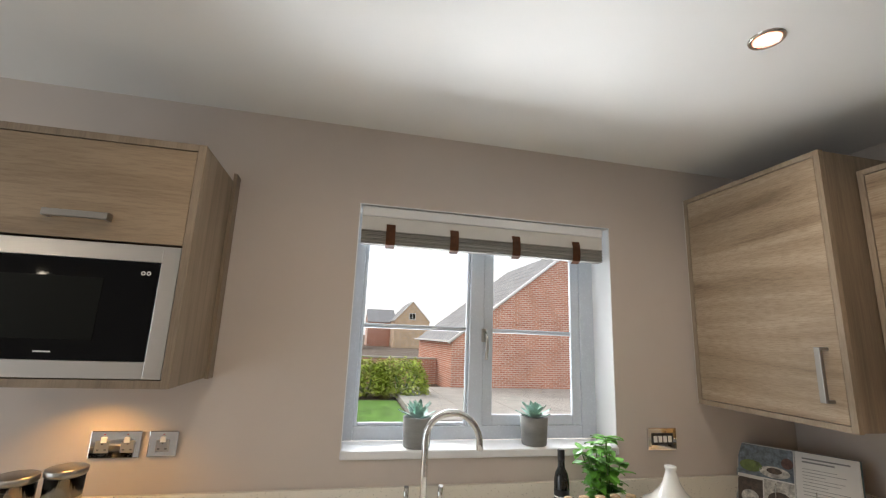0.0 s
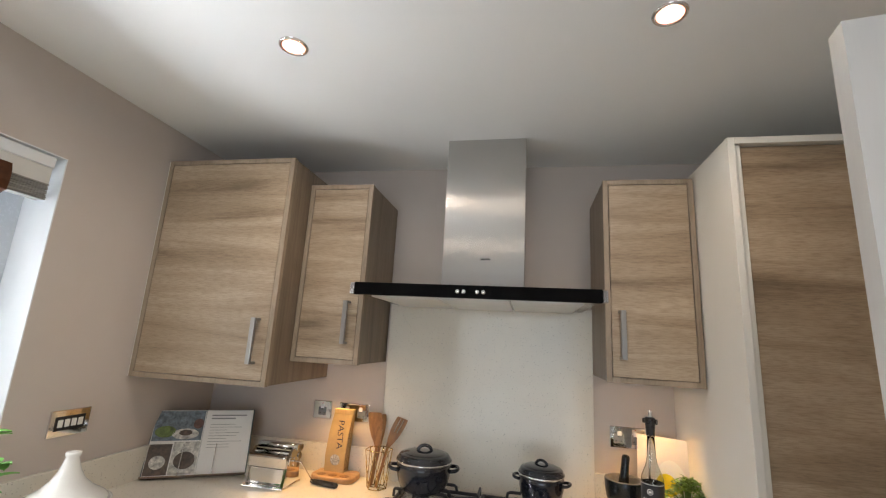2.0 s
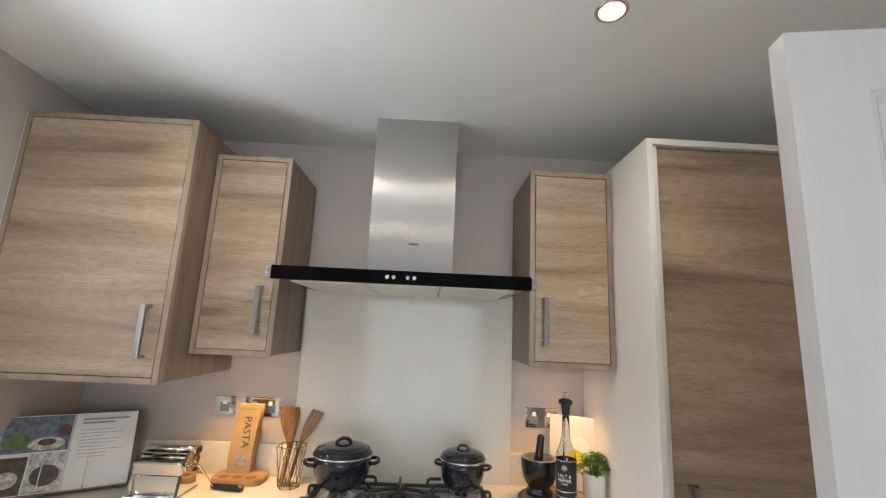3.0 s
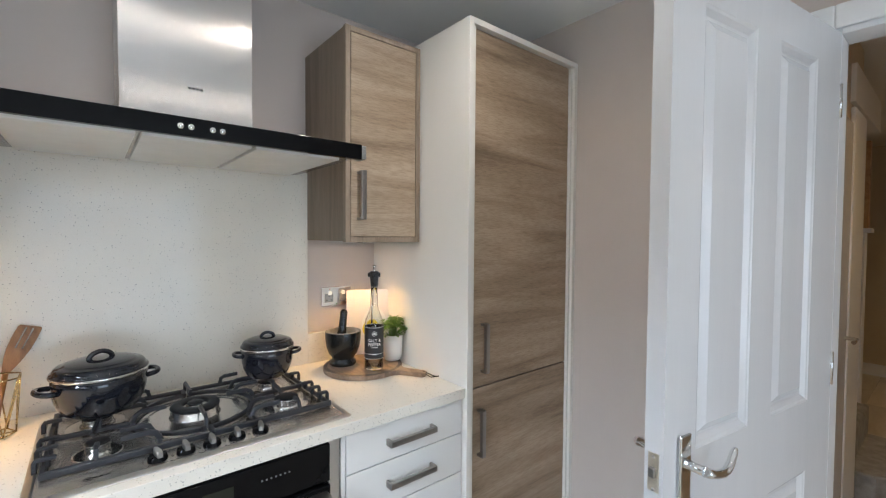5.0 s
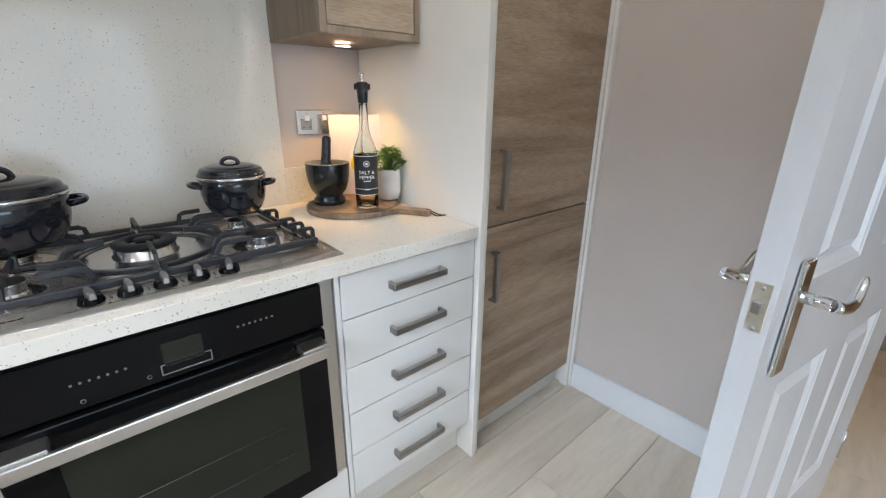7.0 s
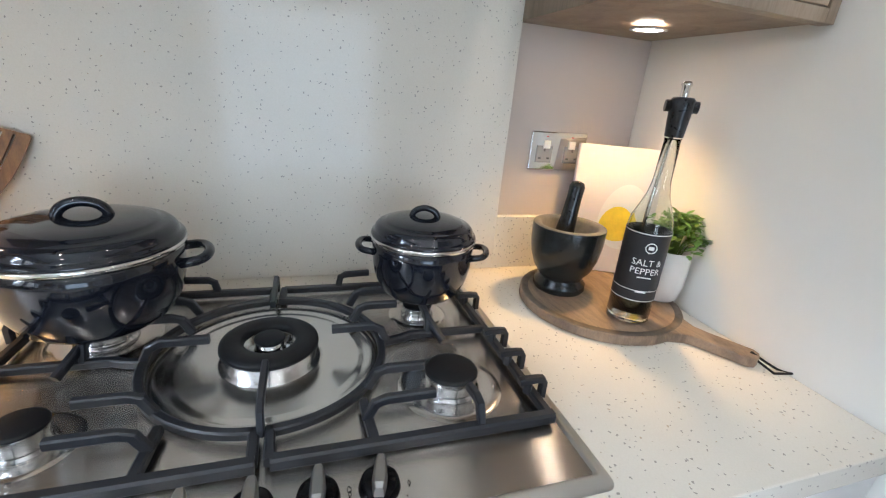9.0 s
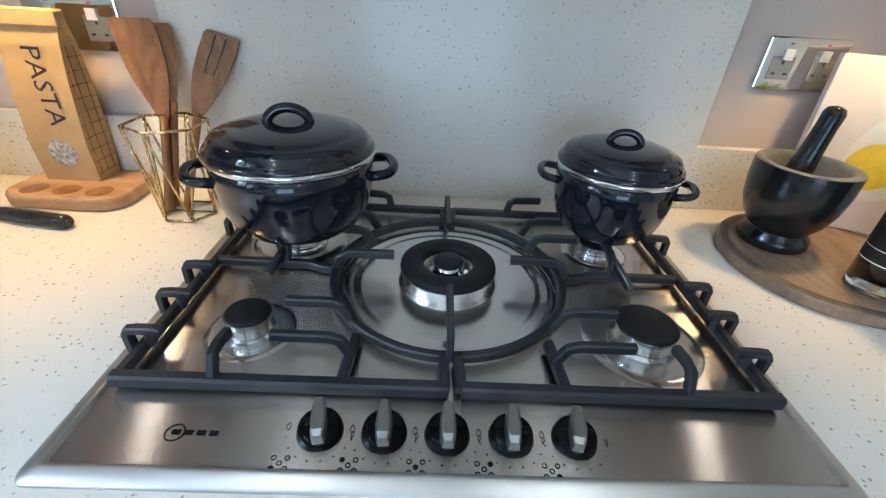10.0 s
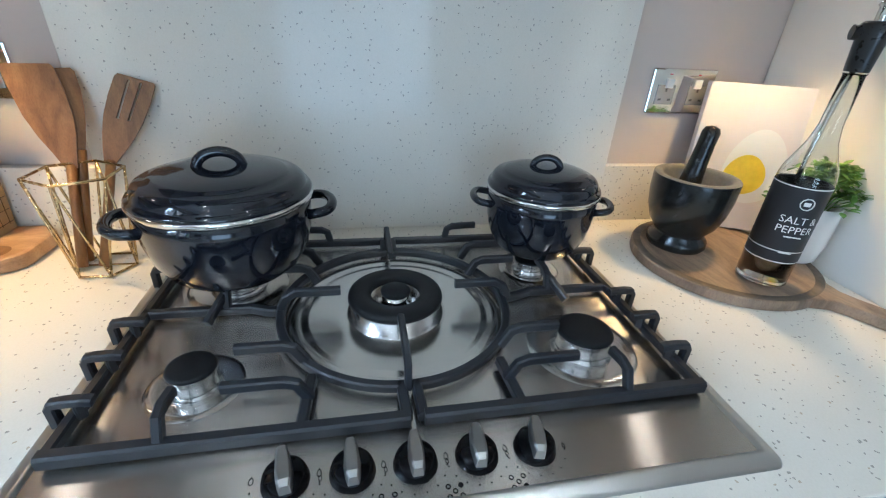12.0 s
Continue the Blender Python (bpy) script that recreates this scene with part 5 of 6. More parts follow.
def blade(bm, foot, neck, top, side, w_neck, w_top, thick, slots=0, round_top=0.0):
    """A handle and a flat spatula head from foot through neck to top."""
    foot, neck, top, side = Vector(foot), Vector(neck), Vector(top), Vector(side).normalized()
    ax = top - neck
    nrm = ax.normalized().cross(side).normalized()
    prof = [(-0.03, w_neck * 0.6), (0.12, w_neck * 1.1), (0.3, w_neck + (w_top - w_neck) * 0.55), (0.5, w_neck + (w_top - w_neck) * 0.88), (0.75, w_top), (1.0 - 0.04, w_top * (1 - round_top)), (1.0, w_top * (0.92 - 2 * round_top))]
    cols = (-1.0, -0.36, -0.22, 0.22, 0.36, 1.0)
    grid = [[[bm.verts.new(neck + ax * s + side * c * w / 2 + nrm * h * thick / 2) for c in cols] for h in (-1, 1)] for s, w in prof]
    for i in range(len(prof) - 1):
        for j in range(5):
            hole = slots and j in (1, 3) and i in (3, 4)
            a, b = grid[i], grid[i + 1]
            if hole:
                for q in (j, j + 1):
                    bm.faces.new((a[0][q], a[1][q], b[1][q], b[0][q]))
                continue
            bm.faces.new((a[0][j], a[0][j + 1], b[0][j + 1], b[0][j]))
            bm.faces.new((a[1][j], b[1][j], b[1][j + 1], a[1][j + 1]))
        bm.faces.new((grid[i][0][0], grid[i + 1][0][0], grid[i + 1][1][0], grid[i][1][0]))
        bm.faces.new((grid[i][0][5], grid[i][1][5], grid[i + 1][1][5], grid[i + 1][0][5]))
    for end in (grid[0], grid[-1]):
        bm.faces.new(end[0] + end[1][::-1])
    bmesh.ops.recalc_face_normals(bm, faces=bm.faces)
    return bm


for label, foot, neck, top, side, wn, wt, slots, rd in (
    ("broad brown wooden spatula standing in the holder", (-0.150, 0.492, WT_Z + 0.006), (-0.094, 0.490, 1.065), (-0.052, 0.526, 1.206), (0.25, -1, 0), 0.026, 0.064, 0, 0.02),
    ("slotted brown wooden turner standing in the holder", (-0.150, 0.462, WT_Z + 0.006), (-0.072, 0.444, 1.066), (-0.033, 0.392, 1.188), (0.1, -1, -0.3), 0.026, 0.056, 1, 0.03),
    ("brown wooden spoon standing in the holder", (-0.128, 0.494, WT_Z + 0.006), (-0.078, 0.478, 1.085), (-0.040, 0.488, 1.200), (0.6, -1, 0), 0.016, 0.034, 0, 0.16),
):
    ob = thing("wooden_utensil", foot, label, "utensil", "wooden utensils")
    a, b = Vector(foot), Vector(neck)
    part("handle", tube(bmesh.new(), [a, a.lerp(b, 0.5), b], [0.0075, 0.0068, 0.0072], 10), M_WOODT, ob)
    part("head", blade(bmesh.new(), foot, neck, top, side, wn, wt, 0.006, slots, rd), M_WOODT, ob)


M_GREYPRINT = surface("mottled_pale_print", (0.50, 0.46, 0.40), 0.7, vary=0.6, scale=160, bumps=0)


def pasta_bag():
    t = thing("pasta_bag", (-0.060, 0.690, WT_Z + 0.0265), "upright brown kraft paper pasta bag with a folded top", "bag")
    z0, z1 = WT_Z + 0.0265, 1.214
    bm = bmesh.new()
    rings = []
    for s, x0, x1, y0, y1 in ((0, -0.086, -0.030, 0.645, 0.741), (0.25, -0.090, -0.027, 0.643, 0.741), (0.6, -0.087, -0.034, 0.636, 0.733), (0.82, -0.084, -0.046, 0.629, 0.724), (0.93, -0.080, -0.060, 0.624, 0.718), (1.0, -0.078, -0.064, 0.621, 0.714)):
        z = z0 + (z1 - z0) * s
        rings.append([bm.verts.new(c) for c in ((x0, y0, z), (x0, (y0 + y1) / 2, z), (x0, y1, z), ((x0 + x1) / 2, y1 - 0.006 * s, z), (x1, y1, z), (x1, y0, z), ((x0 + x1) / 2, y0 + 0.010 * s, z))])
    for a, b in zip(rings, rings[1:]):
        for k in range(7):
            bm.faces.new((a[k], a[(k + 1) % 7], b[(k + 1) % 7], b[k]))
    bm.faces.new(rings[0][::-1])
    bm.faces.new(rings[-1])
    part("bag", bm, M_KRAFT, t, "creased kraft paper")
    part("fold", boxes(((-0.086, 0.619, z1 - 0.024), (-0.064, 0.717, z1 - 0.001)), bevel=0.002), M_KRAFT, t, "folded top strip")
    lettering("PASTA", 0.044, M_INK, t, lambda u, v: Vector((-0.0908 + max(0, -u - 0.01) * 0.05, 0.676 - v * 0.95, 1.100 - u)), "dark printed word")
    part("emblem", lathe([(0, 0.0006), (0.023, 0.0006), (0.024, 0)], (0, 0, 0), 28, pose(-0.0902, 0.690, 0.988, 0, -91, 0)), M_GREYPRINT, t, "pale round print")
    def side(s, q):
        """A point on the bag's narrow side: s up it, q from front to back."""
        for (s0, a0, b0, y0), (s1, a1, b1, y1) in zip(SIDE, SIDE[1:]):
            if s <= s1:
                f = (s - s0) / (s1 - s0)
                a, b, y = a0 + (a1 - a0) * f, b0 + (b1 - b0) * f, y0 + (y1 - y0) * f
                return Vector((a + (b - a) * q, y + 0.010 * s * (1 - abs(2 * q - 1)) - 0.0002, z0 + (z1 - z0) * s))

    SIDE = ((0, -0.086, -0.030, 0.645), (0.25, -0.090, -0.027, 0.643), (0.6, -0.087, -0.034, 0.636), (0.82, -0.084, -0.046, 0.629))
    for k in range(10):
        part("side_line", bars([side(0.05 + 0.078 * k, q) for q in (0.04, 0.5, 0.96)], r=0.0006, segs=5), M_KRAFTD, t)
    for q in (0.2, 0.5, 0.8):
        part("side_line", bars([side(0.04 + 0.07 * k, q) for k in range(12)], r=0.0006, segs=5), M_KRAFTD, t)


def egg_tray():
    t = thing("egg_tray", (-0.105, 0.68, WT_Z), "pale beech egg tray under the pasta bag", "tray")
    part("tray", plate(rounded(-0.158, -0.022, 0.574, 0.782, 0.040), WT_Z + 0.0004, WT_Z + 0.026, 0.006), M_WOODL, t)
    # the tray top is flat; dark discs paint the shade of its hollows
    for y in (0.622, 0.678, 0.734):
        part("egg_hollow", lathe([(0.0215, 0.0002), (0.0195, 0.0006), (0.0, 0.0004)], (-0.126, y, WT_Z + 0.0260), 28), M_WOODT, t, "flat dark disc painting a shallow hollow's shade")


egg_tray()
pasta_bag()


def pasta_machine():
    t = thing("pasta_machine", (-0.25, 0.90, WT_Z), "chrome hand-cranked pasta machine", "pasta machine")
    y0, y1 = 0.812, 0.998
    part("foot_plate", boxes(((-0.330, y0 - 0.004, WT_Z + 0.0005), (-0.175, y1 + 0.004, WT_Z + 0.010)), bevel=0.003), M_CHROME, t)
    for y in (y0, y1 - 0.012):
        bm = plate([(-0.318, WT_Z + 0.010), (-0.190, WT_Z + 0.010), (-0.196, WT_Z + 0.135), (-0.215, WT_Z + 0.150), (-0.262, WT_Z + 0.150), (-0.300, WT_Z + 0.112), (-0.300, WT_Z + 0.080)], 0, 0.012)
        part("side_plate", turned(bm, Matrix(((1, 0, 0, 0), (0, 0, 1, y), (0, 1, 0, 0), (0, 0, 0, 1)))), M_CHROME, t, "chrome side plate")
    for x, z, r in ((-0.275, WT_Z + 0.105, 0.018), (-0.240, WT_Z + 0.098, 0.018), (-0.222, WT_Z + 0.150, 0.014), (-0.196, WT_Z + 0.146, 0.014), (-0.205, WT_Z + 0.112, 0.015)):
        part("roller", bars([(x, y0 - 0.004, z), (x, y1 + 0.004, z)], r=r, segs=20), M_CHROME, t, "polished steel roller")
    part("front_hood", turned(boxes(((-0.012, y0 + 0.004, -0.030), (0.010, y1 - 0.004, 0.030)), bevel=0.008), pose(-0.300, 0, WT_Z + 0.104, 0, -18, 0)), M_CHROME, t, "curved chrome guard")
    part("front_panel", boxes(((-0.300, y0 + 0.014, WT_Z + 0.012), (-0.294, y1 - 0.014, WT_Z + 0.075)), bevel=0.001), M_CHROME, t)
    part("crank_rod", bars([(-0.245, y0 - 0.006, WT_Z + 0.100), (-0.240, y0 - 0.030, WT_Z + 0.098), (-0.205, 0.735, WT_Z + 0.014)], r=0.0035, segs=8), M_CHROME, t)
    part("crank_handle", tube(bmesh.new(), [(-0.192, 0.748, WT_Z + 0.0125), (-0.196, 0.735, WT_Z + 0.0125), (-0.205, 0.68, WT_Z + 0.0125), (-0.214, 0.622, WT_Z + 0.0125), (-0.215, 0.615, WT_Z + 0.0125)], [0.008, 0.0105, 0.012, 0.0118, 0.008], 14), M_PLASTIC, t, "black crank handle")


pasta_machine()


def open_cookbook():
    bl, br = Vector((-0.398, 1.432, WT_Z)), Vector((-0.180, 1.082, WT_Z))
    u = (br - bl).normalized()
    back = Vector((-u.y, u.x, 0))
    if back.x + back.y < 0:
        back = -back
    lean = 0.42
    v = (Vector((0, 0, 1)) + back * lean).normalized()
    n = u.cross(v)
    if n.x + n.y > 0:
        n = -n
    m = Matrix((u, v, n)).transposed().to_4x4()
    m.translation = bl - back * 0.02 + Vector((0, 0, 0.012))
    w = (br - bl).length
    h = 0.275
    st = thing("book_stand", tuple(bl.lerp(br, 0.5)), "wire cookbook stand holding an open book", "book stand")
    part("back_plate", turned(boxes(((0.02, 0.0, -0.016), (w - 0.02, h - 0.04, -0.013)), bevel=0.001), m), M_BRASS, st)
    part("ledge", turned(boxes(((0.0, -0.006, -0.016), (w, -0.001, 0.022)), bevel=0.001), m), M_BOARD, st, "narrow wooden ledge")
    for x in (0.34, 0.66):
        part("page_wire", turned(bars([(w * x, -0.002, 0.022), (w * x, 0.03, 0.014), (w * x, 0.105, 0.007), (w * x, 0.120, 0.0062), (w * x, 0.126, 0.0062)], r=0.0024, segs=8), m), M_CHROME, st, "thin page holder wire")
    part("foot", turned(boxes(((w * 0.4, 0.0, -0.06), (w * 0.6, 0.004, -0.016)), bevel=0.001), m), M_BRASS, st)
    b = thing("open_cookbook", tuple(m @ Vector((w / 2, 0, 0))), "open cookbook with food photographs and a page of text", "book")
    part("page_block", turned(boxes(((0.003, 0, -0.011), (w / 2, h, 0)), ((w / 2 + 0.001, 0, -0.011), (w - 0.003, h, 0)), bevel=0.003), m), M_WHITEP, b, "thick white pages")
    part("cover", turned(boxes(((-0.002, -0.0008, -0.0128), (w + 0.002, h + 0.004, -0.011)), bevel=0.0006), m), surface("teal_book_cover", (0.10, 0.16, 0.17), 0.5), b)
    blue, green, brown, cream, red = (surface(k, c, 0.5, vary=0.5, scale=55, bumps=0) for k, c in (("print_blue", (0.17, 0.21, 0.25)), ("print_green", (0.14, 0.20, 0.05)), ("print_brown", (0.10, 0.07, 0.05)), ("print_cream", (0.62, 0.60, 0.55)), ("print_red", (0.12, 0.06, 0.05))))
    hw = w / 2

    def patch(name, x0, x1, y0, y1, mt, z=0.0004):
        part(name, turned(boxes(((x0, y0, -0.001), (x1, y1, z))), m), mt, b)

    def disc(name, cx, cy, rx, ry, mt, z):
        bm = bmesh.new()
        bm.faces.new([bm.verts.new((cx + rx * math.cos(a), cy + ry * math.sin(a), z)) for a in [2 * math.pi * i / 28 for i in range(28)]])
        part(name, turned(bm, m), mt, b)

    patch("photo", 0.006, hw - 0.004, h * 0.52, h - 0.004, blue)
    patch("photo", 0.006, hw * 0.46, 0.004, h * 0.47, brown)
    patch("photo", hw * 0.48, hw - 0.004, 0.004, h * 0.50, cream)
    disc("food_print", hw * 0.26, h * 0.66, hw * 0.20, h * 0.09, green, 0.0007)
    disc("food_print", hw * 0.66, h * 0.62, hw * 0.26, h * 0.085, cream, 0.0007)
    disc("food_print", hw * 0.66, h * 0.64, hw * 0.13, h * 0.045, brown, 0.0010)
    disc("food_print", hw * 0.88, h * 0.78, hw * 0.10, h * 0.08, red, 0.0007)
    disc("food_print", hw * 0.74, h * 0.22, hw * 0.20, h * 0.13, brown, 0.0007)
    disc("food_print", hw * 0.24, h * 0.20, hw * 0.15, h * 0.10, cream, 0.0007)
    gr = surface("grey_print", (0.30, 0.30, 0.30), 0.6, bumps=0)
    for k, (a, c) in enumerate(((0.12, 0.85), (0.12, 0.62))):
        patch("heading_bar", hw + hw * a, hw + hw * c, h * (0.90 - 0.05 * k), h * (0.915 - 0.05 * k) + 0.002, gr, 0.0005)
    for k in range(9):
        patch("text_bar", hw * 1.12, hw * (1.12 + 0.70 * (0.75 + 0.25 * math.sin(k * 2.3))), h * (0.76 - 0.045 * k), h * (0.76 - 0.045 * k) + 0.0018, gr, 0.0005)


open_cookbook()


def tagine():
    x, y, z = -0.862, 1.265, WT_Z
    t = thing("tagine", (x, y, z), "white glazed tagine with a tall conical lid", "tagine")
    part("dish", lathe([(0, z), (0.075, z), (0.080, z + 0.005), (0.108, z + 0.045), (0.124, z + 0.076), (0.127, z + 0.082), (0.121, z + 0.083), (0.102, z + 0.06), (0, z + 0.02)], (x, y, 0), 48), M_CERAMIC, t, "shallow white dish")
    part("lid", lathe([(0.115, z + 0.074), (0.115, z + 0.090), (0.105, z + 0.100), (0.072, z + 0.120), (0.045, z + 0.146), (0.030, z + 0.174), (0.021, z + 0.202), (0.018, z + 0.214), (0.022, z + 0.222), (0.021, z + 0.230), (0.012, z + 0.231), (0, z + 0.224)], (x, y, 0), 48), M_CERAMIC, t, "tall conical white lid")


tagine()


def dark_bottle():
    x, y, z = -1.330, 1.25, WT_Z
    t = thing("dark_bottle", (x, y, z), "slim dark glass bottle with a black label", "bottle")
    part("glass", lathe([(0, z), (0.025, z), (0.027, z + 0.004), (0.027, z + 0.195), (0.022, z + 0.222), (0.0125, z + 0.240), (0.0115, z + 0.275), (0, z + 0.275)], (x, y, 0), 32), surface("dark_bottle_glass", (0.008, 0.010, 0.009), 0.08, bumps=0, coat=0.5), t)
    part("cap", lathe([(0.0125, z + 0.262), (0.0128, z + 0.299), (0.0115, z + 0.300), (0, z + 0.300)], (x, y, 0), 24), M_PLASTIC, t, "black cap")
    part("label", lathe([(0.0274, z + 0.06), (0.0274, z + 0.17)], (x, y, 0), 32), M_LABEL, t)
    part("label_line", lathe([(0.0277, z + 0.145), (0.0277, z + 0.149)], (x, y, 0), 32), M_WHITEP, t)


dark_bottle()


def basil():
    x, y, z = -1.155, 1.255, WT_Z
    t = thing("basil_plant", (x, y, z), "bright green basil plant in a small pot", "plant")
    part("pot", lathe([(0, z), (0.040, z), (0.052, z + 0.085), (0.055, z + 0.09), (0.048, z + 0.09), (0.046, z + 0.075), (0, z + 0.075)], (x, y, 0), 32), M_CERAMIC, t, "plain pot")
    rnd = random.Random(9)
    bm, st = bmesh.new(), bmesh.new()
    for i in range(15):
        a = rnd.uniform(0, 6.28)
        q = rnd.uniform(0.2, 1.0)
        tip = Vector((x + math.cos(a) * q * 0.085, y + math.sin(a) * q * 0.075, z + rnd.uniform(0.20, 0.345)))
        foot = Vector((x + math.cos(a) * 0.015, y + math.sin(a) * 0.015, z + 0.075))
        mid = foot.lerp(tip, 0.5) + Vector((0, 0, 0.02))
        tube(st, [foot, mid, tip], 0.0022, 6)
        for k in range(4):
            p = foot.lerp(tip, 0.4 + 0.2 * k)
            for s in range(2 if k < 3 else 4):
                leaf(bm, p, a + 1.57 * k + 3.14 * s + rnd.uniform(-0.5, 0.5), rnd.uniform(-0.1, 0.6), rnd.uniform(0.038, 0.062), rnd.uniform(0.026, 0.042), 0.35)
    tagged(part("stem", st, M_STEM, t), kind="stuff")
    part("foliage", bm, M_BASIL, t, "broad bright green leaves")


basil()


def spice_jar(x, y):
    z = WT_Z
    t = thing("spice_jar", (x, y, z), "small glass spice jar with a cork stopper", "jar", "row of spice jars")
    part("jar", lathe([(0, z), (0.020, z), (0.022, z + 0.003), (0.022, z + 0.125), (0.017, z + 0.140), (0.017, z + 0.155), (0.0155, z + 0.155), (0.0155, z + 0.14), (0.020, z + 0.12), (0.020, z + 0.005), (0, z + 0.004)], (x, y, 0), 24), M_GLASS, t)
    part("spice", lathe([(0, z + 0.005), (0.0195, z + 0.005), (0.0195, z + 0.105), (0, z + 0.108)], (x, y, 0), 20), surface("ground_spice", random.choice(((0.32, 0.17, 0.05), (0.25, 0.10, 0.04), (0.20, 0.17, 0.08))), 0.9, vary=0.3, scale=80), t)
    part("cork", lathe([(0.0150, z + 0.146), (0.0165, z + 0.178), (0.0165, z + 0.192), (0.015, z + 0.194), (0, z + 0.194)], (x, y, 0), 20), surface("cork", (0.42, 0.29, 0.17), 0.85, vary=0.25, scale=120, bumps=0.3), t, "pale cork stopper")


for k in range(5):
    spice_jar(-1.385 + 0.056 * k, 1.095 + 0.004 * (k % 2))


M_OATS = surface("pale_dry_goods", (0.66, 0.52, 0.33), 0.85, vary=0.25, scale=120, fine=300, bumps=0.3)


def storage_jar(x, y, h):
    z = WT_Z
    t = thing("storage_jar", (x, y, z), "glass storage jar with a metal-rimmed lid", "jar", "storage jars")
    part("jar", lathe([(0, z), (0.045, z), (0.048, z + 0.004), (0.048, z + h - 0.02), (0.046, z + h - 0.02), (0.046, z + 0.006), (0, z + 0.006)], (x, y, 0), 32), M_GLASS, t)
    part("contents", lathe([(0, z + 0.007), (0.0475, z + 0.007), (0.0475, z + h * 0.7), (0, z + h * 0.72)], (x, y, 0), 24), M_OATS, t, "pale dry goods")
    part("lid", lathe([(0.047, z + h - 0.022), (0.052, z + h - 0.018), (0.053, z + h - 0.003), (0.048, z + h), (0, z + h + 0.002)], (x, y, 0), 32), M_NICKEL, t, "flat metal lid")


storage_jar(-2.900, 1.30, 0.262)
storage_jar(-3.010, 1.28, 0.250)


# ---- window side ----
def succulent(x, y, h, seed):
    z = WIN[2] + 0.021
    t = thing("potted_succulent", (x, y, z), "pale green succulent in a ribbed grey pot", "plant", "succulents on the window board")
    grey = M_POTGREY
    part("pot", lathe([(0, z), (0.049, z), (0.052, z + 0.004), (0.055, z + h * 0.5), (0.058, z + h), (0.053, z + h), (0.052, z + h - 0.012), (0, z + h - 0.012)], (x, y, 0), 36), grey, t, "matt grey pot")
    rnd = random.Random(seed)
    for ring, (n, lift, ln) in enumerate(((9, 0.25, 0.085), (8, 0.6, 0.075), (6, 1.0, 0.058), (4, 1.3, 0.040))):
        for k in range(n):
            bm = bmesh.new()
            leaf(bm, (x, y, z + h - 0.008 + 0.006 * ring), 6.283 * k / n + ring * 0.4 + rnd.uniform(-0.15, 0.15), lift + rnd.uniform(-0.1, 0.1), ln * rnd.uniform(0.85, 1.1), 0.030, -0.12)
            part("leaf", bm, M_SUCC, t)


M_POTGREY = surface("matt_grey_pot", (0.22, 0.215, 0.205), 0.7, vary=0.12, scale=10, fine=160, stretch=(1, 1, 4), bumps=0.2)
succulent(-1.820, 1.500, 0.112, 3)
succulent(-1.316, 1.512, 0.112, 5)


def tap():
    x, y, z = -1.815, 1.345, WT_Z
    t = thing("kitchen_tap", (x, y, z), "chrome swan-neck kitchen tap", "tap")
    part("base", lathe([(0.026, z), (0.026, z + 0.008), (0.019, z + 0.014), (0.017, z + 0.05), (0, z + 0.05)], (x, y, 0), 28), M_CHROME, t)
    top = z + 0.315
    R = 0.098
    c = Vector((x + R * 0.97, y - 0.03, top))
    u = Vector((-0.97, 0.24, 0)).normalized()
    pts = [Vector((x, y, z + 0.02)), Vector((x, y, z + 0.2))] + arc((x + 0.095, y - 0.0235, top), 0.098, 0, 182, 18, u, (0, 0, 1)) + [Vector((x + 0.192, y - 0.047, top - 0.025))]
    part("spout", bars(pts, r=0.0125, segs=16), M_CHROME, t, "tall curved spout")
    for s in (-1, 1):
        part("lever", bars([(x + s * 0.06, y, z), (x + s * 0.06, y, z + 0.12), (x + s * 0.062, y - 0.01, z + 0.165)], r=0.009, segs=12), M_CHROME, t, "slim lever")


tap()
M_BLIND = surface("striped_grey_blind", (0.31, 0.30, 0.275), 0.85, vary=0.2, scale=3, fine=60, stretch=(0.05, 1, 6), bumps=0.2)
M_BLINDTOP = surface("pale_blind_cloth", (0.66, 0.65, 0.62), 0.85, vary=0.05, scale=8, fine=300, bumps=0.2)
M_STRAP = surface("brown_leather_strap", (0.15, 0.052, 0.018), 0.5, vary=0.25, scale=40, bumps=0.2)


def blind():
    x0, x1 = WIN[0] + 0.012, WIN[1] - 0.030
    t = thing("roman_blind", ((x0 + x1) / 2, 1.49, 1.95), "rolled-up grey striped blind with brown straps", "blind")
    part("headrail", boxes(((x0, 1.466, 2.076), (x1, 1.530, 2.116)), bevel=0.004), M_TRIM, t, "white head rail")
    part("cloth", boxes(((x0, 1.474, 2.012), (x1, 1.482, 2.076)), bevel=0.002), M_BLINDTOP, t, "pale upper cloth")
    for k in range(8):
        z = 2.016 - k * 0.0075
        part("fold", boxes(((x0 + 0.002, 1.468 + 0.003 * (k % 2), z - 0.0056), (x1 - 0.002, 1.512, z)), bevel=0.0014), M_BLIND, t)
    for x in (-1.978, -1.703, -1.419, -1.126):
        loop = [(x, 1.470, 2.045), (x, 1.462, 2.020), (x, 1.460, 1.985), (x, 1.464, 1.955), (x, 1.485, 1.944), (x, 1.510, 1.950)]
        bm = bmesh.new()
        rows = [[bm.verts.new((p[0] + s * 0.019, p[1], p[2])) for s in (-1, 1)] for p in loop] 
        for a, b in zip(rows, rows[1:]):
            bm.faces.new((a[0], a[1], b[1], b[0]))
        bmesh.ops.solidify(bm, geom=bm.faces[:], thickness=0.003)
        part("strap", bm, M_STRAP, t, "brown leather strap")


blind()


M_MESHGLASS = surface("meshed_microwave_glass", (0.010, 0.0105, 0.009), 0.4, vary=0.1, scale=3, bumps=0.0, spec=0.06)


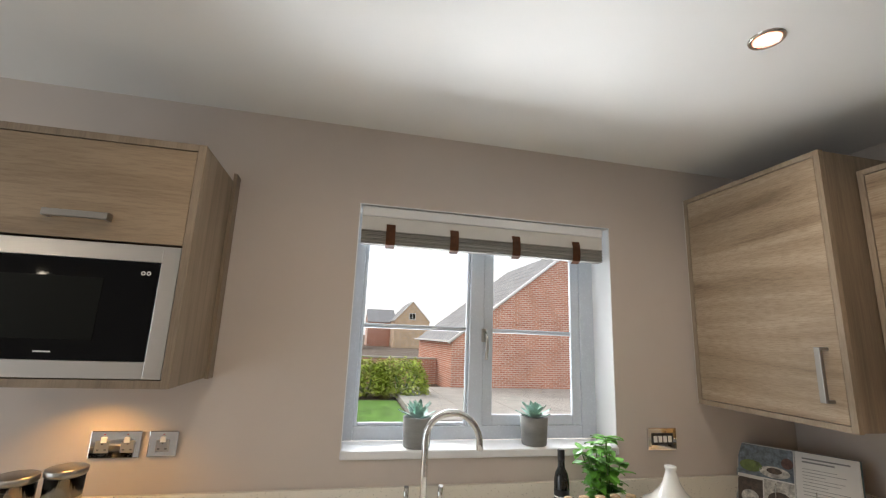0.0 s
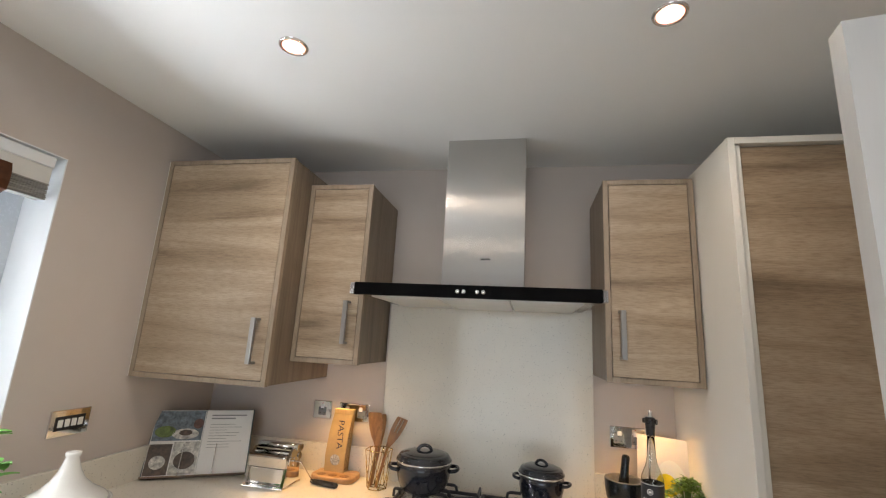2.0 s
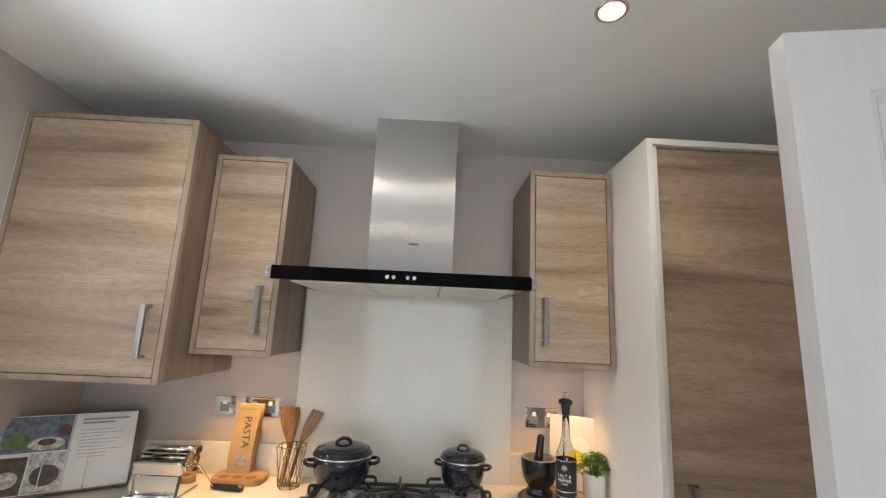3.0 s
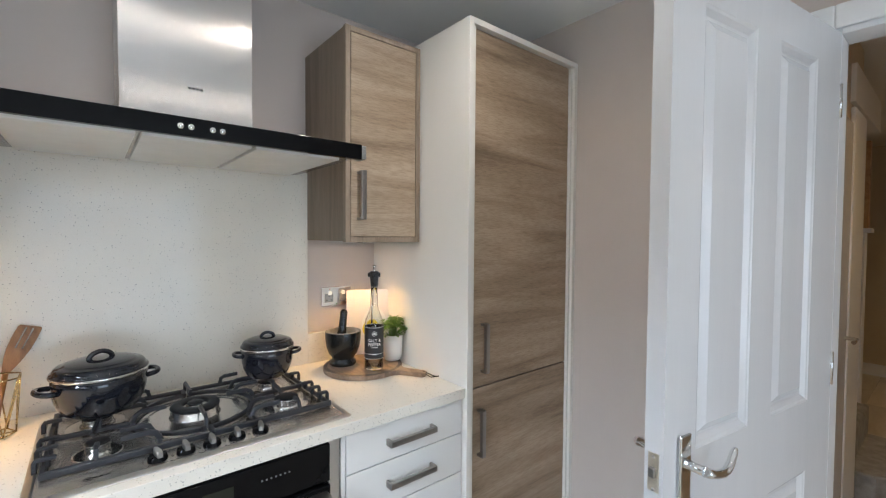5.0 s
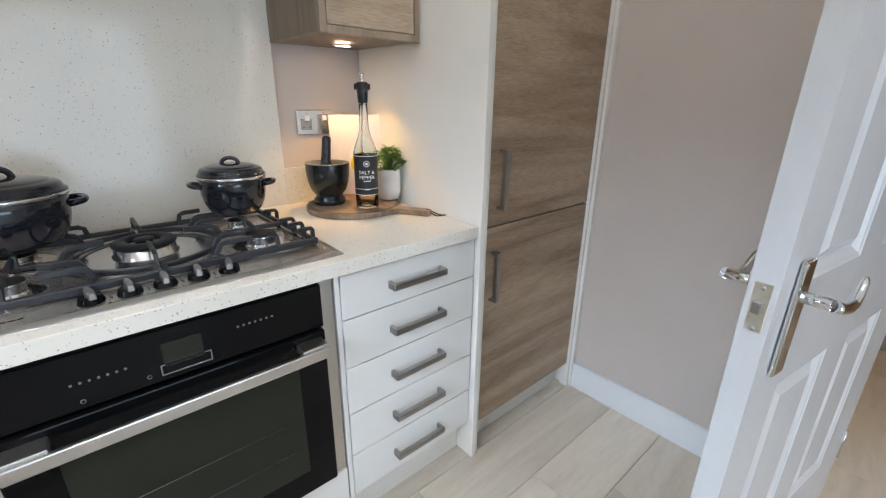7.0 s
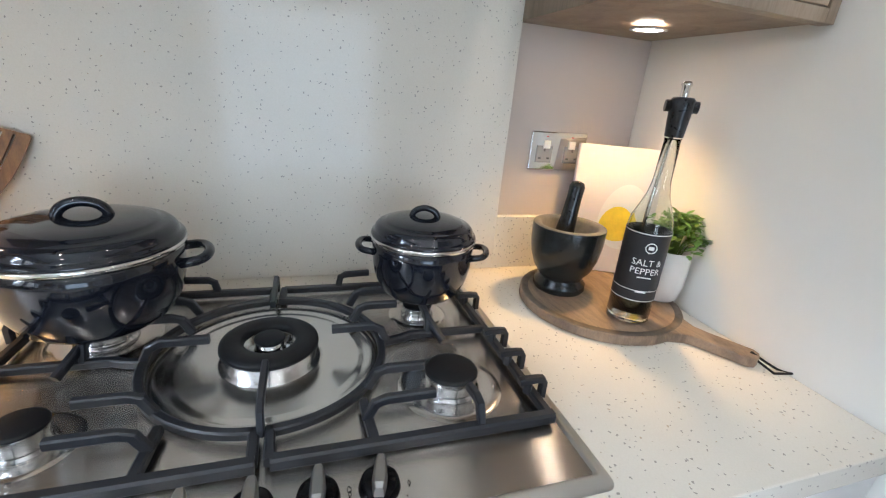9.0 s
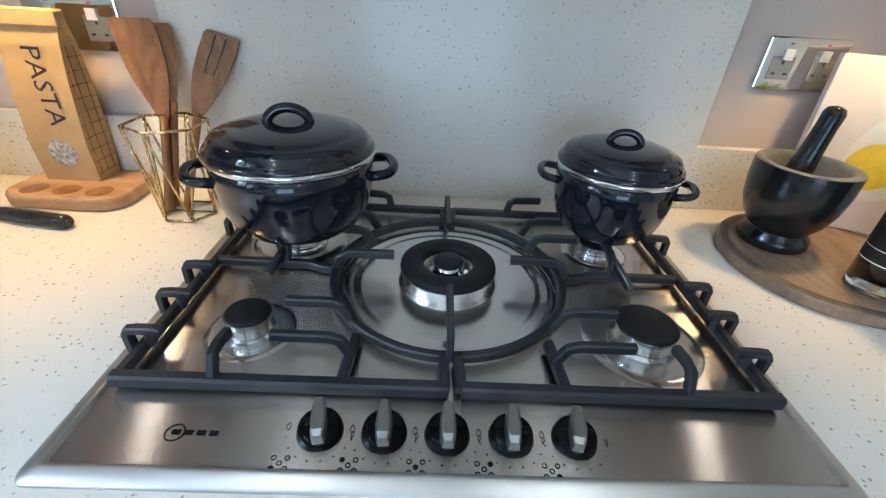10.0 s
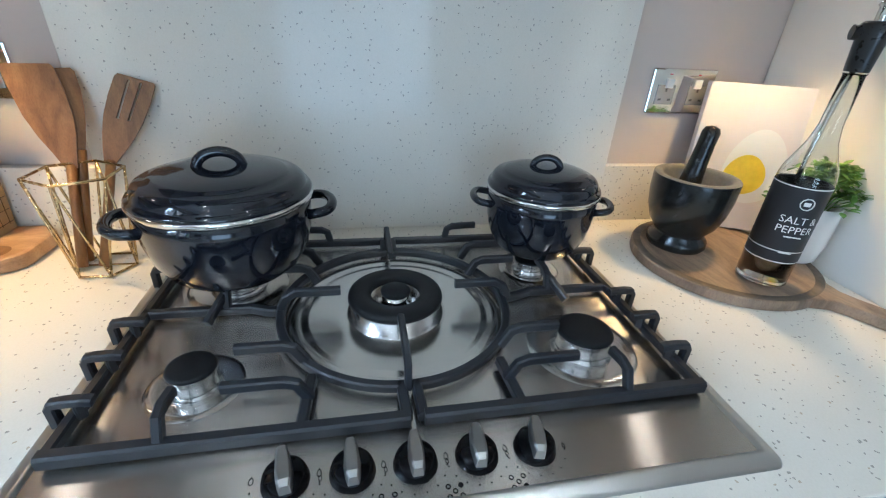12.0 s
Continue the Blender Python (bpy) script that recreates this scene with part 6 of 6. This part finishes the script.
def microwave_unit():
    x0, x1, yf, z0, z1 = -3.19, -2.592, 1.082, 1.420, 2.140
    t = thing("microwave_cupboard", ((x0 + x1) / 2, 1.27, z0), "oak-effect wall cupboard housing the microwave", "cabinet", "kitchen wall cupboards")
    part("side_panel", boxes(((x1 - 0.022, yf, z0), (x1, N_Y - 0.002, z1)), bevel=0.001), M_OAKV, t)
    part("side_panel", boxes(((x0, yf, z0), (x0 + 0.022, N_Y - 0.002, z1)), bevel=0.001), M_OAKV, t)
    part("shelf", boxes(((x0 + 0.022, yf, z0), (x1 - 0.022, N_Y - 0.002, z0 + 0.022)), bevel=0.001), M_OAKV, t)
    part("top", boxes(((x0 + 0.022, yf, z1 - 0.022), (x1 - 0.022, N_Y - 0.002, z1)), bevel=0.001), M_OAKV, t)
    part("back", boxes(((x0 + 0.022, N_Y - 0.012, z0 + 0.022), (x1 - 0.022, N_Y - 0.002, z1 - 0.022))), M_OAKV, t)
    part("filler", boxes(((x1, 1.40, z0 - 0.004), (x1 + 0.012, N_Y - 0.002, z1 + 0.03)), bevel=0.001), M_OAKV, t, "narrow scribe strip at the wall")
    d = part("door", boxes(((x0 + 0.024, yf + 0.002, 1.822), (x1 - 0.024, yf + 0.022, z1 - 0.025)), bevel=0.001), M_OAKX, t, "oak-effect lift-up door")
    bow_handle("handle", d, (-2.965, yf + 0.002, 1.885), (-2.805, yf + 0.002, 1.885), (0, -0.032, 0))
    w = thing("microwave", ((x0 + x1) / 2, 1.15, z0 + 0.024), "built-in microwave with a steel frame and black glass door", "microwave")
    part("frame", boxes(((x0 + 0.024, yf + 0.002, 1.445), (x0 + 0.075, 1.30, 1.815)), ((x1 - 0.070, yf + 0.002, 1.445), (x1 - 0.024, 1.30, 1.815)), ((x0 + 0.075, yf + 0.002, 1.445), (x1 - 0.070, 1.30, 1.490)), ((x0 + 0.075, yf + 0.002, 1.768), (x1 - 0.070, 1.30, 1.815)), bevel=0.001), M_STEEL, w, "brushed steel frame")
    f = part("door_glass", boxes(((x0 + 0.076, yf + 0.006, 1.491), (x1 - 0.071, 1.29, 1.767)), bevel=0.001), M_BLACK, w, "black glass door")
    part("door_window", boxes(((x0 + 0.10, yf + 0.0045, 1.545), (-2.80, yf + 0.008, 1.715)), bevel=0.0005), M_MESHGLASS, f, "meshed dark window")
    part("badge", boxes(((-2.93, yf + 0.0048, 1.510), (-2.89, yf + 0.008, 1.514))), M_SOCKIN, f)
    for k in range(2):
        part("icon", lathe([(0.003, 0), (0.005, 0.0005), (0.006, 0)], (0, 0, 0), 14, pose(-2.705 + 0.014 * k, yf + 0.0058, 1.735, 90, 0, 0)), M_SOCKIN, f)


# oak front turned along x and darkened: the dimmer corner is in its colour
M_OAKX = wood("oak_effect_shaded_lift_door", (0.33, 0.24, 0.155), (0.26, 0.185, 0.115), (0.18, 0.125, 0.075), (0.75, 3, 9))
microwave_unit()
lamp("under_light", "SPOT", look((-2.89, 1.30, 1.412), (-2.89, 1.30, 0)), 8, WARM, radius=0.025, spot=(radians(130), 0.6))


# ---- dining end, behind the walk ----
def pendant(y):
    x, z = -3.62, 1.80
    t = thing("pendant_lamp", (x, y, z), "hanging pendant lamp with a lit bulb", "pendant lamp", "row of pendant lamps")
    part("cord", bars([(x, y, z + 0.12), (x, y, TOP)], r=0.003, segs=8), M_CORD, t)
    part("holder", lathe([(0.016, z + 0.03), (0.018, z + 0.06), (0.012, z + 0.12), (0, z + 0.12)], (x, y, 0), 20), M_BRASS, t)
    part("bulb", lathe([(0, z - 0.018), (0.010, z - 0.014), (0.013, z - 0.004), (0.012, z + 0.012), (0.009, z + 0.03)], (x, y, 0), 20), M_SMALLBULB, t, "glowing bulb")


for y in (0.285, -0.04, -0.375):
    pendant(y)

# ---- hall things ----
def stairs():
    t = thing("staircase", (-1.2, -3.43, 0), "carpeted bottom steps of the staircase with a white half wall", "staircase")
    for k in range(4):
        z0, z1 = k * 0.19, (k + 1) * 0.19
        xf = -1.66 + 0.13 * max(0, k - 0) if k == 0 else -1.46 + 0.24 * (k - 1)
        ob = [(xf + 0.10, -2.99), (-0.56, -2.99), (-0.56, -3.69), (xf + 0.10, -3.69), (xf + 0.03, -3.63), (xf, -3.53), (xf, -3.15), (xf + 0.03, -3.05)] if k == 0 else [(xf, -2.99), (-0.56, -2.99), (-0.56, -3.69), (xf, -3.69)]
        part("step", plate(ob[::-1], z0 + 0.0005, z1, 0.012), M_CARPET, t, "grey carpeted step")
    part("half_wall", boxes(((-1.41, -3.81, 0), (-0.56, -3.71, 1.51)), bevel=0.002), M_TRIM, t, "white half wall")
    part("wall_cap", boxes(((-1.44, -3.83, 1.51), (-0.56, -3.69, 1.54)), bevel=0.006), M_TRIM, t, "white rounded capping")
    part("newel_post", boxes(((-1.42, -3.79, 1.54), (-1.38, -3.73, 2.12)), bevel=0.004), M_WOODL, t, "pale wooden newel post")


stairs()


def front_door():
    y = HEND
    t = tagged(thing("door_2", (-1.95, y, 0)), "white front door with a lever handle and letter plate", "door", kind="structure")
    part("leaf", boxes(((-2.40, y + 0.002, 0.03), (-1.50, y + 0.045, 2.05)), bevel=0.004), M_DOOR, t)
    part("frame", boxes(((-1.50, y + 0.002, 0), (-1.43, y + 0.06, 2.12)), ((-2.47, y + 0.002, 0), (-2.40, y + 0.06, 2.12)), ((-2.40, y + 0.002, 2.05), (-1.50, y + 0.06, 2.12)), bevel=0.004), M_TRIM, t)
    part("threshold", boxes(((-2.40, y + 0.002, 0.0), (-1.50, y + 0.07, 0.03)), bevel=0.003), M_PLASTIC, t)
    part("panel", boxes(((-2.28, y + 0.045, 0.20), (-1.62, y + 0.052, 0.85)), bevel=0.006), M_DOOR, t)
    part("letter_plate", boxes(((-1.78, y + 0.045, 1.22), (-1.55, y + 0.055, 1.27)), bevel=0.003), M_BRASS, t)
    part("handle_plate", boxes(((-1.575, y + 0.045, 0.93), (-1.545, y + 0.055, 1.15)), bevel=0.003), M_CHROME, t)
    part("lever", bars([(-1.56, y + 0.05, 1.08), (-1.56, y + 0.095, 1.08), (-1.68, y + 0.10, 1.075)], r=0.010), M_CHROME, t)


front_door()
dm = thing("door_mat", (-1.85, -5.75, 0), "dark brown coir door mat on the hall floor", "mat")
part("mat", boxes(((-2.35, -6.05, 0.0005), (-1.46, -5.45, 0.014)), bevel=0.004), surface("dark_mat", (0.035, 0.025, 0.02), 0.95, vary=0.4, scale=60, fine=400, bumps=0.6), dm)


def cupboard_door():
    x = HX1
    t = tagged(thing("door_3", (x, -2.1, 0)), "white cupboard door in the hall wall", "door", kind="structure")
    part("leaf", boxes(((x - 0.014, -2.56, 0.01), (x - 0.001, -1.84, 2.02)), bevel=0.003), M_DOOR, t)
    part("architrave", boxes(((x - 0.020, -2.93, 0.0), (x - 0.001, -2.57, 2.10)), bevel=0.004), M_TRIM, t, "white painted boxing beside the cupboard")
    part("lever", bars([(x - 0.014, -2.50, 1.0), (x - 0.055, -2.50, 1.0), (x - 0.058, -2.40, 1.0)], r=0.009), M_CHROME, t, "chrome lever")


cupboard_door()


def wall_mirror():
    t = thing("wall_mirror", (-0.56, -4.6, 1.5), "tall mirror with a gilt frame on the hall wall", "mirror")
    part("frame", boxes(((-0.575, -5.0, 1.15), (-0.552, -4.96, 2.0)), ((-0.575, -4.24, 1.15), (-0.552, -4.20, 2.0)), ((-0.575, -4.96, 1.15), (-0.552, -4.24, 1.19)), ((-0.575, -4.96, 1.96), (-0.552, -4.24, 2.0)), bevel=0.004), M_BRASS, t, "thin gilt frame")
    part("glass", boxes(((-0.560, -4.96, 1.19), (-0.553, -4.24, 1.96))), surface("mirror_silver", (0.9, 0.9, 0.9), 0.01, 1.0, vary=0.0, bumps=0, rough_vary=0), t)


wall_mirror()


def hall_downlight(x, y):
    t = thing("downlight", (x, y, TOP), "lit recessed hall downlight", "downlight", "hall downlights")
    part("rim", lathe([(0.034, 0.004), (0.034, -0.002), (0.040, -0.006), (0.046, -0.003), (0.047, 0.0)], (x, y, TOP), 28), M_CHROME, t)
    part("bulb", lathe([(0, -0.003), (0.016, -0.0025), (0.034, 0.0)], (x, y, TOP), 20), M_BULB, t)
    lamp("downlight_beam", "SPOT", look((x, y, TOP - 0.02), (x, y, 0)), 18, (1.0, 0.60, 0.22), radius=0.03, spot=(radians(140), 0.9))


hall_downlight(-2.1, -2.3)
hall_downlight(-2.1, -4.4)


# ---- glazed doors at the dining end ----
def french_doors():
    x = W_X
    t = tagged(thing("window_2", (x, 0, 0)), "white glazed double doors at the dining end", "window", kind="structure")
    part("frame", boxes(((x, -0.95, 0.0), (x + 0.05, -0.87, 2.12)), ((x, 0.87, 0.0), (x + 0.05, 0.95, 2.12)), ((x, -0.04, 0.0), (x + 0.05, 0.04, 2.12)), ((x, -0.87, 2.04), (x + 0.05, -0.04, 2.12)), ((x, 0.04, 2.04), (x + 0.05, 0.87, 2.12)), ((x, -0.87, 0.0), (x + 0.05, -0.04, 0.12)), ((x, 0.04, 0.0), (x + 0.05, 0.87, 0.12)), bevel=0.004), M_UPVC, t)


french_doors()


# ---- outside the window ----
M_BRICK = bricks("red_brick", (0.45, 0.165, 0.10), (0.58, 0.26, 0.18), (0.66, 0.58, 0.52))
M_BUFF = bricks("buff_brick", (0.60, 0.44, 0.27), (0.68, 0.52, 0.34), (0.62, 0.55, 0.46))
M_ROOF = surface("grey_roof_tile", (0.27, 0.28, 0.295), 0.8, vary=0.15, scale=1.5, fine=12, stretch=(1, 1, 1), bumps=0.4)
M_GRASS = surface("lawn_grass", (0.10, 0.24, 0.03), 0.9, vary=0.3, scale=3, fine=90, bumps=0.6)
M_PAVE = surface("pale_paving", (0.42, 0.40, 0.37), 0.85, vary=0.12, scale=2, fine=50, bumps=0.3)
M_HEDGE = surface("hedge_leaves", (0.46, 0.57, 0.09), 0.6, vary=0.3, scale=4, fine=40, bumps=0.1)
M_EARTH = surface("garden_soil", (0.13, 0.10, 0.075), 0.95, vary=0.25, scale=4, fine=60, bumps=0.5)
structure("ground", boxes(((-400, N_Y + T + 0.01, -0.9), (400, 900, -0.30))), M_EARTH, "bare garden ground beyond the window", "ground")
structure("lawn", boxes(((-9, 5.0, -0.32), (-0.55, 12.4, -0.22)), bevel=0.02), M_GRASS, "short green lawn", "lawn")


def paving():
    t = tagged(thing("pavement", (2, 8, -0.3)), "pale paved drive beside the garage", "pavement", kind="structure")
    for i in range(6):
        for j in range(11):
            x0, y0 = -0.45 + i * 1.32, N_Y + T + 0.3 + j * 1.18
            part("paving_slab", boxes(((x0, y0, -0.30), (x0 + 1.305, y0 + 1.165, -0.165 + 0.03 * (y0 > 9))), bevel=0.006), M_PAVE, t)


paving()


def gable_house(name, label, x0, x1, y0, y1, base, eave, ridge, windows=(), group="", along="y", walls=None):
    """A brick building; its ridge runs along y (gable towards the room) or along x."""
    t = thing(name, ((x0 + x1) / 2, (y0 + y1) / 2, base), label, "house" if name == "house" else "garage", group)
    walls = walls or M_BRICK
    part("wall", boxes(((x0, y0, base), (x1, y1, eave))), walls, t, "coursed brick wall")
    bm, g = bmesh.new(), bmesh.new()
    o = 0.16
    if along == "y":
        xm = (x0 + x1) / 2
        for ys in ((y0, y0 + 0.1), (y1 - 0.1, y1)):
            vs = [g.verts.new(c) for y in ys for c in ((x0, y, eave), (x1, y, eave), (xm, y, ridge))]
            for f in ((0, 1, 2), (3, 5, 4), (0, 3, 4, 1), (1, 4, 5, 2), (2, 5, 3, 0)):
                g.faces.new([vs[i] for i in f])
        k = (ridge - eave) / (xm - x0)
        for xa, s in ((x0 - o, 1), (x1 + o, -1)):
            n = 14
            for i in range(n):
                a, b = xa + (xm - xa) * i / n, xa + (xm - xa) * (i + 1.06) / n
                za, zb = ridge - abs(xm - a) * k, ridge - abs(xm - b) * k
                if i == n - 1:
                    b, zb = xm, ridge
                lo = [(a, y0 - 0.1, za + 0.035), (b, y0 - 0.1, zb + 0.02), (b, y1 + 0.1, zb + 0.02), (a, y1 + 0.1, za + 0.035)]
                v = [bm.verts.new(c) for c in lo] + [bm.verts.new((c[0], c[1], c[2] + 0.035)) for c in lo]
                for f in ((0, 1, 2, 3), (4, 7, 6, 5), (0, 4, 5, 1), (1, 5, 6, 2), (2, 6, 7, 3), (3, 7, 4, 0)):
                    bm.faces.new([v[i] for i in f])
        vg = bmesh.new()
        for xa in (x0 - o, x1 + o):
            za = ridge - abs(xm - xa) * k
            tube(vg, [(xa, y0 - 0.11, za + 0.03), (xm, y0 - 0.11, ridge + 0.03)], 0.06, 4)
        part("verge", vg, M_TRIM, t, "white verge trim")
    else:
        ym = (y0 + y1) / 2
        k = (ridge - eave) / (ym - y0)
        for xs in ((x0, x0 + 0.1), (x1 - 0.1, x1)):
            vs = [g.verts.new(c) for x in xs for c in ((x, y0, eave), (x, y1, eave), (x, ym, ridge))]
            for f in ((0, 1, 2), (3, 5, 4), (0, 3, 4, 1), (1, 4, 5, 2), (2, 5, 3, 0)):
                g.faces.new([vs[i] for i in f])
        for ya in (y0 - o, y1 + o):
            za = ridge - abs(ym - ya) * k
            lo = [(x0 - 0.1, ya, za + 0.02), (x1 + 0.1, ya, za + 0.02), (x1 + 0.1, ym, ridge + 0.02), (x0 - 0.1, ym, ridge + 0.02)]
            v = [bm.verts.new(c) for c in lo] + [bm.verts.new((c[0], c[1], c[2] + 0.08)) for c in lo]
            for f in ((0, 1, 2, 3), (4, 7, 6, 5), (0, 4, 5, 1), (1, 5, 6, 2), (2, 6, 7, 3), (3, 7, 4, 0)):
                bm.faces.new([v[i] for i in f])
    bmesh.ops.recalc_face_normals(g, faces=g.faces)
    part("gable", g, walls, t)
    part("roof", bm, M_ROOF, t, "grey tiled roof")
    part("gutter", boxes(((x0 - o - 0.08, y0 - 0.08, eave - 0.07), (x0 - o + 0.04, y1 + 0.08, eave + 0.0))), M_TRIM if along == "y" else M_PLASTIC, t, "pale gutter")
    for wx, wz, ww, wh in windows:
        win = part("window", boxes(((wx - ww / 2, y0 - 0.03, wz), (wx + ww / 2, y0 + 0.02, wz + wh)), bevel=0.01), M_TRIM, t, "white framed window")
        part("pane", boxes(((wx - ww / 2 + 0.07, y0 - 0.034, wz + 0.07), (wx - 0.03, y0 - 0.02, wz + wh - 0.07)), ((wx + 0.03, y0 - 0.034, wz + 0.07), (wx + ww / 2 - 0.07, y0 - 0.02, wz + wh - 0.07))), M_GREYGLASS, win)
    return t


gable_house("garage", "red brick garage with a grey tiled gable roof", 1.66, 11.4, 15.0, 22.0, -0.3, 1.49, 5.25)
gable_house("house", "distant brick house with a grey roof and white window", -9.5, -0.6, 58, 68, -0.4, 3.1, 6.2, ((-1.9, 1.2, 1.3, 1.4),), "distant houses", "x")
gable_house("house", "distant buff brick house with its gable towards the garden", 5.2, 10.6, 66, 76, -0.4, 3.8, 6.8, ((7.9, 4.0, 1.0, 1.0),), "distant houses", walls=M_BUFF)
gable_house("house", "distant brick house with a long grey roof", 1.5, 6.0, 72, 80, -0.4, 3.6, 5.8, (), "distant houses", "x")


def garden_wall():
    t = thing("garden_wall", (-2.5, 17.5, -0.3), "low red brick garden wall beyond the hedge", "wall")
    part("wall", boxes(((-9, 17.4, -0.3), (1.6, 17.65, 0.68))), M_BRICK, t)
    part("coping", boxes(((-9, 17.36, 0.68), (1.6, 17.69, 0.74)), bevel=0.01), M_PAVE, t, "pale coping")


garden_wall()


def hedge():
    for cx, r, seed in ((-3.4, 0.70, 1), (-2.35, 0.60, 2), (-1.35, 0.74, 3), (-0.25, 0.76, 4), (-4.6, 0.75, 5)):
        rnd = random.Random(seed)
        y, z = 13.4 + 0.2 * (seed % 2), -0.3
        t = thing("garden_shrub", (cx, y, z), "rounded yellow-green garden shrub beside the lawn", "shrub", "shrubs by the lawn")
        bm = bmesh.new()
        for i in range(1300):
            a, b = rnd.uniform(0, 6.283), rnd.uniform(0, 1)
            q = 1 + 0.18 * math.sin(3 * a + seed) * 0.6 + rnd.uniform(-0.10, 0.06)
            p = Vector((cx + math.cos(a) * r * q * math.sqrt(1 - b * b * 0.8), y + math.sin(a) * r * 0.8 * q * math.sqrt(1 - b * b * 0.8), z + 0.1 + b * 0.95 * r * q * 1.35))
            for k in range(2):
                leaf(bm, p + Vector((rnd.uniform(-0.05, 0.05), rnd.uniform(-0.05, 0.05), rnd.uniform(-0.05, 0.05))), rnd.uniform(0, 6.28), rnd.uniform(-0.6, 0.9), rnd.uniform(0.08, 0.14), rnd.uniform(0.05, 0.08))
        tagged(part("foliage", bm, M_HEDGE, t), kind="stuff")
        part("branch", bars(*[[(cx, y, z), (cx + 0.3 * r * math.cos(k), y + 0.3 * r * math.sin(k), z + 0.4 * r), (cx + 0.6 * r * math.cos(k), y + 0.6 * r * math.sin(k), z + 0.9 * r)] for k in range(6)], r=0.02, segs=5), M_STEM, t)


hedge()

# ---- floor tiles ----
def floor_planks():
    w, ln, gap = 0.2165, 0.90, 0.0025
    shared = {}
    rows = [(-0.445 - w * k) for k in range(-1, 22)]
    offs = (0.33, -0.03, 0.21, 0.55, 0.12, 0.68)
    for k, x1 in enumerate(rows):
        x0 = x1 - w
        if x0 < W_X + 0.01 or x1 > -0.01:
            continue
        south = HEND if HX0 < (x0 + x1) / 2 < -0.5 else S_Y
        y = 1.44 + offs[k % 6] - ln
        y = {3: -0.930 + ln * 2, 4: -1.093 + ln * 2, 2: -0.567 + ln * 2}.get(k, y + ln)
        while y > south:
            a, b = max(south + 0.002, y - ln + gap), min(1.455, y)
            if b - a > 0.02:
                key = round(b - a, 3)
                if key not in shared:
                    me = bpy.data.meshes.new("floor_tile")
                    bm = boxes(((-w / 2 + gap / 2, -(b - a) / 2, -0.010), (w / 2 - gap / 2, (b - a) / 2, 0.0)), bevel=0.0012, seg=1)
                    bm.to_mesh(me)
                    bm.free()
                    me.materials.append(M_TILE)
                    shared[key] = me
                ob = new("floor_tile", shared[key])
                ob.location = ((x0 + x1) / 2, (a + b) / 2, 0)
                ob.parent = floor
            y -= ln


floor_planks()
